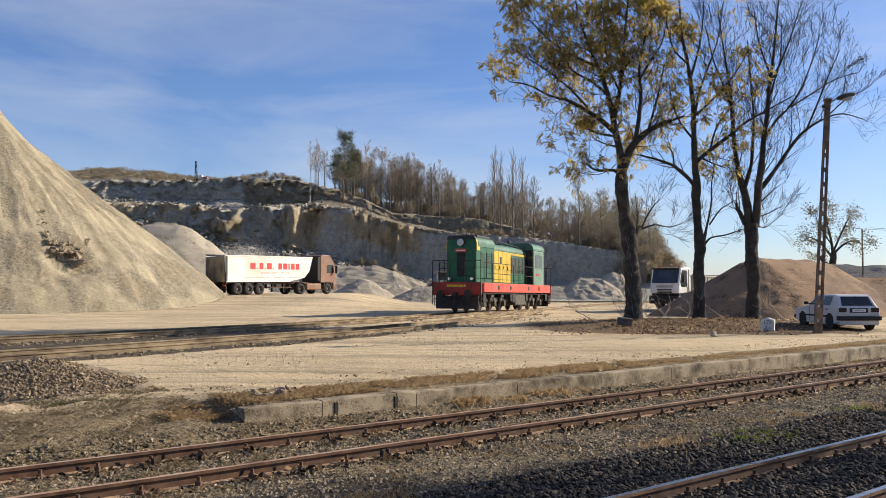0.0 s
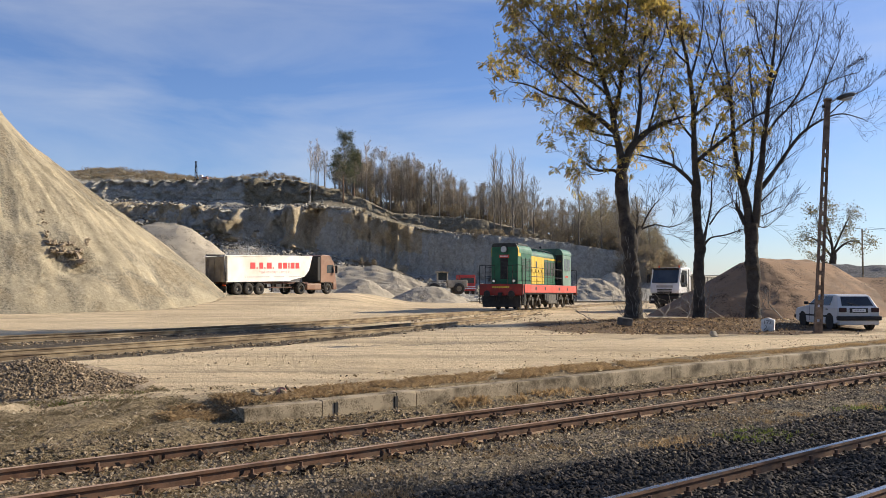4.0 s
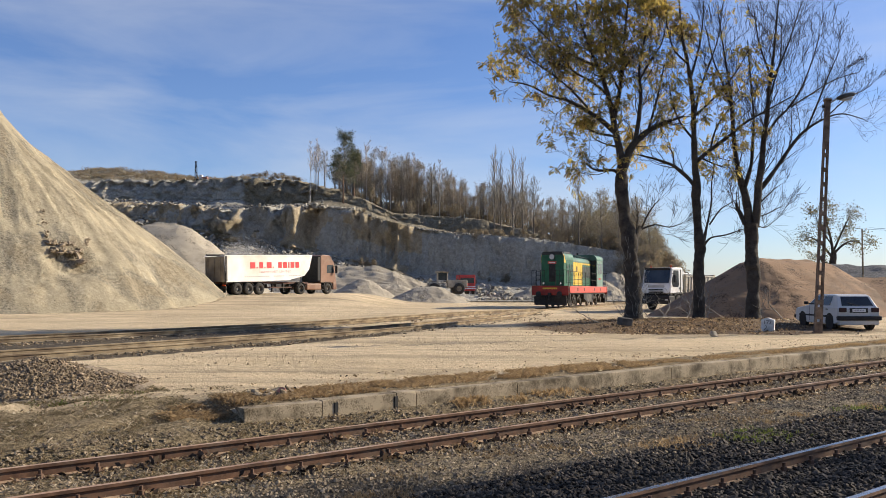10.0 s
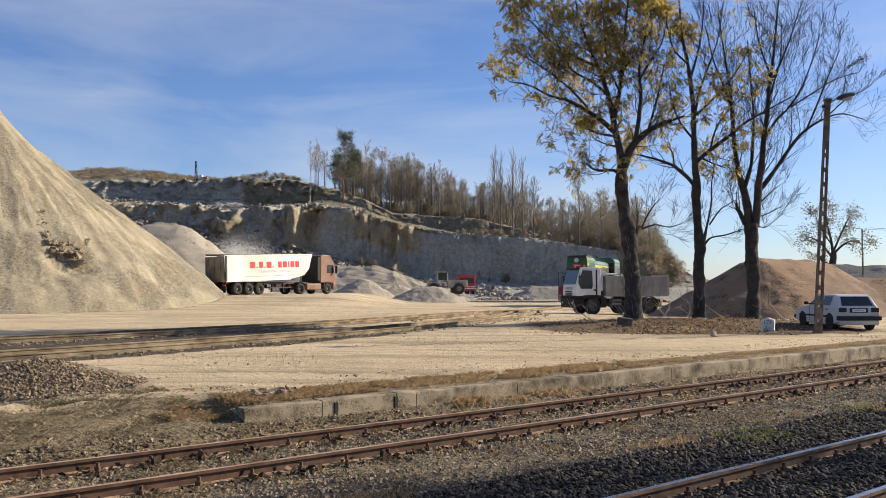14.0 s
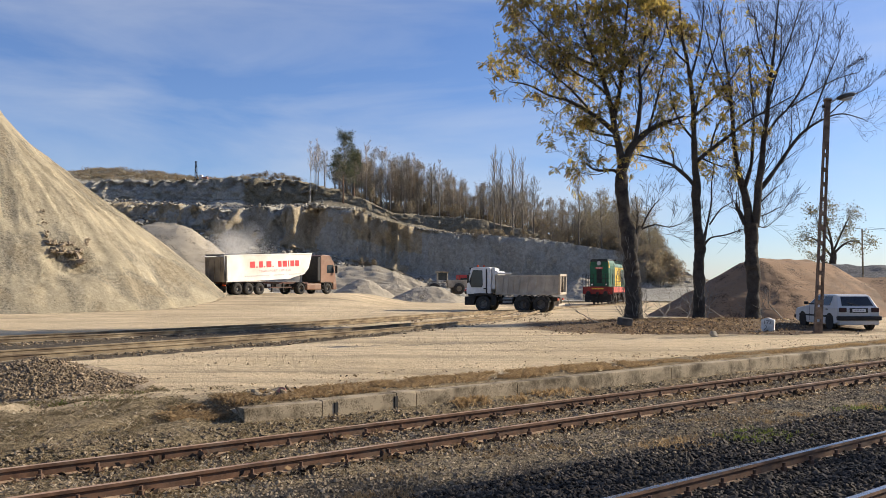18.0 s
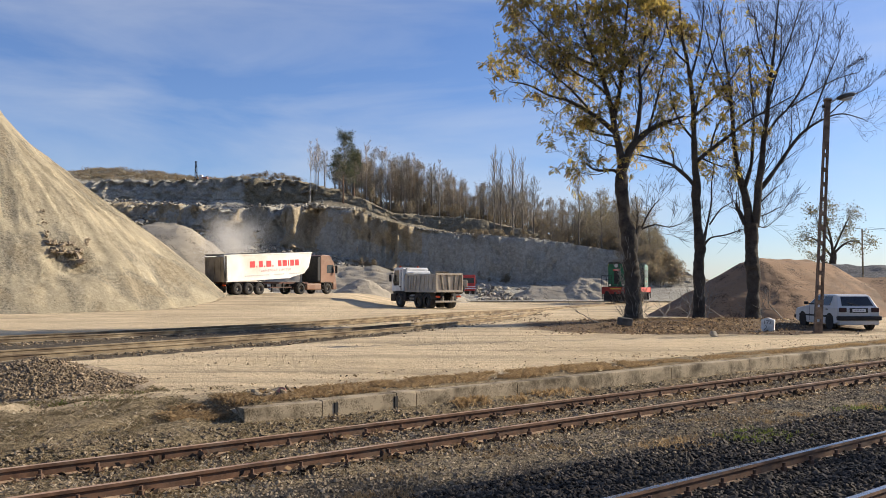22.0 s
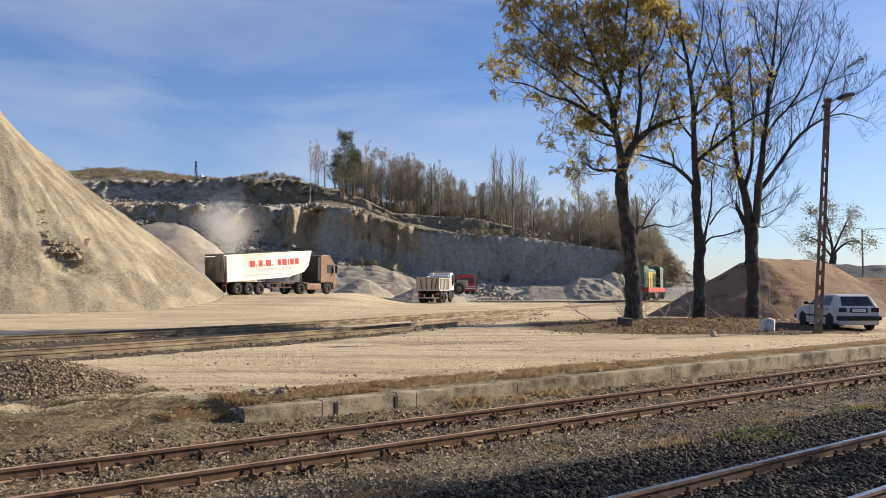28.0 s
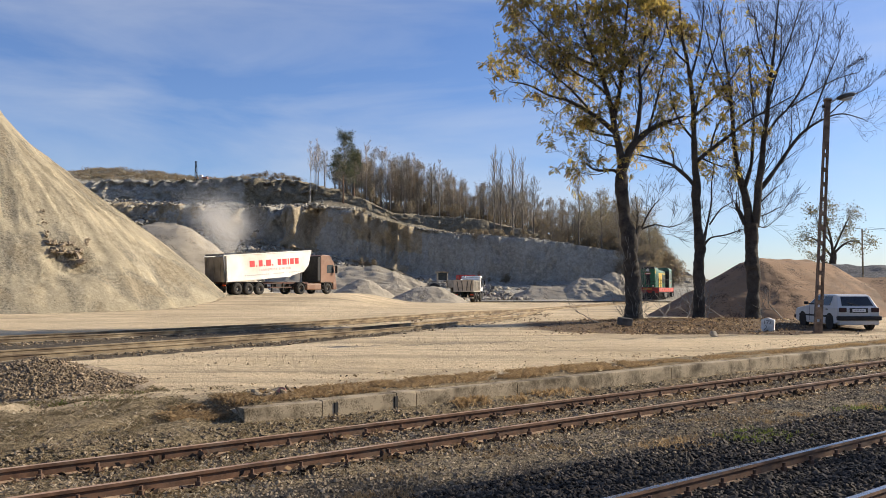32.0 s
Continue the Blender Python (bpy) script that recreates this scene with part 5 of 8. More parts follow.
# ---------------------------------------------------------------- articulated lorry
def build_lorry():
    t = thing("articulated_lorry", pose(-19.89, 73.98, 0.80, 0, 0, -34.4), "brown tractor with a white tipping trailer raising its body", "lorry")
    # trailer chassis
    part("trailer_chassis", boxes((-0.62, -0.42, 0.4, 11.2, 0.98, 1.16), (0.42, 0.62, 0.4, 11.2, 0.98, 1.16), (-0.5, 0.5, 4.4, 4.6, 0.95, 1.1), (-0.5, 0.5, 7.6, 7.8, 0.95, 1.1), bevel=0.01), "lorry_rust", t, "dirty red trailer chassis beams, darkened for shade")
    part("underrun_bar", boxes((-1.2, 1.2, 0.15, 0.28, 0.5, 0.68), bevel=0.02), "black", t)
    for sx in (-1, 1):
        part("side_guard", boxes((sx * 1.16 - 0.03, sx * 1.16 + 0.03, 5.4, 8.2, 0.60, 0.70), bevel=0.01), "lorry_rust", t)
        lg = bmesh.new()
        box(lg, sx * 0.75 - 0.06, sx * 0.75 + 0.06, 7.45, 7.58, 0.25, 1.05, bevel=0.01)
        box(lg, sx * 0.75 - 0.14, sx * 0.75 + 0.14, 7.38, 7.65, 0.22, 0.27)
        part("landing_leg", lg, "black", t)
        part("tool_box", boxes((sx * 0.95 - 0.2, sx * 0.95 + 0.2, 6.2, 6.9, 0.55, 0.95), bevel=0.03), "black", t)
        part("tail_lamp", boxes((sx * 0.95 - 0.22, sx * 0.95 + 0.22, 0.12, 0.2, 0.76, 0.9), bevel=0.02), "beacon", t)
    part("ram", rods(((0, 10.6, 0.95), (0, 10.7, 2.0), 0.13, 0.1), sides=12), "truck_grey", t)
    tyre = wheel_mesh(0.53, 0.40, "rubber", rim=0.58, tread=0.05)
    rim = rim_mesh(0.31, 0.36, "rim_grey", 10)
    dual = wheel_mesh(0.52, 0.58, "rubber", rim=0.58, tread=0.05)
    for sx in (-1, 1):
        for y in (1.54, 2.85, 4.16):
            add_wheel(t, sx * 1.03, y, 0.53, tyre, rim)
            mg = bmesh.new()
            o = [(y + 0.63 * math.cos(a), 0.53 + 0.62 * math.sin(a)) for a in np.linspace(0.35, math.pi - 0.35, 9)]
            i = [(y + 0.60 * math.cos(a), 0.53 + 0.59 * math.sin(a)) for a in np.linspace(math.pi - 0.35, 0.35, 9)]
            prism(mg, o + i, "x", min(sx * 0.82, sx * 1.24), max(sx * 0.82, sx * 1.24))
            part("mudguard", mg, "black", t)
        add_wheel(t, sx * 0.94, 9.45, 0.52, dual, rim)
        add_wheel(t, sx * 1.05, 13.19, 0.52, tyre, rim)
    # tractor
    part("tractor_chassis", boxes((-0.5, -0.32, 8.5, 14.0, 0.72, 0.95), (0.32, 0.5, 8.5, 14.0, 0.72, 0.95), (-0.5, 0.5, 9.2, 9.9, 0.95, 1.08), bevel=0.01), "black", t)
    for sx in (-1, 1):
        part("fuel_tank", boxes((sx * 0.92 - 0.28, sx * 0.92 + 0.28, 10.25, 12.3, 0.40, 1.02), bevel=0.09), "lorry_tan", t, "dusty tan side skirt and tank")
        mg = bmesh.new()
        o = [(9.45 + 0.64 * math.cos(a), 0.52 + 0.64 * math.sin(a)) for a in np.linspace(0.2, math.pi - 0.2, 9)]
        i = [(9.45 + 0.60 * math.cos(a), 0.52 + 0.60 * math.sin(a)) for a in np.linspace(math.pi - 0.2, 0.2, 9)]
        prism(mg, o + i, "x", min(sx * 0.6, sx * 1.24), max(sx * 0.6, sx * 1.24))
        part("mudguard", mg, "black", t)
        part("cab_step", boxes((sx * 1.1 - 0.12, sx * 1.1 + 0.12, 12.35, 12.62, 0.4, 0.48), (sx * 1.1 - 0.12, sx * 1.1 + 0.12, 12.35, 12.62, 0.75, 0.82), (sx * 1.1 - 0.12, sx * 1.1 + 0.12, 12.35, 12.62, 1.08, 1.14), bevel=0.01), "black", t)
    cab = bmesh.new()
    prism(cab, [(12.15, 1.1), (12.15, 3.72), (12.6, 3.86), (13.5, 3.80), (14.15, 3.0), (14.40, 1.6), (14.43, 1.1)], "x", -1.22, 1.22)
    bmesh.ops.bevel(cab, geom=cab.edges[:], offset=0.06, segments=2, affect="EDGES", profile=0.5)
    c = part("cab", cab, "lorry_tan", t, "dusty brown sleeper cab")
    # the shade on the cab's rear wall is painted as a black panel
    part("cab_rear_panel", boxes((-1.18, 1.18, 12.06, 12.14, 1.15, 3.70), bevel=0.02), "black", c, "cab rear wall and air deflectors, shade painted in black")
    part("bumper", boxes((-1.24, 1.24, 13.95, 14.5, 0.42, 1.12), bevel=0.07), "lorry_tan", t)
    ws = bmesh.new()
    prism(ws, [(14.13, 3.02), (14.17, 3.02), (14.40, 1.9), (14.36, 1.9)], "x", -1.05, 1.05)
    part("windscreen", ws, "dark_glass", c)
    for sx in (-1, 1):
        sw = bmesh.new()
        prism(sw, [(13.05, 2.05), (13.05, 2.85), (13.9, 2.88), (14.15, 2.1)], "x", sx * 1.225 - 0.012, sx * 1.225 + 0.012)
        part("side_window", sw, "dark_glass", c, "dark cab door window")
        mr = bmesh.new()
        rod(mr, (sx * 1.2, 14.0, 2.75), (sx * 1.5, 14.15, 2.75), 0.025, sides=6)
        box(mr, sx * 1.48 - 0.12, sx * 1.48 + 0.12, 14.1, 14.22, 2.05, 2.8, bevel=0.04)
        part("mirror", mr, "black", c)
        part("wheel_arch", prism(bmesh.new(), [(12.55, 0.6), (12.6, 1.0), (12.85, 1.2), (13.5, 1.2), (13.78, 1.0), (13.85, 0.6), (13.76, 0.6), (13.68, 0.95), (13.45, 1.12), (12.9, 1.12), (12.7, 0.95), (12.64, 0.6)], "x", min(sx * 0.9, sx * 1.25), max(sx * 0.9, sx * 1.25)), "black", c)
        part("air_deflector", boxes((sx * 1.16 - 0.03, sx * 1.16 + 0.03, 11.75, 12.15, 1.3, 3.6), bevel=0.02), "black", c)
    # tipping body, origin on the rear hinge
    H = 2.22
    b = bmesh.new()
    o = [(-0.15, 0.0), (-0.3, H), (10.65, H), (10.2, 0.9), (9.55, 0.32), (7.7, 0.0)]
    prism(b, o, "x", -1.25, -1.19)
    prism(b, o, "x", 1.19, 1.25)
    prism(b, [(-0.15, 0.0), (7.7, 0.0), (7.7, 0.08), (-0.15, 0.08)], "x", -1.2, 1.2)
    prism(b, [(7.7, 0.0), (9.55, 0.32), (10.2, 0.9), (10.65, H), (10.57, H), (10.12, 0.94), (9.5, 0.40), (7.7, 0.08)], "x", -1.2, 1.2)
    body = part("tipper_body", b, "trailer_white", t, "white aluminium tipping body with red lettering bars")
    body.matrix_basis = pose(0, 0.3, 1.17)
    for sx in (-1, 1):
        part("top_rail", boxes((sx * 1.25 - 0.04, sx * 1.25 + 0.04, -0.3, 10.65, H - 0.02, H + 0.1), bevel=0.015), "trailer_white", body)
        part("bottom_rail", boxes((sx * 1.25 - 0.035, sx * 1.25 + 0.035, -0.15, 7.7, -0.06, 0.08), bevel=0.012), "trailer_white", body)
        part("corner_post", boxes((sx * 1.25 - 0.05, sx * 1.25 + 0.05, -0.2, -0.02, 0, H), bevel=0.012), "tipper_dark", body)
        x = sx * 1.252 if sx > 0 else -1.264
        big = bmesh.new()
        for a, bb in ((2.65, 3.25), (3.75, 4.2), (4.65, 5.25), (6.1, 6.55), (6.7, 7.25), (7.4, 7.55), (7.7, 8.2), (8.35, 8.85)):
            box(big, x, x + 0.012, a, bb, 1.10, 1.66)
        for a in (3.4, 4.35, 5.4):
            box(big, x, x + 0.012, a, a + 0.13, 1.10, 1.23)
        tagged(part("lettering_large", big, "letter_red", body, "red lettering as plain bars"), kind="stuff")
        word = text_mesh("lettering_medium", "TRANSPORT LIMITED", 0.30, pose(x + (0.004 if sx > 0 else 0.008), 5.75, 0.76, 90, 0, 90 * sx), "letter_pale", body)
        word.data.space_character = 1.5
        sm = bmesh.new()
        for a, bb in ((2.0, 5.0), (5.5, 6.9), (7.5, 9.1)):
            bars(sm, a, bb, 0.32, 0.41, max(4, int((bb - a) / 0.22)), 0.06, x, "x", 0.012)
        part("lettering_small", sm, "letter_grey", body, "small grey lettering as plain bars")
    tgate = bmesh.new()
    box(tgate, -1.2, 1.2, -0.34, -0.26, -0.02, H - 0.05, bevel=0.015)
    tgp = part("tailgate", tgate, "trailer_grime", body, "dirty grey-brown tailgate")
    for xx in (-0.8, 0.0, 0.8):
        part("tailgate_rib", boxes((xx - 0.05, xx + 0.05, -0.40, -0.34, 0.05, H - 0.1), bevel=0.01), "trailer_grime", tgp)
    part("sheet_roll", rods(((-1.22, -0.2, H + 0.1), (-1.22, 10.5, H + 0.1), 0.09), sides=8), "black", body, "rolled dark cover sheet")
    ld = bmesh.new()
    us, vs = np.linspace(0.0, 10.3, 50), np.linspace(-1.15, 1.15, 14)
    grid = {}
    for i, y in enumerate(us):
        for j, xx in enumerate(vs):
            z = H - 0.25 + 0.45 * math.exp(-((y - 1.5) / 1.6) ** 2) * (1 - (xx / 1.2) ** 2) + 0.42 * math.exp(-((y - 8.8) / 1.5) ** 2) * (1 - (xx / 1.2) ** 2) + 0.10 * noise.noise(Vector((y, xx, 0)) * 1.7)
            grid[i, j] = ld.verts.new((xx, y, z))
    for i in range(len(us) - 1):
        for j in range(len(vs) - 1):
            ld.faces.new((grid[i, j], grid[i + 1, j], grid[i + 1, j + 1], grid[i, j + 1]))
    part("stone_load", ld, "dark_gravel", body, "dark crushed stone heaped in the body", smooth=True)
    return t, body


lorry, lorry_body = build_lorry()


# ---------------------------------------------------------------- parked hatchback
def build_car():
    t = thing("hatchback_car", pose(16.35, 33.4, -0.115, 0, 0, 0.5), "white old five-door hatchback parked by the mound", "car")
    lower = bmesh.new()
    prism(lower, [(0.02, 0.30), (0.0, 0.86), (0.10, 0.93), (2.9, 0.93), (3.85, 0.80), (3.97, 0.62), (3.95, 0.30), (3.5, 0.22), (0.5, 0.22)], "x", -0.83, 0.83)
    bmesh.ops.bevel(lower, geom=lower.edges[:], offset=0.05, segments=3, affect="EDGES", profile=0.5)
    body = part("body", lower, "car_white", t, "white car body with dark trim", smooth=False)
    top = bmesh.new()
    prof = [(0.06, 0.90), (0.42, 1.36), (0.60, 1.41), (1.95, 1.41), (2.15, 1.37), (2.85, 0.90)]
    a = [(u, v) for u, v in prof]
    vs = []
    for u, v in a:
        w = 0.80 - 0.16 * (v - 0.9) / 0.51
        vs.append((top.verts.new((-w, u, v)), top.verts.new((w, u, v))))
    k = len(vs)
    for i in range(k):
        p, q = vs[i], vs[(i + 1) % k]
        top.faces.new((p[0], q[0], q[1], p[1]))
    top.faces.new([v[0] for v in vs])
    top.faces.new([v[1] for v in vs][::-1])
    bmesh.ops.recalc_face_normals(top, faces=top.faces[:])
    bmesh.ops.bevel(top, geom=top.edges[:], offset=0.04, segments=2, affect="EDGES", profile=0.5)
    cabin = part("cabin", top, "car_white", t, "white roof and pillars")

    def slab(name, pts, off, mat, parent, label=""):
        bm = bmesh.new()
        f = [bm.verts.new(p) for p in pts]
        face = bm.faces.new(f)
        bm.normal_update()
        n = face.normal * off
        r = bmesh.ops.extrude_face_region(bm, geom=[face])
        for v in r["geom"]:
            if isinstance(v, bmesh.types.BMVert):
                v.co += n
        bmesh.ops.recalc_face_normals(bm, faces=bm.faces[:])
        return part(name, bm, mat, parent, label)

    def on_side(sx, u, v):
        return (sx * (0.803 - 0.16 * (v - 0.9) / 0.51), u, v)
    slab("rear_window", [(-0.62, 0.108, 0.97), (0.62, 0.108, 0.97), (0.54, 0.385, 1.325), (-0.54, 0.385, 1.325)], 0.012, "dark_glass", cabin, "raked dark rear window")
    wp = bmesh.new()
    rod(wp, (0.0, 0.09, 0.98), (-0.35, 0.16, 1.08), 0.012, sides=5)
    part("wiper", wp, "black", cabin)
    slab("windscreen", [(-0.62, 2.80, 0.95), (0.62, 2.80, 0.95), (0.55, 2.19, 1.35), (-0.55, 2.19, 1.35)], 0.012, "dark_glass", cabin)
    for sx in (-1, 1):
        slab("side_window", [on_side(sx, 0.75, 0.98), on_side(sx, 1.40, 0.98), on_side(sx, 1.40, 1.33), on_side(sx, 0.72, 1.33)], 0.012 * sx, "dark_glass", cabin)
        slab("side_window", [on_side(sx, 1.48, 0.98), on_side(sx, 2.60, 0.98), on_side(sx, 2.10, 1.33), on_side(sx, 1.48, 1.33)], 0.012 * sx, "dark_glass", cabin)
        part("tail_lamp", boxes((sx * 0.64 - 0.15, sx * 0.64 + 0.15, -0.035, 0.03, 0.72, 0.90), bevel=0.015), "tail_red", body, "dark red tail lamp")
        part("side_trim", boxes((sx * 0.835 - 0.012, sx * 0.835 + 0.012, 0.4, 3.5, 0.50, 0.57), bevel=0.005), "black", body)
        m = bmesh.new()
        rod(m, (sx * 0.74, 2.55, 1.0), (sx * 0.92, 2.6, 1.03), 0.02, sides=6)
        box(m, sx * 0.93 - 0.08, sx * 0.93 + 0.08, 2.56, 2.66, 0.98, 1.10, bevel=0.02)
        part("mirror", m, "black", cabin)
        part("door_handle", boxes((sx * 0.84 - 0.015, sx * 0.84 + 0.015, 1.5, 1.66, 0.80, 0.84), (sx * 0.84 - 0.015, sx * 0.84 + 0.015, 0.85, 1.0, 0.80, 0.84), bevel=0.006), "black", body)
        part("door_seam", boxes((sx * 0.832 - 0.004, sx * 0.832 + 0.004, 1.43, 1.445, 0.32, 0.92), (sx * 0.832 - 0.004, sx * 0.832 + 0.004, 2.52, 2.535, 0.32, 0.92)), "black", body)
        part("headlight", boxes((sx * 0.55 - 0.12, sx * 0.55 + 0.12, 3.9, 3.99, 0.58, 0.76), bevel=0.02), "lens", body)
    part("rear_bumper", boxes((-0.86, 0.86, -0.13, 0.10, 0.40, 0.57), bevel=0.04), "black", t, "black plastic rear bumper")
    part("front_bumper", boxes((-0.86, 0.86, 3.85, 4.05, 0.36, 0.52), bevel=0.04), "black", t)
    part("valance", boxes((-0.78, 0.78, -0.03, 0.2, 0.22, 0.41), bevel=0.03), "car_white", body)
    pl = part("plate_recess", boxes((-0.36, 0.36, -0.022, 0.02, 0.70, 0.88), bevel=0.01), "black", body)
    part("plate", boxes((-0.26, 0.26, -0.03, -0.02, 0.735, 0.845)), "truck_white", pl, "grey plate with plain bars")
    part("plate_bars", bars(bmesh.new(), -0.22, 0.22, 0.77, 0.81, 7, 0.03, -0.03), "truck_grey", pl)
    tyre = wheel_mesh(0.29, 0.17, "rubber", rim=0.6, tread=0.025, sides=20)
    rim = rim_mesh(0.175, 0.15, "rim_grey", 4)
    for sx in (-1, 1):
        for y in (0.72, 3.19):
            add_wheel(t, sx * 0.74, y, 0.29, tyre, rim)
            part("wheel_well", rods(((sx * 0.80, y, 0.33), (sx * 0.838, y, 0.33), 0.345), sides=20), "black", body)
    return t


build_car()


# ---------------------------------------------------------------- trees
class Tubes:
    """Collects tapered tubes into one mesh."""
    def __init__(self):
        self.v, self.f, self.tips = [], [], []

    def tube(self, pts, radii, sides, knob=0.0, seed=0):
        base = len(self.v)
        n = len(pts)
        for i in range(n):
            a, b = pts[max(0, i - 1)], pts[min(n - 1, i + 1)]
            d = (b - a).normalized()
            u = d.cross(Vector((0.31, 0.95, 0.07))).normalized()
            w = d.cross(u)
            for k in range(sides):
                ang = 2 * math.pi * k / sides
                q = u * math.cos(ang) + w * math.sin(ang)
                r = radii[i]
                if knob:
                    r *= 1 + knob * noise.noise((pts[i] + q * r) * 1.7 + Vector((seed, 0, 0))) + 0.5 * knob * noise.noise((pts[i] + q * r) * 4.5)
                self.v.append(pts[i] + q * r)
        for i in range(n - 1):
            for k in range(sides):
                a, b = base + i * sides + k, base + i * sides + (k + 1) % sides
                self.f.append((a, b, b + sides, a + sides))

    def mesh(self, name, mat):
        return pydata(name, [tuple(p) for p in self.v], self.f, mat, True)


def smooth_path(pts, radii, n):
    """Catmull-Rom through control points."""
    out, rr = [], []
    m = len(pts)
    for i in range(m - 1):
        p0, p1, p2, p3 = pts[max(0, i - 1)], pts[i], pts[i + 1], pts[min(m - 1, i + 2)]
        for k in range(n):
            t = k / n
            out.append(0.5 * ((2 * p1) + (p2 - p0) * t + (2 * p0 - 5 * p1 + 4 * p2 - p3) * t * t + (3 * p1 - p0 - 3 * p2 + p3) * t ** 3))
            rr.append(radii[i] + (radii[i + 1] - radii[i]) * t)
    out.append(pts[-1])
    rr.append(radii[-1])
    return out, rr


def grow(tb, rng, p, d, length, r, level, top, up=0.12, wander=0.22, kids=(4, 6), rmin=0.007, ratio=(0.45, 0.7)):
    """One branch with its smaller branches."""
    n = 5 if level < top - 1 else 3
    pts, radii = [p.copy()], [r]
    q, dd = p.copy(), d.copy()
    for i in range(n):
        dd = (dd + Vector((rng.gauss(0, wander), rng.gauss(0, wander), rng.gauss(0, wander) + up))).normalized()
        q = q + dd * (length / n)
        pts.append(q)
        radii.append(max(rmin, r * (1 - 0.8 * (i + 1) / n)))
    tb.tube(pts, radii, 5 if r > 0.05 else (4 if r > 0.02 else 3))
    if level >= top:
        tb.tips.append((pts[-1], dd))
        tb.tips.append((pts[-2], dd))
        return
    for k in range(rng.randint(*kids)):
        t = rng.uniform(0.25, 1.0)
        i = min(n - 1, int(t * n))
        s = pts[i].lerp(pts[i + 1], t * n - i)
        axis = Vector((rng.gauss(0, 1), rng.gauss(0, 1), rng.gauss(0, 1))).normalized()
        nd = (Matrix.Rotation(rng.uniform(0.4, 1.0), 3, axis) @ dd).normalized()
        grow(tb, rng, s, nd, length * rng.uniform(*ratio), max(rmin, radii[i] * 0.6), level + 1, top, up, wander, kids, rmin, ratio)


def pinnate_leaves(name, tips, rng, per_tip, length, mats):
    """Feathered leaves hanging in tufts from the twig tips: leaflets in pairs along a stalk."""
    v, f, mi = [], [], []
    k = len(mats)
    for p, d in tips:
        tone = rng.randrange(k)
        for j in range(per_tip):
            a = (d * 0.5 + Vector((rng.gauss(0, 0.7), rng.gauss(0, 0.7), rng.gauss(-0.35, 0.5)))).normalized()
            ln = length * rng.uniform(0.6, 1.25)
            side = a.cross(Vector((rng.gauss(0, 1), rng.gauss(0, 1), rng.gauss(0, 1)))).normalized()
            start = p + Vector((rng.gauss(0, 0.06), rng.gauss(0, 0.06), rng.gauss(0, 0.06)))
            for q in range(4):
                c = start + a * ln * (0.3 + 0.23 * q) + Vector((0, 0, -0.10 * ln * q))
                for sg in (-1, 1):
                    o = (side * sg + a * 0.7).normalized()
                    w = o.cross(Vector((0.2, 0.3, 1.0))).normalized()
                    s = ln * rng.uniform(0.42, 0.62)
                    i = len(v)
                    v += [c, c + o * s * 0.5 + w * s * 0.25, c + o * s - Vector((0, 0, s * 0.25)), c + o * s * 0.5 - w * s * 0.25]
                    f.append((i, i + 1, i + 2, i + 3))
                    mi.append(tone if rng.random() < 0.75 else rng.randrange(k))
    me = pydata(name, [tuple(q) for q in v], f, mats, False)
    me.polygons.foreach_set("material_index", mi)
    return me


def leaf_mesh(name, tips, rng, per_tip, size, spread, mats, droop=0.4):
    """Small leaves scattered round the twig tips."""
    v, f = [], []
    for p, d in tips:
        for k in range(per_tip if isinstance(per_tip, int) else (1 if rng.random() < per_tip else 0)):
            c = p + Vector((rng.gauss(0, spread), rng.gauss(0, spread), rng.gauss(0, spread * 0.8) - spread * 0.3))
            a = Vector((rng.gauss(0, 1), rng.gauss(0, 1), rng.gauss(-droop, 0.6))).normalized()
            b = a.cross(Vector((rng.gauss(0, 1), rng.gauss(0, 1), rng.gauss(0, 1)))).normalized()
            s = size * rng.uniform(0.6, 1.3)
            i = len(v)
            v += [c - a * s * 0.5, c + b * s * 0.28, c + a * s * 0.55, c - b * s * 0.28]
            f.append((i, i + 1, i + 2, i + 3))
    if not f:
        return None
    me = pydata(name, [tuple(q) for q in v], f, mats, False)
    me.polygons.foreach_set("material_index", [rng.randrange(len(me.materials)) for _ in f])
    return me


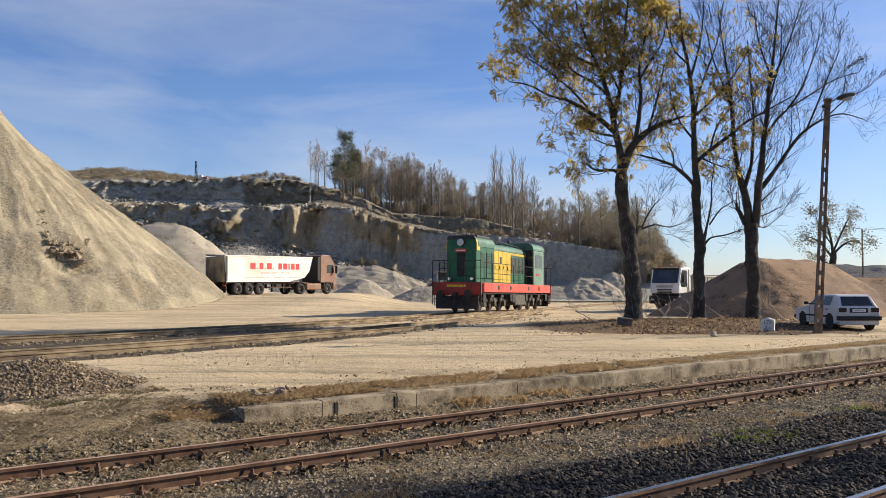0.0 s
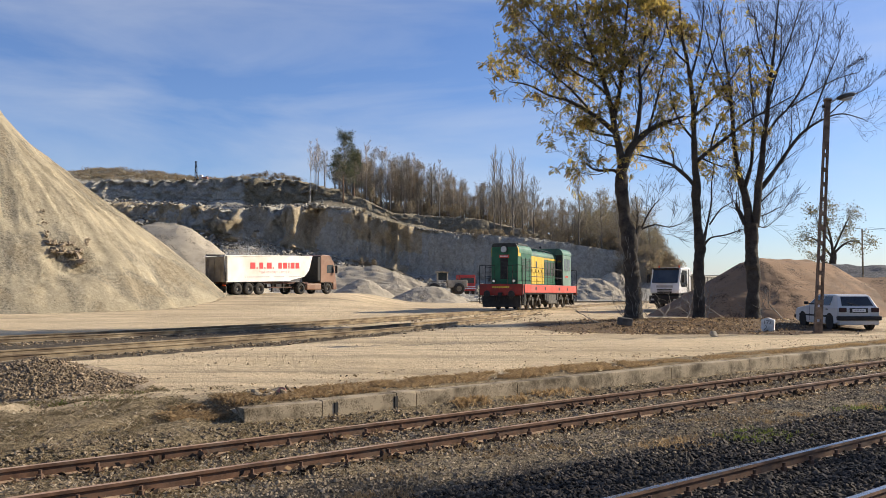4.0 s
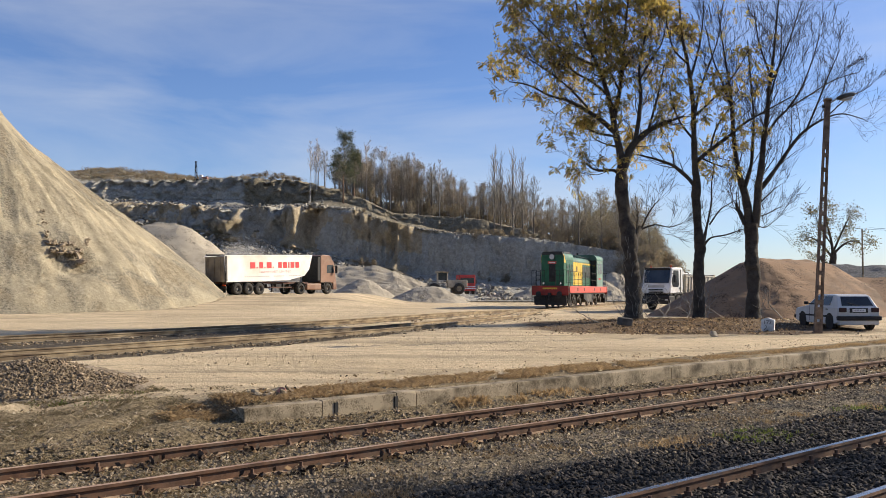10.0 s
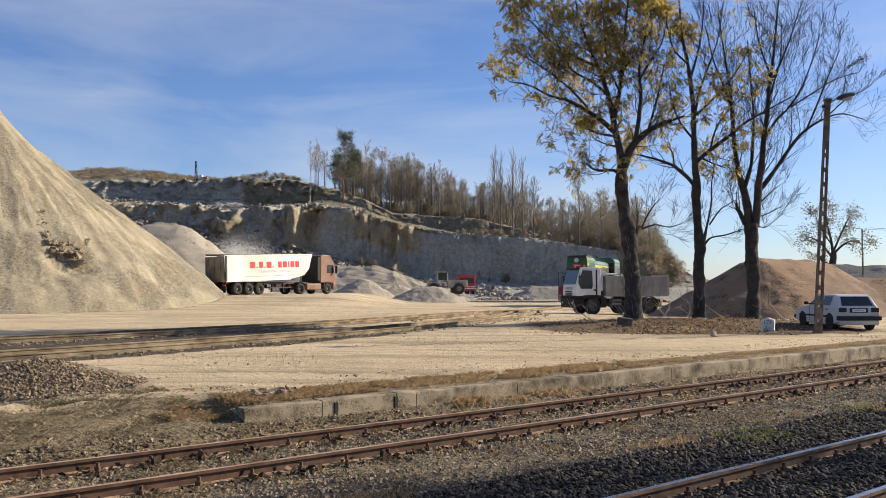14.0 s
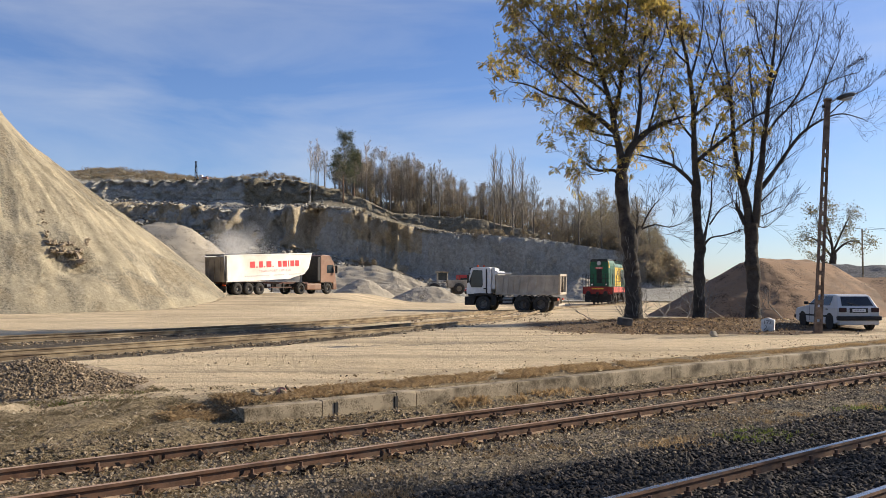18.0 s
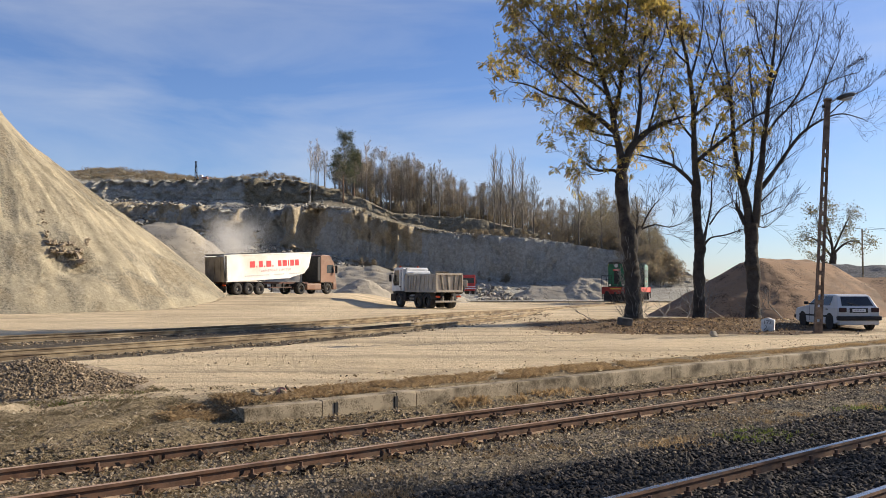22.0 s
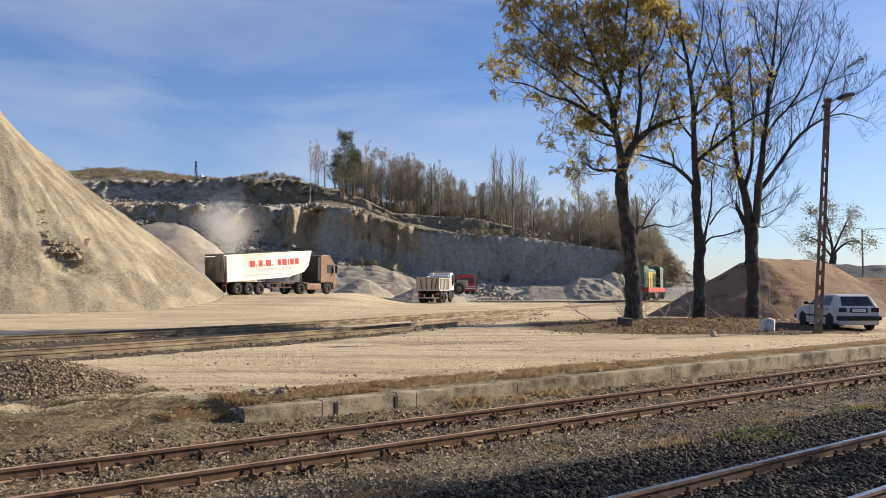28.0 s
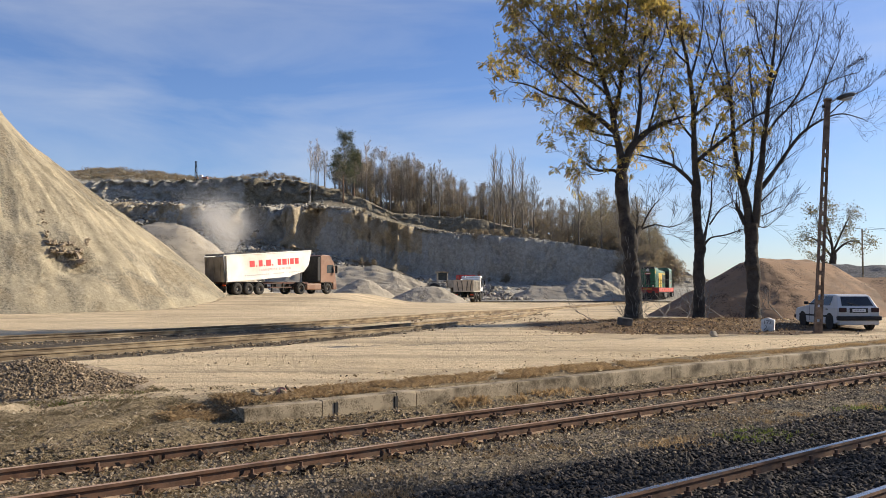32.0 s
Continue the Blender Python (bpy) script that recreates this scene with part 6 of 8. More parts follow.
def roadside_tree(name, px, d, trunk, limbs, seed, label, leafy=None, top=3, kids=(4, 6), reach=2.4, up=0.09, density=3.2, rmin=0.009, spread=(0.5, 1.2), pinnate=0.0):
    """A tree from its trunk and main limbs (x, z, radius), with twigs grown on them."""
    rng = random.Random(seed)
    x = (px - 784) / 1500 * d
    t = thing(name, pose(x, d, float(ground_z(x, d)) - 0.05), label, "tree", "roadside trees")
    tb = Tubes()
    pts, rad = smooth_path([Vector((a, 0, z)) for a, z, r in trunk], [r for a, z, r in trunk], 10)
    tb.tube(pts, rad, 18, 0.30, seed)
    part("trunk", tb.mesh("trunk", "bark"), None, t, "rough dark knobbly trunk")
    leaves_tips = []
    for k, limb in enumerate(limbs):
        lb = Tubes()
        side = rng.uniform(-1, 1)
        n = len(limb)
        ctrl = [Vector((a, side * 1.4 * i / n * rng.uniform(0.6, 1.2), z)) for i, (a, z, r) in enumerate(limb)]
        pts, rad = smooth_path(ctrl, [r for a, z, r in limb], 6)
        lb.tube(pts, rad, 8 if rad[0] > 0.1 else 5, 0.2, seed + k)
        m = len(pts)
        count = int(sum((pts[i + 1] - pts[i]).length for i in range(m - 1)) * density) + 2
        for j in range(count):
            i = min(m - 2, int(m * (0.22 + 0.78 * (j + rng.random()) / count)))
            dd = (pts[i + 1] - pts[i]).normalized()
            axis = Vector((rng.gauss(0, 1), rng.gauss(0, 1), rng.gauss(0, 1))).normalized()
            nd = (Matrix.Rotation(rng.uniform(*spread), 3, axis) @ dd).normalized()
            ln = reach * rng.uniform(0.5, 1.1) * min(1.0, 0.35 + 10 * rad[0])
            grow(lb, rng, pts[i], nd, ln, min(0.026, max(0.010, rad[i] * 0.3)), 1, top, up, 0.15, kids, rmin, (0.5, 0.78))
        part("limb", lb.mesh("limb", "bark"), None, t)
        leaves_tips += lb.tips
    if leafy:
        per, size, around, mats, keep = leafy
        tips = [q for q in leaves_tips if rng.random() < keep(q[0])]
        me = pinnate_leaves("leaves", tips, rng, per, pinnate, mats) if pinnate else leaf_mesh("leaves", tips, rng, per, size, around, mats)
        if me:
            tagged(part("leaves", me, None, t, "yellowing thin autumn leaves"), kind="stuff")
    return t


def tufted(p, seed, scale=0.55):
    """Foliage gathers in clumps with gaps of sky between."""
    return noise.noise(Vector((p.x * scale, p.y * scale, p.z * scale)) + Vector((seed, 0, 0))) + 0.5 * noise.noise(Vector((p.x, p.y, p.z)) * scale * 2.3 + Vector((0, seed, 0)))


def build_roadside_trees():
    ochre = ["leaf_olive", "leaf_gold", "leaf_olive", "leaf_tan"]

    def first(p):
        if p.z < 6.3 or (p.z < 8.4 and p.x > -0.7):
            return 0.0
        return 0.85 if tufted(p, 3.0) > (-0.09 if p.x < 1.6 else -0.02) else 0.10

    def second(p):
        if p.z < 7.0 or p.x > 3.6 or (p.x > 1.7 and p.z < 8.3):
            return 0.0
        dense = p.z < 9.5 or (0.9 < p.x < 3.3 and 10.0 < p.z < 13.2) or (p.x < 0.2 and p.z > 13.5)
        return 0.85 if tufted(p, 8.0) > (0.0 if dense else 0.34) else 0.02
    roadside_tree("ash_tree", 1118, 40.5,
                  [(0.03, 0.06, 0.459), (0.05, 0.77, 0.378), (0.05, 1.85, 0.392), (-0.03, 2.66, 0.364), (-0.08, 3.47, 0.351), (-0.16, 4.22, 0.364), (-0.3, 4.95, 0.297), (-0.38, 5.76, 0.284), (-0.46, 6.44, 0.31), (-0.41, 7.11, 0.257), (-0.35, 7.52, 0.257)],
                  [[(-0.38, 7.3, 0.203), (-0.59, 8.46, 0.17), (-0.76, 9.27, 0.151), (-0.97, 10.49, 0.124), (-1.35, 11.7, 0.097), (-1.89, 13.05, 0.07), (-2.38, 14.4, 0.043), (-2.7, 15.89, 0.022)],
                   [(-0.35, 7.35, 0.216), (-0.03, 8.19, 0.189), (0.38, 8.73, 0.162), (1, 9.22, 0.124), (1.81, 9.6, 0.086), (2.62, 9.87, 0.041)],
                   [(-0.49, 6.92, 0.097), (-0.86, 7.19, 0.081), (-1.43, 7.17, 0.065), (-1.97, 7.22, 0.049), (-2.38, 7.46, 0.027)],
                   [(-0.7, 9, 0.135), (-1.3, 9.62, 0.119), (-2.05, 10.22, 0.097), (-2.92, 10.7, 0.076), (-3.73, 11.03, 0.054), (-4.81, 11.57, 0.038), (-5.75, 11.78, 0.022)],
                   [(-0.81, 9.54, 0.119), (-0.54, 10.89, 0.097), (-0.32, 12.38, 0.081), (-0.22, 13.86, 0.059), (0, 15.89, 0.032)],
                   [(0.19, 8.52, 0.124), (0.41, 9.54, 0.103), (0.59, 10.89, 0.086), (0.54, 12.24, 0.065), (0.86, 13.73, 0.043), (1.27, 15.35, 0.024)],
                   [(0.46, 11.57, 0.065), (1, 12.51, 0.051), (1.62, 13.46, 0.035), (1.94, 14.54, 0.022)],
                   [(-1.57, 12.24, 0.07), (-2.65, 12.65, 0.054), (-3.86, 13.32, 0.041), (-4.94, 14.27, 0.022)],
                   [(-2.05, 10.27, 0.065), (-3.05, 11.43, 0.051), (-4.27, 12.38, 0.038), (-5.48, 13.19, 0.022)],
                   [(-1.08, 10.89, 0.07), (-1.84, 11.57, 0.054), (-2.92, 12.38, 0.041), (-3.86, 14.54, 0.024)],
                   [(-0.7, 8.87, 0.07), (-1.43, 9.08, 0.054), (-2.11, 9.35, 0.041), (-2.59, 9.62, 0.022)],
                   [(0.86, 9.14, 0.07), (1.13, 10.08, 0.054), (1.46, 11.3, 0.041), (1.67, 12.38, 0.022)],
                   [(-0.49, 11.03, 0.059), (-1.03, 12.38, 0.049), (-1.16, 14, 0.035), (-1.3, 15.62, 0.022)],
                   [(-0.59, 8.38, 0.059), (-1.03, 8.46, 0.043), (-1.51, 8.65, 0.03), (-1.84, 8.87, 0.019)],
                   [(0.11, 3.87, 0.175), (0.32, 4.22, 0.162), (0.51, 4.49, 0.148)],
                   [(0.51, 4.41, 0.054), (1.13, 4.6, 0.038), (1.81, 4.49, 0.027), (2.35, 4.65, 0.016)],
                   [(0.49, 4.44, 0.049), (0.86, 5.22, 0.035), (1.35, 5.84, 0.022)]],
                  11, "tall ash with yellowing leaves and a dark trunk beside the yard",
                  (2, 0.15, 0.16, ochre, first), kids=(3, 4), reach=1.75, density=3.2, rmin=0.007, pinnate=0.25)
    roadside_tree("ash_tree", 1235, 41.0,
                  [(0.03, -0.01, 0.355), (0.03, 0.75, 0.268), (0.03, 1.85, 0.257), (0.08, 3.08, 0.257), (0.14, 3.57, 0.268), (0, 4.58, 0.208), (-0.05, 5.95, 0.202), (-0.03, 6.71, 0.208), (-0.08, 7.31, 0.164), (-0.11, 8.68, 0.137), (-0.11, 10.05, 0.115), (-0.22, 11.41, 0.098), (-0.38, 12.64, 0.082), (-0.63, 13.87, 0.066), (-0.74, 15.51, 0.044), (-0.79, 17.15, 0.025)],
                  [[(-0.14, 6.6, 0.115), (-0.49, 7.07, 0.098), (-1.09, 7.56, 0.082), (-1.78, 7.89, 0.063), (-2.38, 8.08, 0.041), (-2.73, 8.22, 0.022)],
                   [(-0.05, 7.67, 0.109), (0.63, 8.24, 0.093), (1.45, 8.87, 0.077), (2.32, 9.58, 0.06), (3.2, 10.08, 0.044), (4.51, 10.81, 0.022)],
                   [(-0.11, 9.64, 0.071), (0.22, 11.14, 0.06), (0.74, 12.51, 0.046), (1.23, 13.87, 0.033), (1.56, 15.79, 0.019)],
                   [(-0.27, 11.69, 0.066), (0.14, 13.05, 0.055), (0.41, 14.42, 0.041), (0.55, 16.33, 0.022)],
                   [(-0.36, 12.51, 0.055), (-1.09, 13.19, 0.044), (-1.5, 14.28, 0.033), (-1.72, 15.51, 0.019)],
                   [(-0.14, 8.82, 0.066), (-0.74, 9.64, 0.052), (-1.09, 10.59, 0.038), (-1.23, 11.69, 0.019)],
                   [(-0.08, 9.91, 0.06), (0.9, 10.87, 0.049), (1.78, 11.96, 0.036), (2.27, 12.92, 0.019)],
                   [(0.68, 8.27, 0.055), (1.01, 9.36, 0.044), (1.78, 10.46, 0.033), (2.38, 11.14, 0.019)],
                   [(0.25, 3.49, 0.093), (0.52, 4.44, 0.066), (0.79, 5.67, 0.049), (0.96, 6.77, 0.036), (1.12, 7.64, 0.019)],
                   [(0.33, 3.65, 0.066), (0.74, 4.01, 0.052), (1.56, 4.17, 0.038), (2.32, 4.42, 0.027), (3.09, 4.61, 0.016)],
                   [(0.6, 4.64, 0.046), (1.23, 5.4, 0.036), (2, 5.84, 0.025), (2.6, 6.22, 0.016)],
                   [(-1.09, 7.56, 0.046), (-1.18, 8.13, 0.036), (-1.45, 8.46, 0.022)],
                   [(0.14, 7.92, 0.049), (0.74, 7.59, 0.038), (1.28, 7.31, 0.022)]],
                  23, "slender ash with few yellow leaves beside the yard",
                  (2, 0.14, 0.14, ["leaf_gold", "leaf_olive", "leaf_gold", "leaf_tan"], second), kids=(3, 4), reach=1.6, density=2.5, rmin=0.006, pinnate=0.24)
    roadside_tree("ash_tree", 1330, 41.5,
                  [(0.03, -0.11, 0.498), (0.03, 0.47, 0.346), (0.06, 1.3, 0.29), (0.08, 2.13, 0.304), (0.06, 2.68, 0.36), (0.03, 3.18, 0.29), (0.03, 3.92, 0.29), (0, 4.48, 0.332), (0, 4.75, 0.346)],
                  [[(-0.14, 4.56, 0.21), (-0.14, 5.58, 0.194), (-0.28, 6.41, 0.177), (-0.5, 7.33, 0.133), (-0.69, 8.77, 0.105), (-0.75, 10.15, 0.086), (-0.83, 11.53, 0.066), (-1.05, 13.19, 0.044), (-1.38, 15.41, 0.022)],
                   [(0.17, 4.56, 0.221), (0.28, 5.58, 0.194), (0.36, 6.55, 0.177), (0.47, 7.52, 0.155), (0.61, 8.77, 0.133), (0.75, 10.01, 0.111), (0.89, 11.39, 0.089), (1.05, 12.78, 0.066), (1.22, 14.3, 0.044), (1.38, 16.24, 0.022)],
                   [(0.42, 6.33, 0.122), (0.89, 6.88, 0.111), (1.49, 7.66, 0.097), (2.13, 8.54, 0.083), (2.82, 9.32, 0.069), (3.82, 9.96, 0.05), (4.84, 10.29, 0.033), (5.95, 10.04, 0.019)],
                   [(2.77, 9.26, 0.055), (3.32, 10.56, 0.047), (3.87, 11.95, 0.036), (4.48, 13.33, 0.019)],
                   [(-0.28, 6.55, 0.111), (0.11, 7.58, 0.091), (0.3, 8.9, 0.075), (0.42, 10.15, 0.058), (0.28, 11.81, 0.042), (0.22, 14.02, 0.022)],
                   [(0.64, 8.71, 0.083), (1.33, 9.79, 0.069), (2.05, 10.51, 0.055), (2.77, 11.53, 0.044), (3.38, 12.92, 0.033), (3.76, 14.3, 0.019)],
                   [(0.86, 11.26, 0.066), (1.55, 12.58, 0.053), (2.16, 14.02, 0.039), (2.71, 15.54, 0.019)],
                   [(-0.75, 10.15, 0.061), (-1.22, 11.53, 0.05), (-1.72, 12.92, 0.036), (-2.08, 14.58, 0.019)],
                   [(0.75, 10.15, 0.066), (1.27, 11.53, 0.053), (1.72, 13.05, 0.039), (1.94, 14.85, 0.019)],
                   [(2.05, 10.51, 0.05), (3.04, 11.12, 0.039), (4.15, 11.81, 0.028), (5.26, 12.22, 0.017)],
                   [(3.76, 9.96, 0.039), (4.7, 10.84, 0.03), (5.53, 11.26, 0.017)],
                   [(1, 12.36, 0.05), (0.61, 13.75, 0.039), (0.42, 15.41, 0.019)],
                   [(-0.3, 4.7, 0.116), (-0.42, 5.17, 0.1), (-0.5, 5.56, 0.089), (-0.58, 5.78, 0.083)],
                   [(0.42, 5.72, 0.044), (0.89, 6.14, 0.033), (1.38, 6.55, 0.019)],
                   [(0.28, 5.03, 0.039), (0.83, 5.22, 0.028), (1.52, 5.58, 0.017)],
                   [(0.22, 4.67, 0.039), (0.77, 4.56, 0.028), (1.33, 4.84, 0.017)]],
                  37, "bare dark ash with upswept twigs beside the lamp", None, top=3, kids=(3, 4), reach=1.9, up=0.13, density=2.5, rmin=0.0065, spread=(0.35, 0.9))

    t = roadside_tree("lone_tree", 1471, 85.0,
                      [(0, -0.2, 0.48), (-0.15, 2.2, 0.40), (-0.1, 3.4, 0.42), (0.2, 4.6, 0.30), (0.3, 5.6, 0.24)],
                      [[(0.25, 5.2, 0.17), (0.0, 7.0, 0.12), (-0.3, 8.6, 0.07), (-0.2, 10.2, 0.03)],
                       [(0.2, 4.8, 0.14), (-1.0, 6.2, 0.09), (-2.2, 6.9, 0.05), (-2.9, 6.6, 0.02)],
                       [(0.3, 5.3, 0.15), (1.4, 6.2, 0.10), (2.6, 6.6, 0.06), (3.7, 6.2, 0.02)],
                       [(0.3, 5.6, 0.12), (1.2, 7.6, 0.08), (2.0, 9.3, 0.03)],
                       [(0.1, 6.2, 0.08), (-1.3, 8.0, 0.05), (-1.9, 9.3, 0.02)],
                       [(-0.1, 3.6, 0.12), (-0.7, 4.4, 0.08), (-1.5, 4.8, 0.03)]],
                      53, "lone half-bare tree behind the soil mounds",
                      (11, 0.16, 0.24, ["leaf_green", "leaf_far_olive", "leaf_far_olive"], lambda p: 0.8), top=2, kids=(3, 4), reach=1.15)
    t["group"] = "far trees"


def far_kinds():
    """Meshes of the woods on the hill, built once."""
    kinds = {}

    def kind(name, seed, h, r, bark, level, kids, up, reach, first, leaf=None, step=2.2, tilt=(0.5, 1.0)):
        rng = random.Random(seed)
        tk = Tubes()
        pts = [Vector((rng.gauss(0, 0.012 * h * i / 5), rng.gauss(0, 0.012 * h * i / 5), h * i / 5 - 0.4 * (i == 0))) for i in range(6)]
        rad = [r * (1 - 0.17 * i) for i in range(6)]
        tk.tube(pts, rad, 6)
        tw = Tubes()
        for k in range(int(h * step)):
            t = first + (1 - first) * rng.random()
            i = min(4, int(t * 5))
            p = pts[i].lerp(pts[i + 1], t * 5 - i)
            a = rng.uniform(0, 6.28)
            el = rng.uniform(*tilt)
            d = Vector((math.cos(a) * math.sin(el), math.sin(a) * math.sin(el), math.cos(el)))
            grow(tw, rng, p, d, reach * h * (1.15 - 0.75 * t) * rng.uniform(0.7, 1.1), r * 0.3, 1, level, up, 0.16, kids, 0.022)
        crown = tw.mesh("crown", "far_twig" if bark != "birch_bark" else "far_twig_pale")
        leaves = leaf_mesh("foliage", tw.tips, rng, *leaf) if leaf else None
        kinds[name] = (tk.mesh("trunk", bark), crown, leaves)
    kind("birch_tree", 1, 14, 0.14, "birch_bark", 2, (4, 6), 0.10, 0.19, 0.40, (1, 0.20, 0.35, ["leaf_brown", "leaf_rust"]), 2.2)
    kind("birch_tree_b", 2, 14, 0.13, "birch_bark", 2, (3, 4), 0.16, 0.15, 0.5, None, 2.6)
    kind("bare_tree", 3, 14, 0.20, "far_bark", 3, (3, 4), 0.14, 0.28, 0.3, None, 1.6)
    kind("poplar_tree", 4, 14, 0.14, "far_bark", 2, (3, 5), 0.25, 0.30, 0.12, None, 2.4, (0.15, 0.45))
    kind("brown_tree", 5, 14, 0.18, "far_bark", 2, (4, 5), 0.10, 0.22, 0.25, (2, 0.30, 0.5, ["leaf_brown", "leaf_rust", "leaf_brown"]), 2.8)
    kind("olive_tree", 6, 14, 0.22, "far_bark", 2, (4, 6), 0.08, 0.26, 0.15, (4, 0.28, 0.6, ["leaf_far_olive", "leaf_far_olive", "leaf_brown"]), 2.6)
    kind("pine_tree", 7, 14, 0.20, "pine_bark", 2, (5, 7), 0.06, 0.24, 0.34, (8, 0.28, 0.34, ["needle"]), 3.0, (0.9, 1.5))
    kind("bush", 8, 4, 0.06, "far_bark", 2, (4, 6), 0.12, 0.45, 0.05, (2, 0.30, 0.35, ["leaf_brown", "leaf_rust", "leaf_far_olive"]), 7.0, (0.3, 1.2))
    return kinds


FAR_LABEL = {"birch_tree": "pale birch with brown leaves on the hillside", "birch_tree_b": "thin bare pale-barked birch on the hillside", "bare_tree": "bare grey-brown tree on the hillside",
             "poplar_tree": "bare upright poplar with broom-like twigs", "brown_tree": "brown-leaved autumn tree in the hillside wood", "olive_tree": "olive-leaved autumn tree beside the yard",
             "pine_tree": "dark green pine on the quarry rim", "bush": "low brown bush on the hillside"}


def build_woods():
    kinds = far_kinds()
    protos = {}

    def plant(kind, x, y, z, h, rng):
        base_h = 4.0 if kind == "bush" else 14.0
        s = h / base_h
        m = pose(x, y, z, 0, 0, rng.uniform(0, 360))
        if kind not in protos:
            nm = "birch_tree" if kind == "birch_tree_b" else kind
            t = thing(nm, m, FAR_LABEL[kind], "bush" if kind == "bush" else "tree", "hillside wood")
            tr, cr, lv = kinds[kind]
            part("trunk", tr, None, t)
            part("crown", cr, None, t)
            if lv:
                tagged(part("foliage", lv, None, t), kind="stuff")
            protos[kind] = t
        else:
            t = copy_thing(protos[kind], m)
        t.scale = (s * rng.uniform(0.85, 1.1), s * rng.uniform(0.85, 1.1), s)
        return t
    rng = random.Random(77)
    tops = ((540, 255), (575, 250), (640, 258), (690, 266), (740, 280), (790, 300), (840, 322), (900, 318), (950, 340), (1000, 350), (1060, 340), (1130, 360), (1165, 400), (1190, 440))
    tc, ty = [a for a, b in tops], [b for a, b in tops]
    for k in range(240):
        c = 545 + 640 * rng.random()
        near_row = rng.random()
        d = (188 + 26 * near_row) if c < 960 else (150 + 45 * near_row)
        x = fan(c, d)
        z = hill_at(c, d)
        ytop = float(np.interp(c, tc, ty))
        h = ((504.5 - ytop) / 1500 * d + 1.68 - z) * rng.uniform(0.55, 0.98)
        h = max(4.0, min(h, 19))
        if c < 600:
            kd = rng.choice(("birch_tree_b", "birch_tree_b", "bare_tree"))
        elif c < 680:
            kd = rng.choice(("birch_tree", "brown_tree", "pine_tree", "brown_tree", "bare_tree", "birch_tree"))
        elif c < 850:
            kd = rng.choice(("birch_tree", "bare_tree", "brown_tree", "brown_tree", "bare_tree"))
        elif c < 1000:
            kd = rng.choice(("bare_tree", "brown_tree", "brown_tree", "bare_tree"))
        else:
            kd = rng.choice(("olive_tree", "bare_tree", "brown_tree", "olive_tree"))
        plant(kd, x, d, z - 0.3, h, rng)
    for c, d, kd, ytop in ((607, 172, "pine_tree", 236), (626, 176, "pine_tree", 268), (648, 192, "birch_tree", 252), (875, 168, "poplar_tree", 275), (886, 170, "poplar_tree", 285), (908, 167, "poplar_tree", 278),
                           (925, 169, "poplar_tree", 290), (945, 168, "bare_tree", 318), (1025, 150, "bare_tree", 322), (1065, 147, "olive_tree", 338), (1095, 146, "olive_tree", 345), (1130, 148, "olive_tree", 352),
                           (1150, 150, "olive_tree", 372), (1165, 150, "olive_tree", 400), (1178, 152, "bare_tree", 425), (683, 192, "birch_tree", 262), (730, 192, "birch_tree", 275), (778, 192, "birch_tree_b", 285), (548, 172, "birch_tree_b", 250), (560, 174, "birch_tree_b", 246)):
        z = hill_at(c, d)
        plant(kd, fan(c, d), d, z - 0.3, (504.5 - ytop) / 1500 * d + 1.68 - z, rng)
    # brown thicket between the taller trunks
    for k in range(210):
        c = 590 + 600 * rng.random()
        d = rng.uniform(188, 212) if c < 960 else rng.uniform(150, 185)
        z = hill_at(c, d)
        h = ((504.5 - float(np.interp(c, tc, ty))) / 1500 * d + 1.68 - z) * rng.uniform(0.35, 0.72)
        plant(rng.choice(("brown_tree", "brown_tree", "bare_tree", "birch_tree")) if c < 1000 else rng.choice(("olive_tree", "brown_tree", "bare_tree")), fan(c, d), d, z - 0.3, max(3.0, min(h, 12)), rng)
    # bushes down to the ground where the hill runs out behind the yard road
    for k in range(60):
        c, d = rng.uniform(1085, 1205), rng.uniform(139, 152)
        plant(rng.choice(("bush", "bush", "olive_tree")), fan(c, d), d, hill_at(c, d) - 0.3, rng.uniform(2.0, 4.2), rng)
    # low scrub on the brown slope behind the drill rig, and undergrowth in the wood
    tips = []
    for k in range(420):
        if k < 200:
            c, d, h, r = rng.uniform(135, 445), rng.uniform(178, 208), rng.uniform(0.25, 0.7), rng.uniform(0.6, 1.5)
        else:
            c, d, h, r = rng.uniform(600, 965), rng.uniform(194, 215), rng.uniform(1.2, 3.6), rng.uniform(0.8, 1.6)
        x, z = fan(c, d), hill_at(c, d)
        for q in range(60 if k < 200 else 110):
            u = rng.random()
            tips.append((Vector((x + rng.gauss(0, 0.5 * r), d + rng.gauss(0, 0.5 * r), z + h * u ** 1.4)), Vector((0, 0, 1))))
    me = leaf_mesh("hillside_scrub", tips, rng, 1, 0.30, 0.10, ["leaf_brown", "leaf_rust", "leaf_far_olive", "leaf_brown"], droop=-0.6)
    tagged(new("hillside_scrub", me), "brown leafy scrub and undergrowth on the hillside", "scrub", kind="stuff")
    for k in range(170):
        c = rng.uniform(600, 1190)
        d = rng.uniform(182, 208) if c < 960 else rng.uniform(146, 185)
        plant("bush", fan(c, d), d, hill_at(c, d) - 0.3, rng.uniform(1.2, 3.4) if c > 620 else rng.uniform(0.8, 1.8), rng)
    for k in range(26):
        c, d = rng.choice((rng.uniform(635, 705), rng.uniform(840, 900), rng.uniform(880, 990))), rng.uniform(139, 147)
        plant("bush", fan(c, d), d, hill_at(c, d) - 0.2, rng.uniform(0.8, 2.0), rng)
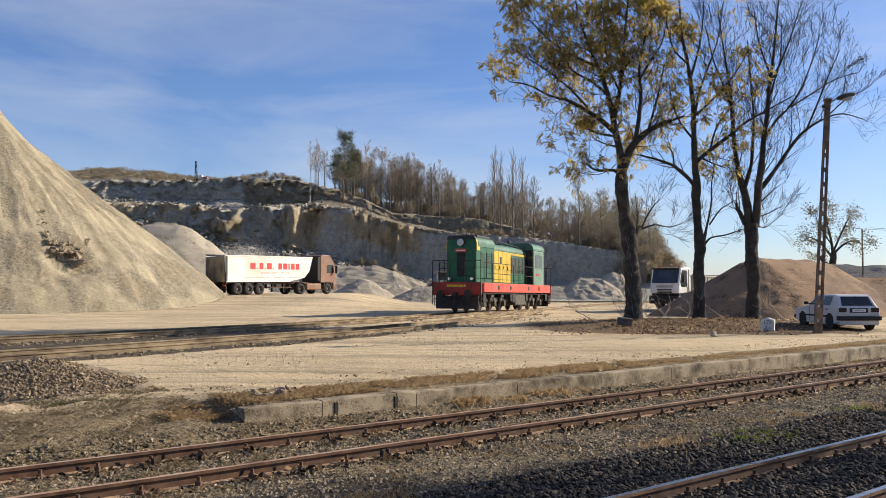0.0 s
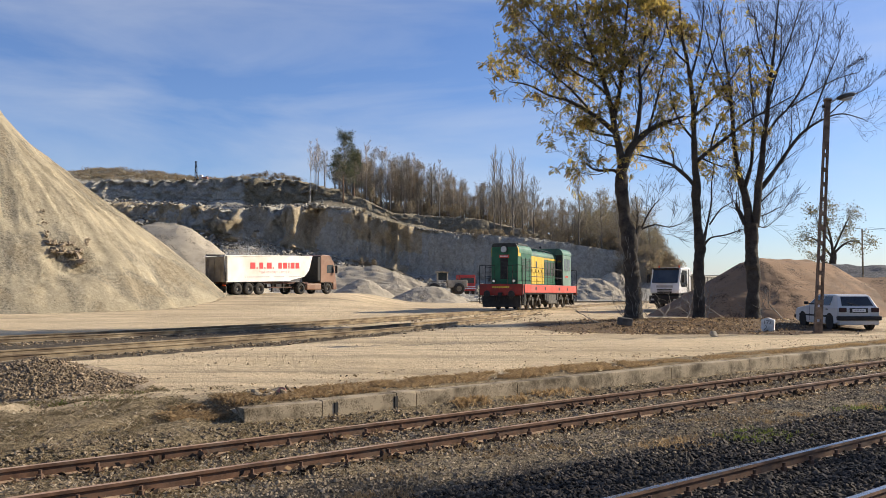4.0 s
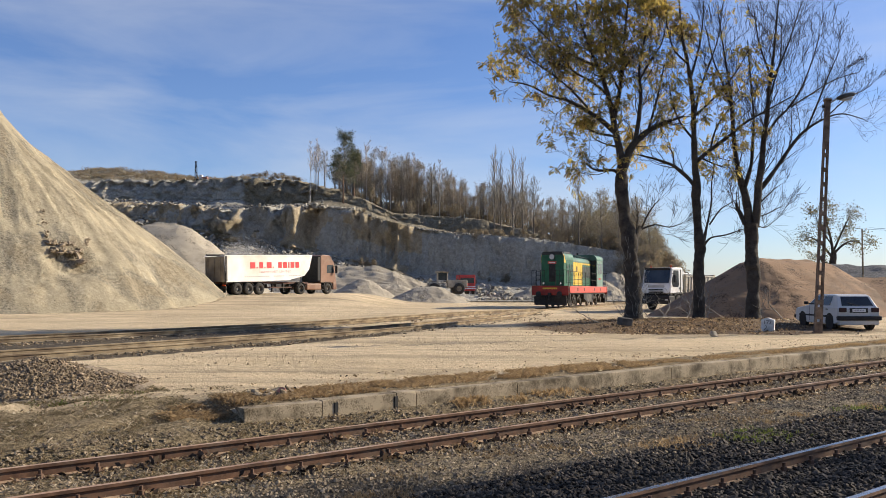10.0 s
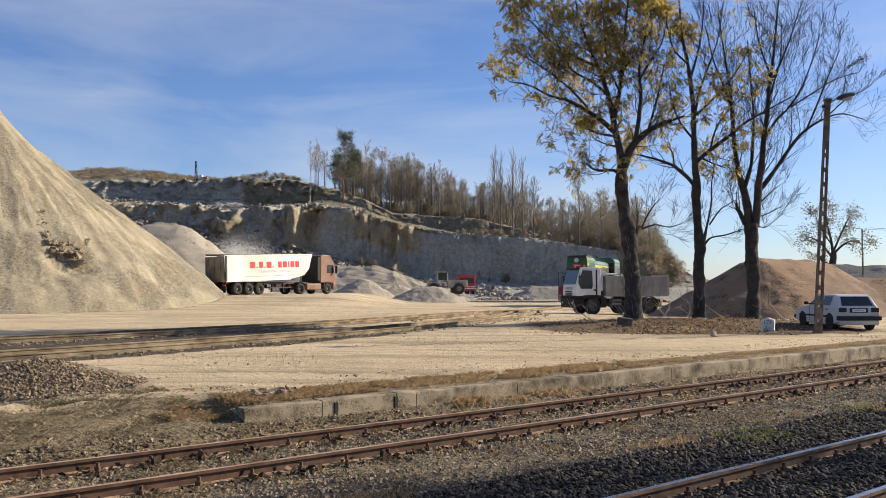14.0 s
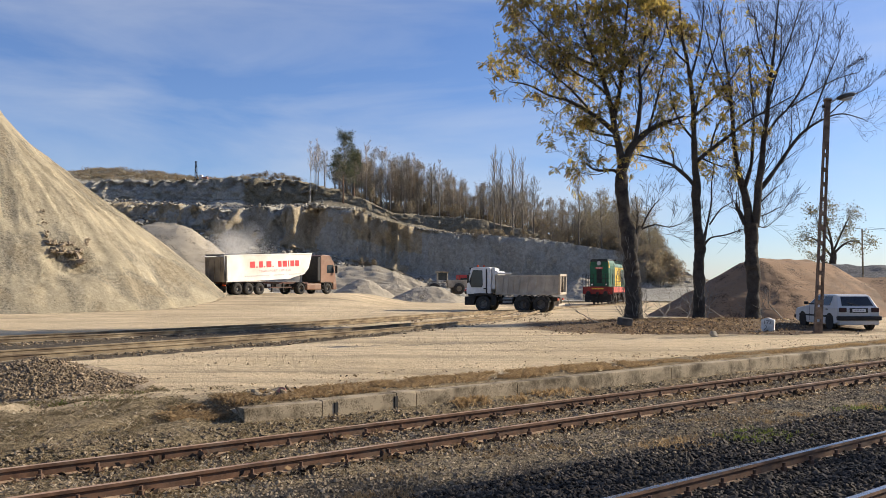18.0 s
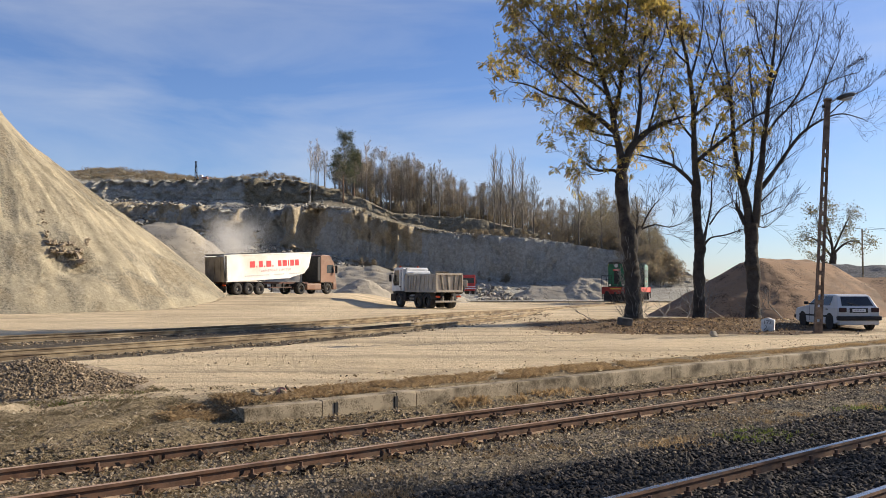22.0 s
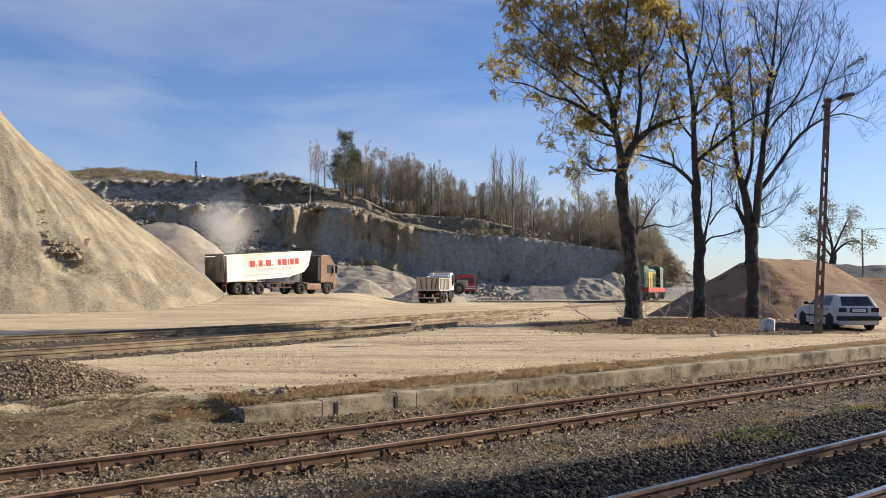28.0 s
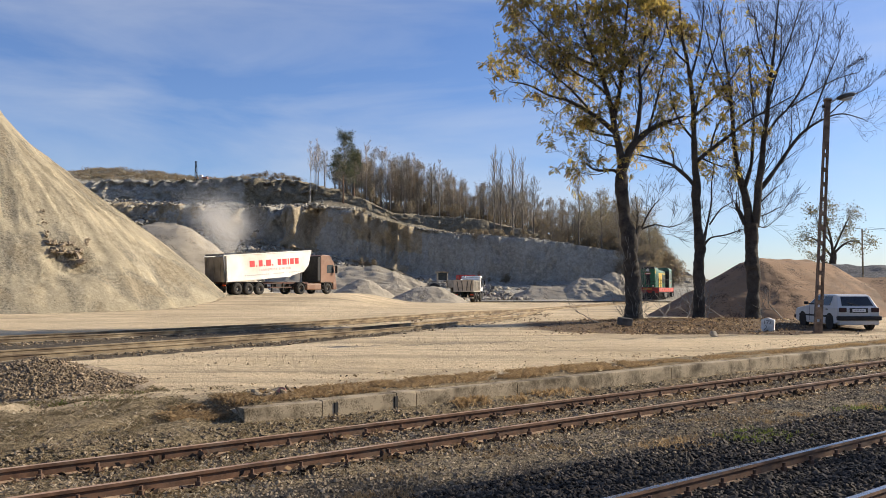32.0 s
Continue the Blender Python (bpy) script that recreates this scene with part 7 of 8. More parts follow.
    for k in range(40):
        c, d = rng.uniform(800, 1010), rng.uniform(145.5, 149)
        t = plant("bush", fan(c, d), d, hill_at(c, d) - 0.2, rng.uniform(0.7, 1.6), rng)
    for c, d, h in ((448, 178, 1.0), (458, 177, 1.3), (468, 179, 1.5), (478, 178, 1.6), (488, 177, 1.6), (498, 179, 1.5), (508, 178, 1.3), (518, 177, 1.2), (528, 178, 1.0)):
        t = plant("bush", fan(c, d), d, hill_at(c, d) - 0.3, h, rng)
        t.scale = (0.75, 0.75, h / 4.0)
    # unseen leafy tree added beyond the edge of the view to shade the near rails
    x, y, z = near(30.0, -0.9, -0.75)
    t = plant("olive_tree", x, y, z, 12.0, rng)
    t.scale = (0.55, 0.55, 0.86)
    t["label"], t["group"] = "unseen leafy tree added to shade the near rails", "far trees"


def build_shoots():
    """Suckers round the trunks and dead branches at the mound's foot."""
    rng = random.Random(404)
    for px, d, n, hmax in ((1118, 40.2, 90, 2.9), (1235, 40.8, 22, 1.2), (1330, 41.2, 16, 0.7)):
        x = (px - 784) / 1500 * d
        t = thing("sucker_shoots", pose(x, d, float(ground_z(x, d))), "thin bare sucker shoots round the trunk", "shoots")
        tb = Tubes()
        for k in range(n):
            a, z = rng.uniform(0, 6.28), hmax * rng.random() ** 1.3
            p = Vector((0.40 * math.cos(a), 0.40 * math.sin(a), z))
            dr = Vector((math.cos(a) * 0.5, math.sin(a) * 0.5, rng.uniform(0.2, 1.2))).normalized()
            grow(tb, rng, p, dr, rng.uniform(0.5, 1.2), 0.013, 1, 2, 0.18, 0.25, (1, 3), 0.006)
        tagged(part("shoot_tangle", tb.mesh("shoot_tangle", "far_twig"), None, t), kind="stuff")
    for k, (px, d, ang, ln) in enumerate(((1165, 43.5, 25, 1.6), (1190, 43.0, 160, 1.3), (1150, 42.0, 200, 1.2), (1215, 43.8, 60, 1.4), (1290, 43.0, 190, 1.5), (1060, 37.5, 150, 1.3), (1385, 40.0, 170, 1.2))):
        x = (px - 784) / 1500 * d
        tb = Tubes()
        dr = Vector((math.cos(radians(ang)), math.sin(radians(ang)), 0.35)).normalized()
        grow(tb, rng, Vector((0, 0, 0.02)), dr, ln, 0.03, 1, 3, 0.05, 0.2, (2, 4), 0.008)
        ob = new("dead_branch", tb.mesh("dead_branch", "dead_wood"))
        ob.location = (x, d, float(ground_z(x, d)))
        tagged(ob, "pale dead branch lying by the mound", "branch", "dead branches", kind="stuff")


build_roadside_trees()
build_shoots()
build_woods()


# ---------------------------------------------------------------- stones, gravel and grass
def stone_mesh(name, places, sizes, mat, seed, flat=0.75, small=False):
    """Many angular stones in one mesh."""
    rs = np.random.RandomState(seed)
    phi = (1 + 5 ** 0.5) / 2
    ico = np.array([(-1, phi, 0), (1, phi, 0), (-1, -phi, 0), (1, -phi, 0), (0, -1, phi), (0, 1, phi), (0, -1, -phi), (0, 1, -phi), (phi, 0, -1), (phi, 0, 1), (-phi, 0, -1), (-phi, 0, 1)]) / 1.9
    tri = np.array([(0, 11, 5), (0, 5, 1), (0, 1, 7), (0, 7, 10), (0, 10, 11), (1, 5, 9), (5, 11, 4), (11, 10, 2), (10, 7, 6), (7, 1, 8), (3, 9, 4), (3, 4, 2), (3, 2, 6), (3, 6, 8), (3, 8, 9), (4, 9, 5), (2, 4, 11), (6, 2, 10), (8, 6, 7), (9, 8, 1)])
    if small:
        ico = np.array([(1, 0, 0), (-1, 0, 0), (0, 1, 0), (0, -1, 0), (0, 0, 1), (0, 0, -1)]) * 1.1
        tri = np.array([(0, 2, 4), (2, 1, 4), (1, 3, 4), (3, 0, 4), (2, 0, 5), (1, 2, 5), (3, 1, 5), (0, 3, 5)])
    n = len(places)
    jag = 0.24 if small else 0.42
    v = ico[None] * (1 + rs.uniform(-jag, jag, (n, len(ico), 1)))
    v = v * rs.uniform(0.6, 1.3, (n, 1, 3)) * np.array((1, 1, flat))
    a = rs.uniform(0, 6.283, n)
    ca, sa = np.cos(a)[:, None], np.sin(a)[:, None]
    tl = rs.normal(0, 0.5, (n, 1))
    x, y, z = v[..., 0] * ca - v[..., 1] * sa, v[..., 0] * sa + v[..., 1] * ca, v[..., 2]
    x, z = x * np.cos(tl) - z * np.sin(tl), x * np.sin(tl) + z * np.cos(tl)
    v = np.stack([x, y, z], -1) * np.asarray(sizes)[:, None, None] + np.asarray(places)[:, None]
    f = tri[None] + (np.arange(n) * len(ico))[:, None, None]
    return pydata(name, v.reshape(-1, 3), f.reshape(-1, 3), mat, False)


def scatter(n, s0, s1, w0, w1, seed, lift=0.0):
    rs = np.random.RandomState(seed)
    s, w = s0 + (s1 - s0) * rs.rand(n) ** 1.4, rs.uniform(w0, w1, n)
    x, y = RU[0] * s + RN[0] * w, RU[1] * s + RN[1] * w
    return np.stack([x, y, ground_z(x, y) + lift], -1), rs


def build_stones():
    p, rs = scatter(46000, 3.0, 30.0, 2.6, 7.2, 5)
    tagged(new("ballast_stones", stone_mesh("ballast_stones", p + np.array((0, 0, 0.012)), 0.017 + 0.027 * rs.rand(len(p)), "stone_dark", 6, flat=0.7)), "dark angular ballast stones between the rails", "ballast", kind="stuff")
    p, rs = scatter(85000, -5.0, 34.0, 6.8, 11.65, 7)
    tagged(new("track_gravel", stone_mesh("track_gravel", p + np.array((0, 0, 0.004)), 0.008 + 0.028 * rs.rand(len(p)) ** 2.5, "stone_mid", 8, small=True)), "mixed grey gravel round the rusty track", "gravel", kind="stuff")
    p, rs = scatter(26000, -14.0, 45.0, 12.4, 34.0, 9)
    tagged(new("yard_pebbles", stone_mesh("yard_pebbles", p, 0.005 + 0.028 * rs.rand(len(p)) ** 5, "stone_yard", 10, small=True)), "pale pebbles strewn over the yard", "pebbles", kind="stuff")
    p, rs = scatter(26000, -10.0, 6.2, 8.6, 15.0, 19)
    tagged(new("bank_rubble", stone_mesh("bank_rubble", p, 0.005 + 0.022 * rs.rand(len(p)) ** 4, "clod", 20, small=True)), "small rubble on the dry earth bank", "rubble", kind="stuff")
    # clods and gravel thrown up along the sidings
    rs = np.random.RandomState(29)
    pts, sz = [], []
    for k in range(9000):
        s = -52 + 60 * rs.rand() ** 0.8
        off = rs.uniform(-1.9, 1.9) + (second_offset(s) if rs.rand() < 0.55 else 0.0)
        if s > -14 and rs.rand() < 0.75:
            continue
        x, y = siding_point(s, off)
        pts.append((x, y, float(ground_z(x, y)) + 0.01))
        sz.append(0.015 + 0.07 * rs.rand() ** 3)
    tagged(new("siding_clods", stone_mesh("siding_clods", pts, sz, "clod", 30, small=True)), "dark clods and gravel strewn along the sidings", "gravel", kind="stuff")
    # rubble of the quarry benches and foot
    rs = np.random.RandomState(31)
    pts, sz = [], []
    for k in range(10500):
        c = rs.uniform(130, 1130)
        u = rs.rand()
        d = rs.uniform(129, 140) if u < 0.5 else (rs.uniform(145, 168) if u < 0.85 else rs.uniform(140, 146))
        if (c > 640 and u >= 0.5) or (u < 0.5 and noise.noise(Vector((c * 0.012, d * 0.2, 3))) < -0.05) or (u >= 0.5 and noise.noise(Vector((c * 0.015, d * 0.15, 9))) < 0.05):
            continue
        pts.append((fan(c, d), d, hill_at(c, d) - 0.1))
        sz.append(0.10 + 0.6 * rs.rand() ** 4)
    for k in range(1500):
        c = rs.uniform(530, 1015)
        d = 144.3 + 1.6 * rs.rand()
        pts.append((fan(c, d), d, hill_at(c, d) + 0.02))
        sz.append(0.08 + 0.32 * rs.rand() ** 3)
    for k in range(900):
        c = rs.normal(705, 45) if k % 2 else rs.uniform(250, 560)
        d = rs.uniform(131, 140)
        pts.append((fan(c, d), d, hill_at(c, d)))
        sz.append(0.10 + 0.45 * rs.rand() ** 4)
    for k in range(6500):
        c = rs.uniform(200, 720) if k % 2 else rs.uniform(180, 570)
        d = rs.uniform(120, 141.5) if k % 2 else rs.uniform(147, 171)
        pts.append((fan(c, d), d, hill_at(c, d) + 0.03))
        sz.append(0.08 + 0.34 * rs.rand() ** 3)
    tagged(new("quarry_rubble", stone_mesh("quarry_rubble", pts, sz, "stone_pale", 32)), "pale broken rock on the quarry benches", "rubble", kind="stuff")
    pts, sz = [], []
    for k in range(500):
        c = rs.uniform(845, 945)
        d = 122 + rs.normal(0, 1.6)
        pts.append((fan(c, d), d, float(ground_z(fan(c, d), d)) + 0.05 + 0.5 * rs.rand() * math.exp(-((c - 900) / 35) ** 2)))
        sz.append(0.12 + 0.28 * rs.rand() ** 2)
    tagged(new("boulder_row", stone_mesh("boulder_row", pts, sz, "stone_pale", 33)), "row of pale blasted boulders at the quarry foot", "boulders", kind="stuff")


def blades(name, places, h, mat, seed, per=9, width=0.008, lean=0.5):
    rs = np.random.RandomState(seed)
    n = len(places)
    k = n * per
    base = np.repeat(np.asarray(places), per, 0) + np.concatenate([rs.normal(0, 0.05, (k, 2)), np.zeros((k, 1))], 1)
    hh = np.repeat(np.asarray(h), per) * rs.uniform(0.5, 1.2, k)
    a = rs.uniform(0, 6.283, k)
    side = np.stack([np.cos(a), np.sin(a), 0 * a], -1) * width
    out = np.stack([np.cos(a + 1.2) * lean * rs.rand(k), np.sin(a + 1.2) * lean * rs.rand(k), np.ones(k)], -1) * hh[:, None]
    v = np.stack([base - side, base + side, base + out * np.array((0.55, 0.55, 0.7)) + side * 0.6, base + out + np.array((0, 0, -1)) * (hh * 0.15)[:, None]], 1)
    f = np.arange(k * 4).reshape(k, 4)
    return pydata(name, v.reshape(-1, 3), f, mat, False)


def clumped(p, rs, scale, keep):
    """Keeps the places where a slow noise runs high, so that tufts gather."""
    k = [noise.noise(Vector((q[0] * scale, q[1] * scale, 4.0))) > keep for q in p]
    return p[np.array(k)]


def build_grass():
    for n, s0, s1, w1, h, keep, seed in ((6500, 4.8, 16.0, 13.2, 0.06, -0.24, 41), (4200, 14.0, 42.0, 12.7, 0.045, -0.12, 141), (5200, -9.0, 5.6, 15.2, 0.05, -0.05, 143)):
        p, rs = scatter(n, s0, s1, 12.12 if s0 > 0 else 13.4, w1, seed)
        p = clumped(p, rs, 1.4, keep)
        tagged(new("dry_grass", blades("dry_grass", p, 0.02 + h * rs.rand(len(p)) ** 1.6, ["grass_tan" if s0 > 0 else "grass_dull"], seed + 1, lean=2.0, width=0.005)), "strip of dry brown grass behind the platform edge", "grass", kind="stuff")
    p, rs = scatter(230, 9.6, 13.0, 11.42, 11.74, 147)
    p = clumped(p, rs, 1.6, -0.1)
    tagged(new("dry_grass", blades("dry_grass", p, 0.04 + 0.09 * rs.rand(len(p)), ["grass_tan"], 148, lean=1.2)), "tan withered grass against the platform face", "grass", kind="stuff")
    p, rs = scatter(900, 3.0, 20.0, 6.9, 7.6, 149)
    p = clumped(p, rs, 0.7, 0.1)
    tagged(new("dry_grass", blades("dry_grass", p, 0.03 + 0.05 * rs.rand(len(p)), ["grass_tan"], 150, lean=1.4)), "yellowed low grass along the ballast edge", "grass", kind="stuff")
    p, rs = scatter(15000, -10.0, 6.5, 8.8, 14.5, 43)
    p = clumped(p, rs, 1.3, -0.10)
    tagged(new("dry_grass", blades("dry_grass", p, 0.015 + 0.045 * rs.rand(len(p)) ** 2, ["grass_dull"], 44, lean=2.6, width=0.0045)), "short dry grass on the earth bank", "grass", kind="stuff")
    p, rs = scatter(6000, -3.0, 34.0, 6.9, 11.7, 45)
    p = clumped(p, rs, 0.9, 0.15)
    tagged(new("dry_grass", blades("dry_grass", p, 0.02 + 0.06 * rs.rand(len(p)) ** 2, ["grass_dry"], 46, lean=1.2)), "withered weeds along the rusty track", "grass", kind="stuff")
    for k, (px, d, n, r) in enumerate(((1310, 12.4, 34, 0.20), (1350, 12.9, 40, 0.26), (1525, 15.3, 45, 0.35), (110, 14.2, 40, 0.5), (130, 13.6, 30, 0.4))):
        rs = np.random.RandomState(50 + k)
        x0 = (px - 784) / 1500 * d
        x, y = x0 + rs.normal(0, r, n), d + rs.normal(0, r * 0.6, n)
        tagged(new("grass_tuft", blades("grass_tuft", np.stack([x, y, ground_z(x, y)], -1), 0.03 + 0.05 * rs.rand(n), ["grass_green"], 60 + k)), "fresh green grass tuft beside the rails", "grass", kind="stuff")
    p, rs = scatter(5000, -9.0, 7.0, 8.5, 14.5, 151)
    p = clumped(p, rs, 0.9, 0.0)
    tagged(new("dry_straw", blades("dry_straw", p + np.array((0, 0, 0.012)), 0.02 + 0.05 * rs.rand(len(p)), ["leaf_pale"], 152, per=3, lean=2.4, width=0.0022)), "pale straw and dead stalks on the earth bank", "straw", kind="stuff")
    # fallen leaves
    rng = random.Random(90)
    tips = []
    for k in range(12500):
        if k < 12300:
            d = rng.uniform(30.5, 43.0)
            c = rng.gauss(1200, 100)
            x, y = (c - 784) / 1500 * d, d
            if noise.noise(Vector((x * 0.9, y * 0.9, 2.0))) + 0.5 * noise.noise(Vector((x * 2.7, y * 2.7, 5.0))) < -0.12:
                continue
        else:
            s, w = rng.uniform(-6, 30), rng.uniform(8, 14)
            x, y = near(s, w, 0)[:2]
        tips.append((Vector((x, y, float(ground_z(x, y)) + 0.05)), Vector((0, 0, 1))))
    me = leaf_mesh("fallen_leaves", tips, rng, 1, 0.085, 0.03, ["leaf_fallen", "leaf_fallen", "leaf_dead", "leaf_dry"], droop=0.0)
    tagged(new("fallen_leaves", me), "brown fallen leaves under the roadside trees", "leaves", kind="stuff")
    tips, caught = [], []
    for k in range(15000):
        s, w = -9 + 40 * rng.random() ** 1.3, rng.choice((rng.uniform(8.6, 11.7), rng.uniform(8.6, 14.5), rng.gauss(9.3, 0.3), rng.gauss(10.8, 0.3)))
        x, y = near(s, w, 0)[:2]
        tips.append((Vector((x, y, float(ground_z(x, y)) + 0.025)), Vector((0, 0, 1))))
    # dark leaves caught round the sleeper ends
    for i in range(-8, 60):
        for w in RAILS_NEAR[2:]:
            for q in range(44 if noise.noise(Vector((i * 0.7, w, 0))) > -0.25 else 6):
                x, y, z = near(i * 0.65 + rng.gauss(0, 0.13), w + rng.choice((-1, 1, -1)) * (0.09 + abs(rng.gauss(0, 0.13))), 0)
                caught.append((Vector((x, y, float(ground_z(x, y)) + 0.005 + 0.09 * rng.random() ** 1.5)), Vector((0, 0, 1))))
    me = leaf_mesh("caught_leaves", caught, rng, 1, 0.10, 0.012, ["leaf_dead", "leaf_dead", "leaf_fallen"], droop=0.0)
    tagged(new("caught_leaves", me), "dark withered leaves caught round the sleeper ends", "leaves", kind="stuff")
    me = leaf_mesh("leaf_litter", tips, rng, 1, 0.05, 0.012, ["leaf_dry", "leaf_fallen", "leaf_dead", "leaf_pale"], droop=0.0)
    tagged(new("leaf_litter", me), "curled dry leaves lying along the rails", "leaves", kind="stuff")


def build_pile_gravel():
    """Loose gravel on the near flank of the sand stockpile."""
    rs = np.random.RandomState(61)
    n = 16000
    u, th = np.sqrt(rs.uniform(0.0, 1.06, n)), rs.uniform(math.radians(-170), math.radians(15), n)
    x, y = -37.6 + 19.6 * u * np.cos(th), 68.0 + 19.6 * u * np.sin(th)
    z = 16.2 * (1 - u) + ground_z(x, y) + 0.05
    p = np.stack([x, y, np.maximum(z, ground_z(x, y) + 0.02)], -1)
    tagged(new("pile_gravel", stone_mesh("pile_gravel", p, 0.018 + 0.028 * rs.rand(len(p)) ** 5, "stone_pile", 62, small=True)), "loose gravel rolled down the sand stockpile", "gravel", kind="stuff")


def build_crust():
    """Broken crust slabs sticking out of the sand slope; their dark colour stands in for shade under the ledge."""
    rs = np.random.RandomState(71)
    pts, sz = [], []
    for c0, c1, y0, y1, n in ((84, 132, 433, 437, 26), (92, 136, 445, 451, 22), (136, 152, 452, 428, 20), (136, 146, 456, 470, 8), (72, 82, 360, 428, 18)):
        for k in range(n):
            u = rs.rand()
            c, yy = c0 + (c1 - c0) * u + rs.normal(0, 2), y0 + (y1 - y0) * u + rs.normal(0, 1.5)
            d = 44.0
            while d < 72 and 1.68 + (504.5 - yy) / 1500 * d > 16.2 * (1 - math.hypot(fan(c, d) + 37.6, d - 68) / 19.6) - 0.12:
                d += 0.1
            pts.append((fan(c, d), d, 1.68 + (504.5 - yy) / 1500 * d + 0.1))
            sz.append(0.12 + 0.22 * rs.rand() if c0 > 80 else 0.07 + 0.06 * rs.rand())
    tagged(new("sand_crust", stone_mesh("sand_crust", pts, sz, "clod_soil", 72, flat=0.5)), "broken crust slabs on the sand slope, darkened for ledge shade", "sand crust", kind="stuff")


build_stones()
build_pile_gravel()
build_crust()
build_grass()


# ---------------------------------------------------------------- lamp, posts, stones and small things
def build_lamp():
    d = 31.5
    x = (1445 - 784) / 1500 * d
    t = thing("street_lamp", pose(x, d, float(ground_z(x, d)) - 0.02, 0, 3.5, 0), "tall slotted concrete street lamp leaning slightly", "street lamp")
    h = 8.75
    for sx in (-1, 1):
        bm = bmesh.new()
        prism(bm, [(sx * 0.075, 0), (sx * 0.145, 0), (sx * 0.09, h), (sx * 0.04, h)], "y", -0.065, 0.065)
        part("post_leg", bm, "lamp_concrete", t, "weathered concrete leg of the post")
    for k in range(13):
        z = 0.55 * k
        w = 0.11 - 0.055 * z / h
        part("batten", boxes((-w, w, -0.055, 0.055, z, z + (0.45 if k < 2 else 0.16)), bevel=0.01), "lamp_concrete", t)
    part("web", boxes((-0.07, 0.07, -0.05, 0.05, 6.9, h - 0.02), bevel=0.01), "lamp_concrete", t)
    part("cap", boxes((-0.12, 0.12, -0.12, 0.12, h - 0.03, h + 0.06), bevel=0.01), "lamp_concrete", t)
    part("arm", rods(((0.08, 0, h - 0.1), (0.35, 0, h + 0.08), 0.03), sides=8), "truck_grey", t)
    hd = bmesh.new()
    bmesh.ops.create_uvsphere(hd, u_segments=16, v_segments=10, radius=0.5, matrix=pose(0.68, 0, h + 0.2, 0, -18, 0) @ Matrix.Diagonal((0.78, 0.34, 0.22, 1)))
    head = part("lamp_head", hd, "bogie_grey", t, "grey lamp head", smooth=True)
    gl = bmesh.new()
    bmesh.ops.create_uvsphere(gl, u_segments=14, v_segments=8, radius=0.5, matrix=pose(0.72, 0, h + 0.13, 0, -18, 0) @ Matrix.Diagonal((0.5, 0.28, 0.2, 1)))
    part("diffuser", gl, "lens", head, smooth=True)
    part("bracket", boxes((-0.2, -0.1, -0.03, 0.03, h - 0.3, h - 0.2)), "black", t)


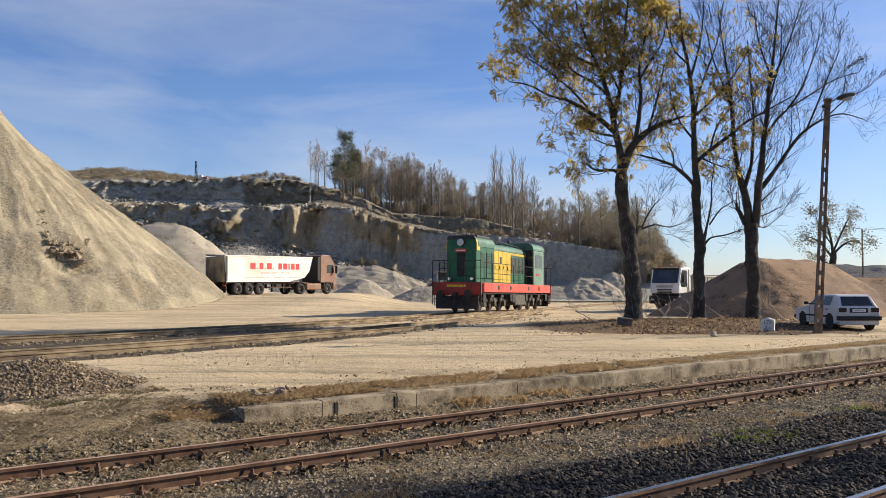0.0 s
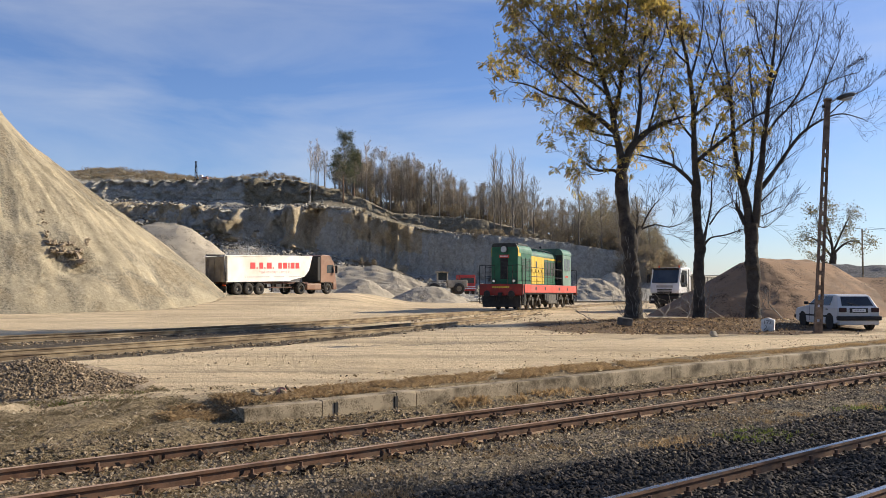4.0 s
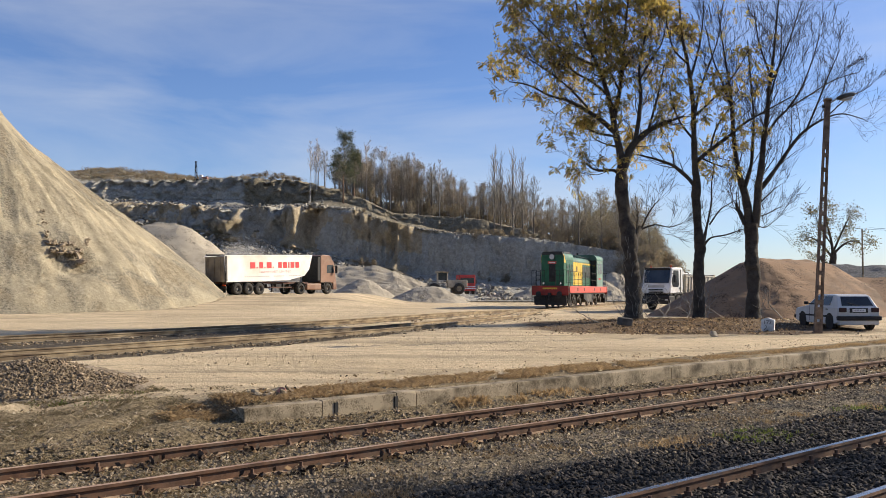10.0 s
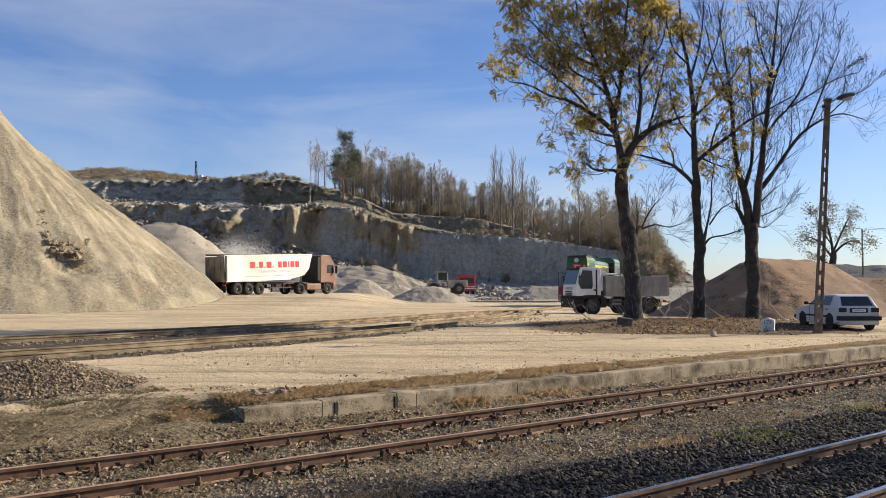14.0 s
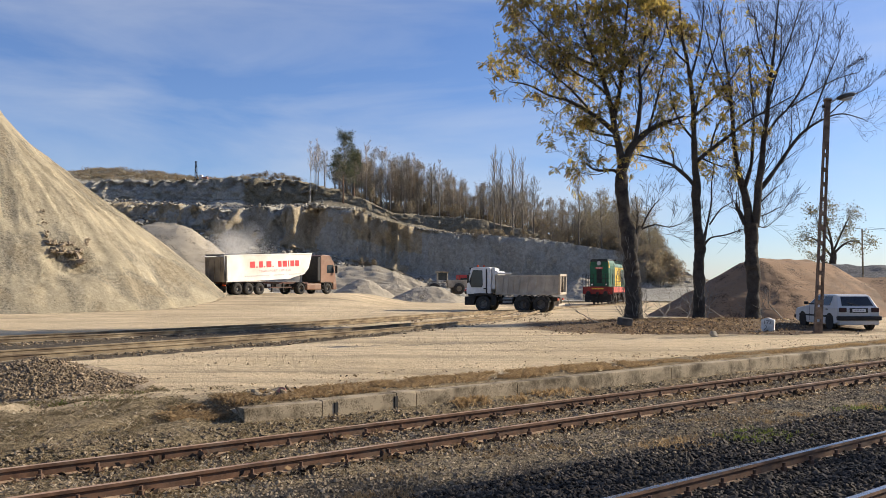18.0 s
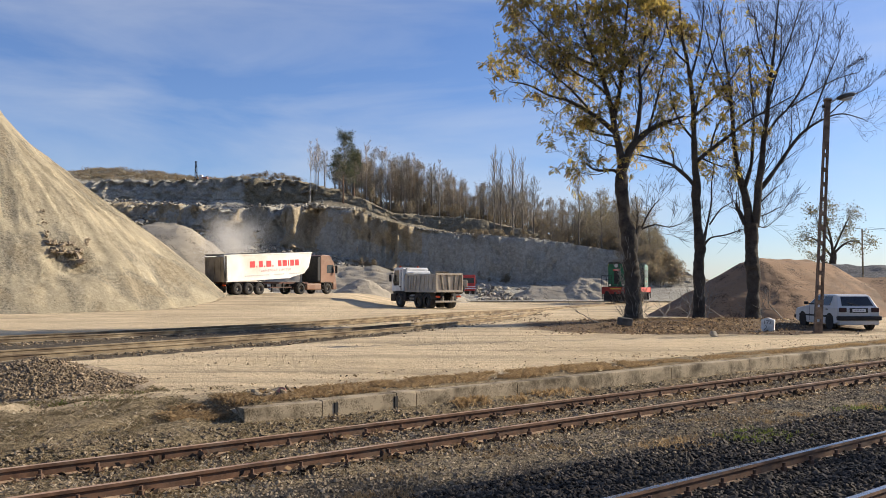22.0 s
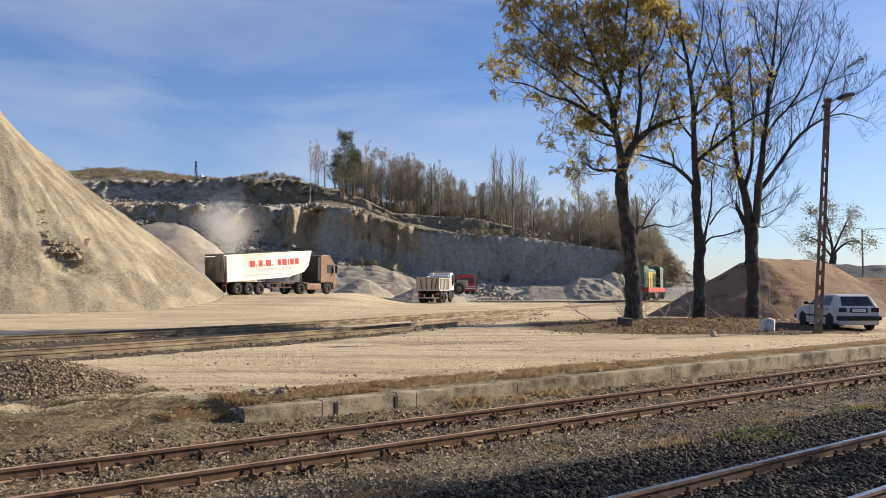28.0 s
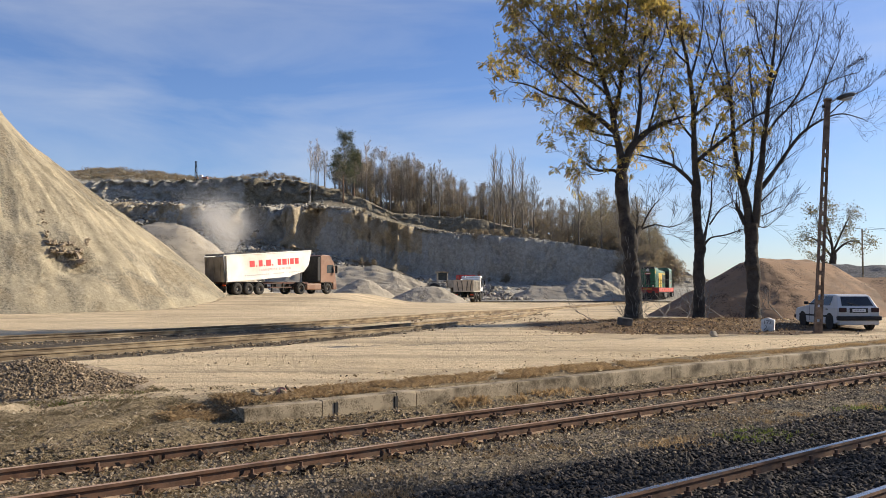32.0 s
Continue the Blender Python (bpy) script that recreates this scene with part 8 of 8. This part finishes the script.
def build_small():
    # distance stone
    d = 32.6
    x = (1357 - 784) / 1500 * d
    t = thing("distance_stone", pose(x, d, float(ground_z(x, d)) + 0.02, 0, 3, -28), "white painted concrete railway distance stone with black numbers", "marker stone")
    bm = bmesh.new()
    prism(bm, [(-0.24, -0.1), (-0.24, 0.42), (0.0, 0.50), (0.24, 0.42), (0.24, -0.1)], "y", -0.17, 0.17)
    bmesh.ops.bevel(bm, geom=bm.edges[:], offset=0.02, segments=2, affect="EDGES")
    part("block", bm, "white_stone", t)
    text_mesh("numbers", "172", 0.2, pose(0.0, -0.176, 0.32, 90, 0, 0), "black", t)
    text_mesh("numbers", "2", 0.2, pose(-0.05, -0.176, 0.12, 90, 0, 0), "black", t)
    # slab by the first tree
    d = 35.4
    x = (1104 - 784) / 1500 * d
    t = thing("concrete_block", pose(x, d, float(ground_z(x, d)) + 0.03, 4, 6, 20), "broken grey concrete block under the ash", "block")
    part("block", boxes((-0.26, 0.26, -0.2, 0.2, 0, 0.32), bevel=0.035), "bogie_grey", t)
    part("wire_loop", rods(((0.24, 0, 0.26), (0.36, 0.05, 0.18), 0.015), ((0.36, 0.05, 0.18), (0.38, 0.0, -0.02), 0.015), sides=6), "truck_grey", t)
    for px, y, s in ((1262, 29.6, 0.22),):
        x = (px - 784) / 1500 * y
        ob = new("stone", stone_mesh("stone", [(0, 0, 0.08)], [s], "stone_pale", 71))
        ob.location = (x, y, float(ground_z(x, y)))
        tagged(ob, "loose grey stone on the yard edge", "stone")
    # brick and rubble near the platform end
    rng = random.Random(61)
    spots = [(500, 14.15, 0.085, "brick_red", "broken red brick lump on rubble"), (425, 12.95, 0.11, "concrete", "broken concrete lump by the platform end")]
    spots += [(rng.uniform(440, 540), rng.uniform(13.8, 14.7), rng.uniform(0.045, 0.085), rng.choice(("clod", "concrete")), "grey-brown rubble stone by the platform end") for k in range(16)]
    for k, (px, d, s, mt, lab) in enumerate(spots):
        x = (px - 784) / 1500 * d
        ob = new("rubble_stone", stone_mesh("rubble_stone", [(0, 0, s * 0.4)], [s], mt, 80 + k))
        ob.location = (x, d, float(ground_z(x, d)) + 0.02)
        tagged(ob, lab, "rubble")
    # low earth heap at the edge of the yard
    cx, cy = (70 - 784) / 1500 * 15.2, 15.2
    rs = np.random.RandomState(99)
    n = 13000
    a, r = rs.uniform(0, 6.283, n), np.sqrt(rs.rand(n))
    x, y = cx + 1.85 * r * np.cos(a), cy + 1.85 * r * np.sin(a)
    z = ground_z(x, y) + 0.50 * (1 - r * 1.85 / 1.9) + 0.035
    tagged(new("earth_clods", stone_mesh("earth_clods", np.stack([x, y, z], -1), 0.007 + 0.036 * rs.rand(n) ** 4.5, "clod", 98)), "heap of crusted grey-brown earth clods", "earth heap", kind="stuff")
    build_pile("earth_mound", cx, cy, 0.50, 1.9, "clod_soil", "low heap of grey-brown earth beside the yard", 8, 0.4, n=40)


def build_far_things():
    # drill rig on the quarry rim
    d = 178.0
    c = 345
    x, z = fan(c, d), hill_at(c, d)
    z = max(z, 1.68 + (504.5 - 322) / 1500 * d)
    t = thing("drill_rig", pose(x, d, z), "small red and white drill rig with dark lattice mast", "drill rig")
    part("mast", rods(((-0.25, 0, 0), (-0.15, 0, 4.3), 0.09), ((0.25, 0, 0), (0.1, 0, 4.3), 0.09), ((-0.25, 0, 0.5), (0.2, 0, 1.5), 0.06), ((0.2, 0, 1.5), (-0.2, 0, 2.6), 0.06), ((-0.2, 0, 2.6), (0.12, 0, 3.7), 0.06), sides=6), "black", t, "dark lattice mast")
    part("engine_body", boxes((1.3, 2.5, -0.6, 0.6, 0.3, 0.9), bevel=0.1), "brick_red", t, "faded orange engine housing")
    part("cab", boxes((0.75, 1.4, -0.5, 0.5, 0.3, 1.4), bevel=0.1), "truck_white", t, "white operator's cab")
    part("track", boxes((0.2, 2.9, -1.1, -0.6, -0.3, 0.5), bevel=0.15), "black", t)
    part("track", boxes((0.2, 2.9, 0.6, 1.1, -0.3, 0.5), bevel=0.15), "black", t)
    # red lorry cab beyond the gravel heaps
    d = 121.0
    x = fan(824, d)
    gz = float(ground_z(x, d))
    gz = 1.68 - (521 - 504.5) / 1500 * d
    t = thing("red_lorry", pose(x, d, gz, 0, 0, -168), "red flat-fronted lorry parked beyond the gravel heaps", "lorry")
    cb = bmesh.new()
    box(cb, -1.2, 1.2, -0.95, 0.95, 0.5, 2.75, bevel=0.12)
    cb_o = part("cab", cb, "lorry_red", t, "red cab with white stripes")
    part("windscreen", boxes((-1.0, 1.0, 0.94, 0.97, 1.6, 2.3), bevel=0.01), "dark_glass", cb_o)
    part("side_window", boxes((-1.22, -1.19, -0.3, 0.6, 1.6, 2.2), bevel=0.008), "dark_glass", cb_o)
    part("side_window", boxes((1.19, 1.22, -0.3, 0.6, 1.6, 2.2), bevel=0.008), "dark_glass", cb_o)
    for zz in (0.75, 1.0):
        part("stripe", boxes((-1.21, 1.21, 0.95, 0.99, zz, zz + 0.12)), "truck_white", cb_o)
    part("load_bed", boxes((-1.2, 1.2, -4.6, -1.1, 0.9, 1.5), bevel=0.04), "tipper_steel", t, "dusty grey load body")
    part("chassis", boxes((-0.8, 0.8, -4.4, 0.8, 0.4, 0.8), bevel=0.03), "black", t)
    tyre = wheel_mesh(0.5, 0.3, "rubber", rim=0.55, tread=0.04, sides=16)
    rim = rim_mesh(0.28, 0.28, "rim_grey", 6)
    for sx in (-1, 1):
        for y in (0.1, -3.0, -4.1):
            add_wheel(t, sx * 1.05, y, 0.5, tyre, rim)
    # wheel loader
    d = 113.0
    x = fan(786, d)
    t = thing("wheel_loader", pose(x, d, 1.68 - (521 - 504.5) / 1500 * d, 0, 0, 95), "dusty pale wheel loader half hidden by gravel", "loader")
    part("engine_body", boxes((-1.0, 1.0, -3.0, -0.4, 0.9, 1.9), bevel=0.1), "loader_dust", t, "dusty cream engine housing")
    fr = bmesh.new()
    for sx in (-0.75, 0.75):
        for yy in (-0.35, 0.9):
            rod(fr, (sx, yy, 1.5), (sx, yy, 2.9), 0.06, sides=6)
    part("cab_frame", fr, "loader_dust", t)
    part("cab_roof", boxes((-0.95, 0.95, -0.6, 1.15, 2.88, 3.05), bevel=0.04), "loader_dust", t, "dusty cab roof")
    part("cab_glass", boxes((-0.7, 0.7, -0.3, 0.85, 1.9, 2.85), bevel=0.02), "dark_glass", t)
    part("front_frame", boxes((-0.6, 0.6, 0.6, 2.2, 0.7, 1.5), bevel=0.06), "loader_dust", t)
    part("lift_arm", rods(((-0.5, 1.2, 1.5), (-0.5, 3.2, 0.6), 0.12), ((0.5, 1.2, 1.5), (0.5, 3.2, 0.6), 0.12), sides=6), "loader_dust", t)
    bk = bmesh.new()
    prism(bk, [(3.0, 0.1), (4.1, 0.05), (4.1, 0.13), (3.25, 0.25), (3.2, 1.0), (3.0, 1.1)], "x", -1.3, 1.3)
    part("bucket", bk, "tipper_dark", t)
    tyre = wheel_mesh(0.75, 0.55, "rubber", rim=0.5, tread=0.08, sides=16)
    rim = rim_mesh(0.36, 0.4, "loader_dust", 6)
    for sx in (-1, 1):
        for y in (-1.9, 1.4):
            add_wheel(t, sx * 1.0, y, 0.75, tyre, rim)
    # far houses and poles on the horizon
    for c, d, w, h, lab in ((1206, 210, 7.0, 3.6, "small far house with a grey hipped roof"), (1222, 235, 9.0, 3.0, "low far shed with a pale wall")):
        x = fan(c, d)
        t = thing("far_house", pose(x, d, 0.0, 0, 0, 8), lab, "house")
        part("wall", boxes((-w / 2, w / 2, -3, 3, -1, h * 0.62)), "tailgate" if c > 1210 else "concrete", t)
        rf = bmesh.new()
        prism(rf, [(-w / 2 - 0.4, h * 0.6), (0, h * 1.35), (w / 2 + 0.4, h * 0.6)], "y", -3.3, 3.3)
        part("roof", rf, "roof_grey", t)
        for wx in (-0.25, 0.25):
            part("window", boxes((wx * w - 0.5, wx * w + 0.5, -3.04, -2.98, h * 0.2, h * 0.5)), "dark_glass", t)
    for c, d, h in ((1195, 150, 5.6), (1527, 70, 5.6)):
        x = fan(c, d)
        gz = float(ground_z(x, d))
        t = thing("utility_pole", pose(x, d, gz), "thin grey concrete utility pole with a bracket", "pole", "utility poles")
        part("post", rods(((0, 0, -0.2), (0, 0, h + 1.0), 0.09, 0.06), sides=8), "concrete", t)
        part("bracket", rods(((0, 0, h + 0.75), (0.35, 0, h + 0.95), 0.03), sides=6), "truck_grey", t)
        part("insulator", rods(((0.35, 0, h + 0.95), (0.35, 0, h + 1.08), 0.045), sides=6), "truck_white", t)
    # wires from the right-hand pole
    x = fan(1527, 70)
    w = thing("overhead_wires", pose(0, 0, 0), "two thin dark overhead wires from the pole", "wires")
    for sx, dz in ((-0.6, 0.0), (0.6, 0.05)):
        bm = bmesh.new()
        last = None
        for k in range(11):
            u = k / 10
            p = (x + sx + 30 * u, 70 - 8 * u, 6.35 + dz - 1.2 * 4 * u * (1 - u) * 0.6)
            if last:
                rod(bm, last, p, 0.012, sides=4)
            last = p
        part("wire", bm, "black", w)


build_lamp()
build_small()
build_far_things()


# ---------------------------------------------------------------- drifting dust
def build_dust():
    """Thin dust over the tipping trailer: drifting puffs, each of many floating specks."""
    meshes = []
    for k in range(3):
        rs = np.random.RandomState(200 + k)
        n = 26000
        c = rs.normal(0, 0.75, (n, 3)) * np.array((1.0, 1.0, 0.8))
        c = np.concatenate([c[: n // 2], c[n // 2:] * 0.6 + rs.normal(0, 0.5, 3)])
        a, b = rs.normal(0, 1, (n, 3)), rs.normal(0, 1, (n, 3))
        a /= np.linalg.norm(a, axis=1)[:, None]
        b /= np.linalg.norm(b, axis=1)[:, None]
        sz = 0.0044 * rs.uniform(0.6, 1.3, (n, 1))
        v = np.stack([c - a * sz, c + a * sz, c + b * sz * 1.4], 1).reshape(-1, 3)
        meshes.append(pydata("dust_puff", v, np.arange(n * 3).reshape(n, 3), "dust", False))
    rng = random.Random(5)
    t = thing("dust_cloud", None, "thin pale dust drifting up behind the tipping trailer", "dust")
    out = []
    for k in range(34):
        u = k / 33
        c = 408 + rng.gauss(0, 8 + 9 * u) - 8 * u
        y = 446 - 60 * u ** 0.8 + rng.gauss(0, 6)
        d, r = 86 + rng.uniform(-3, 6), 1.0 + 0.8 * u + rng.uniform(0, 0.3)
        ob = tagged(part("dust_puff", meshes[k % 3], None, t), kind="stuff")
        m = pose(fan(c, d), d, 1.68 + (504.5 - y) / 1500 * d, rng.uniform(0, 360), rng.uniform(0, 360), 0)
        ob.matrix_basis = m @ Matrix.Diagonal((r, r, r, 1))
        out.append((ob, m, r))
    return t, out


dust_cloud, DUST = build_dust()


# ---------------------------------------------------------------- what moves
def siding_pose(s, ahead=LOCO_L):
    """Rests a vehicle of that length on the siding, its end at s."""
    a, b = siding_point(s), siding_point(s + ahead)
    za, zb = siding_z(*a), siding_z(*b)
    return pose(a[0], a[1], za, math.degrees(math.atan2(zb - za, ahead)), 0, -math.degrees(math.atan2(b[0] - a[0], b[1] - a[1])))


# seconds, way along the siding
LOCO_S = [(0.0, 0.0), (3.0, 6.2), (6.0, 12.4), (9.0, 18.8), (12.0, 25.1), (15.3, 32.6), (18.5, 40.5), (23.0, 50.8), (28.0, 62.0), (32.0, 71.0)]
# seconds, place of the tail, heading in degrees from +Y towards +X
TRUCK = [(0.0, 21.7, 69.78, 224.0), (8.6, 21.7, 69.78, 224.0), (10.0, 21.09, 69.49, 225.0), (11.0, 20.27, 68.91, 227.0), (12.0, 18.94, 67.75, 231.0), (13.0, 16.95, 63.2, 245.0),
         (14.5, 14.85, 59.84, 262.0), (15.5, 13.5, 59.4, 270.5), (16.5, 11.78, 59.6, 279.0), (17.5, 9.65, 60.4, 286.0), (18.5, 7.67, 61.9, 290.0), (20.0, 4.7, 63.7, 295.5),
         (21.0, 2.45, 64.6, 313.0), (22.0, 0.5, 65.8, 327.0), (23.0, -1.2, 66.8, 341.0), (24.0, -2.4, 69.5, 354.0), (25.5, -3.15, 77.0, 364.7), (27.0, -2.4, 85.5, 372.0),
         (28.0, -1.6, 89.5, 374.0), (30.0, 0.6, 96.0, 374.0), (32.0, 2.5, 103.0, 372.0)]
TIP = [(0.0, 0.4), (3.5, 1.0), (8.5, 1.4), (12.5, 1.9), (16.5, 2.3), (18.5, 2.7), (22.0, 3.1), (25.5, 3.6), (29.5, 4.0), (32.0, 4.1)]


def along(rows, t, k):
    return float(np.interp(t, [r[0] for r in rows], [r[k] for r in rows]))


def motions():
    walk(loco, [(t, siding_pose(s)) for t, s in LOCO_S])
    walk(truck, [(t, pose(x, y, float(ground_z(x, y)) + 0.03, 0, 0, -h)) for t, x, y, h in TRUCK])
    walk(lorry_body, [(t, pose(0, 0.3, 1.17, a, 0, 0)) for t, a in TIP])
    for k, (ob, m, r) in enumerate(DUST):
        t0 = 3.0 + 15.5 * k / len(DUST)
        low = Matrix.Translation((1.5, 2.0, -1.6 - 0.13 * k)) @ m
        high = Matrix.Translation((-1.0, 1.0, 0.8)) @ m
        walk(ob, [(0.0, low), (t0, low), (t0 + 12.0, m), (32.0, high)] if t0 + 12 < 31.5 else [(0.0, low), (t0, low), (32.0, m)])
    times = [k * 0.3 for k in range(107)]
    for w, x, y, z in LOCO_WHEELS:
        walk(w, [(min(t, 32.0), pose(x, y, z, -math.degrees(along(LOCO_S, t, 1) / 0.525), 0, 0)) for t in times])
    ts, way, total = [0.0], [0.0], 0.0
    for k in range(1, 161):
        t = k * 0.2
        total += math.hypot(along(TRUCK, t, 1) - along(TRUCK, t - 0.2, 1), along(TRUCK, t, 2) - along(TRUCK, t - 0.2, 2))
        ts.append(t)
        way.append(total)
    for w, x, y, z in TRUCK_WHEELS:
        walk(w, [(t, pose(x, y, z, -math.degrees(s / 0.58), 0, 0)) for t, s in zip(ts, way)])


motions()
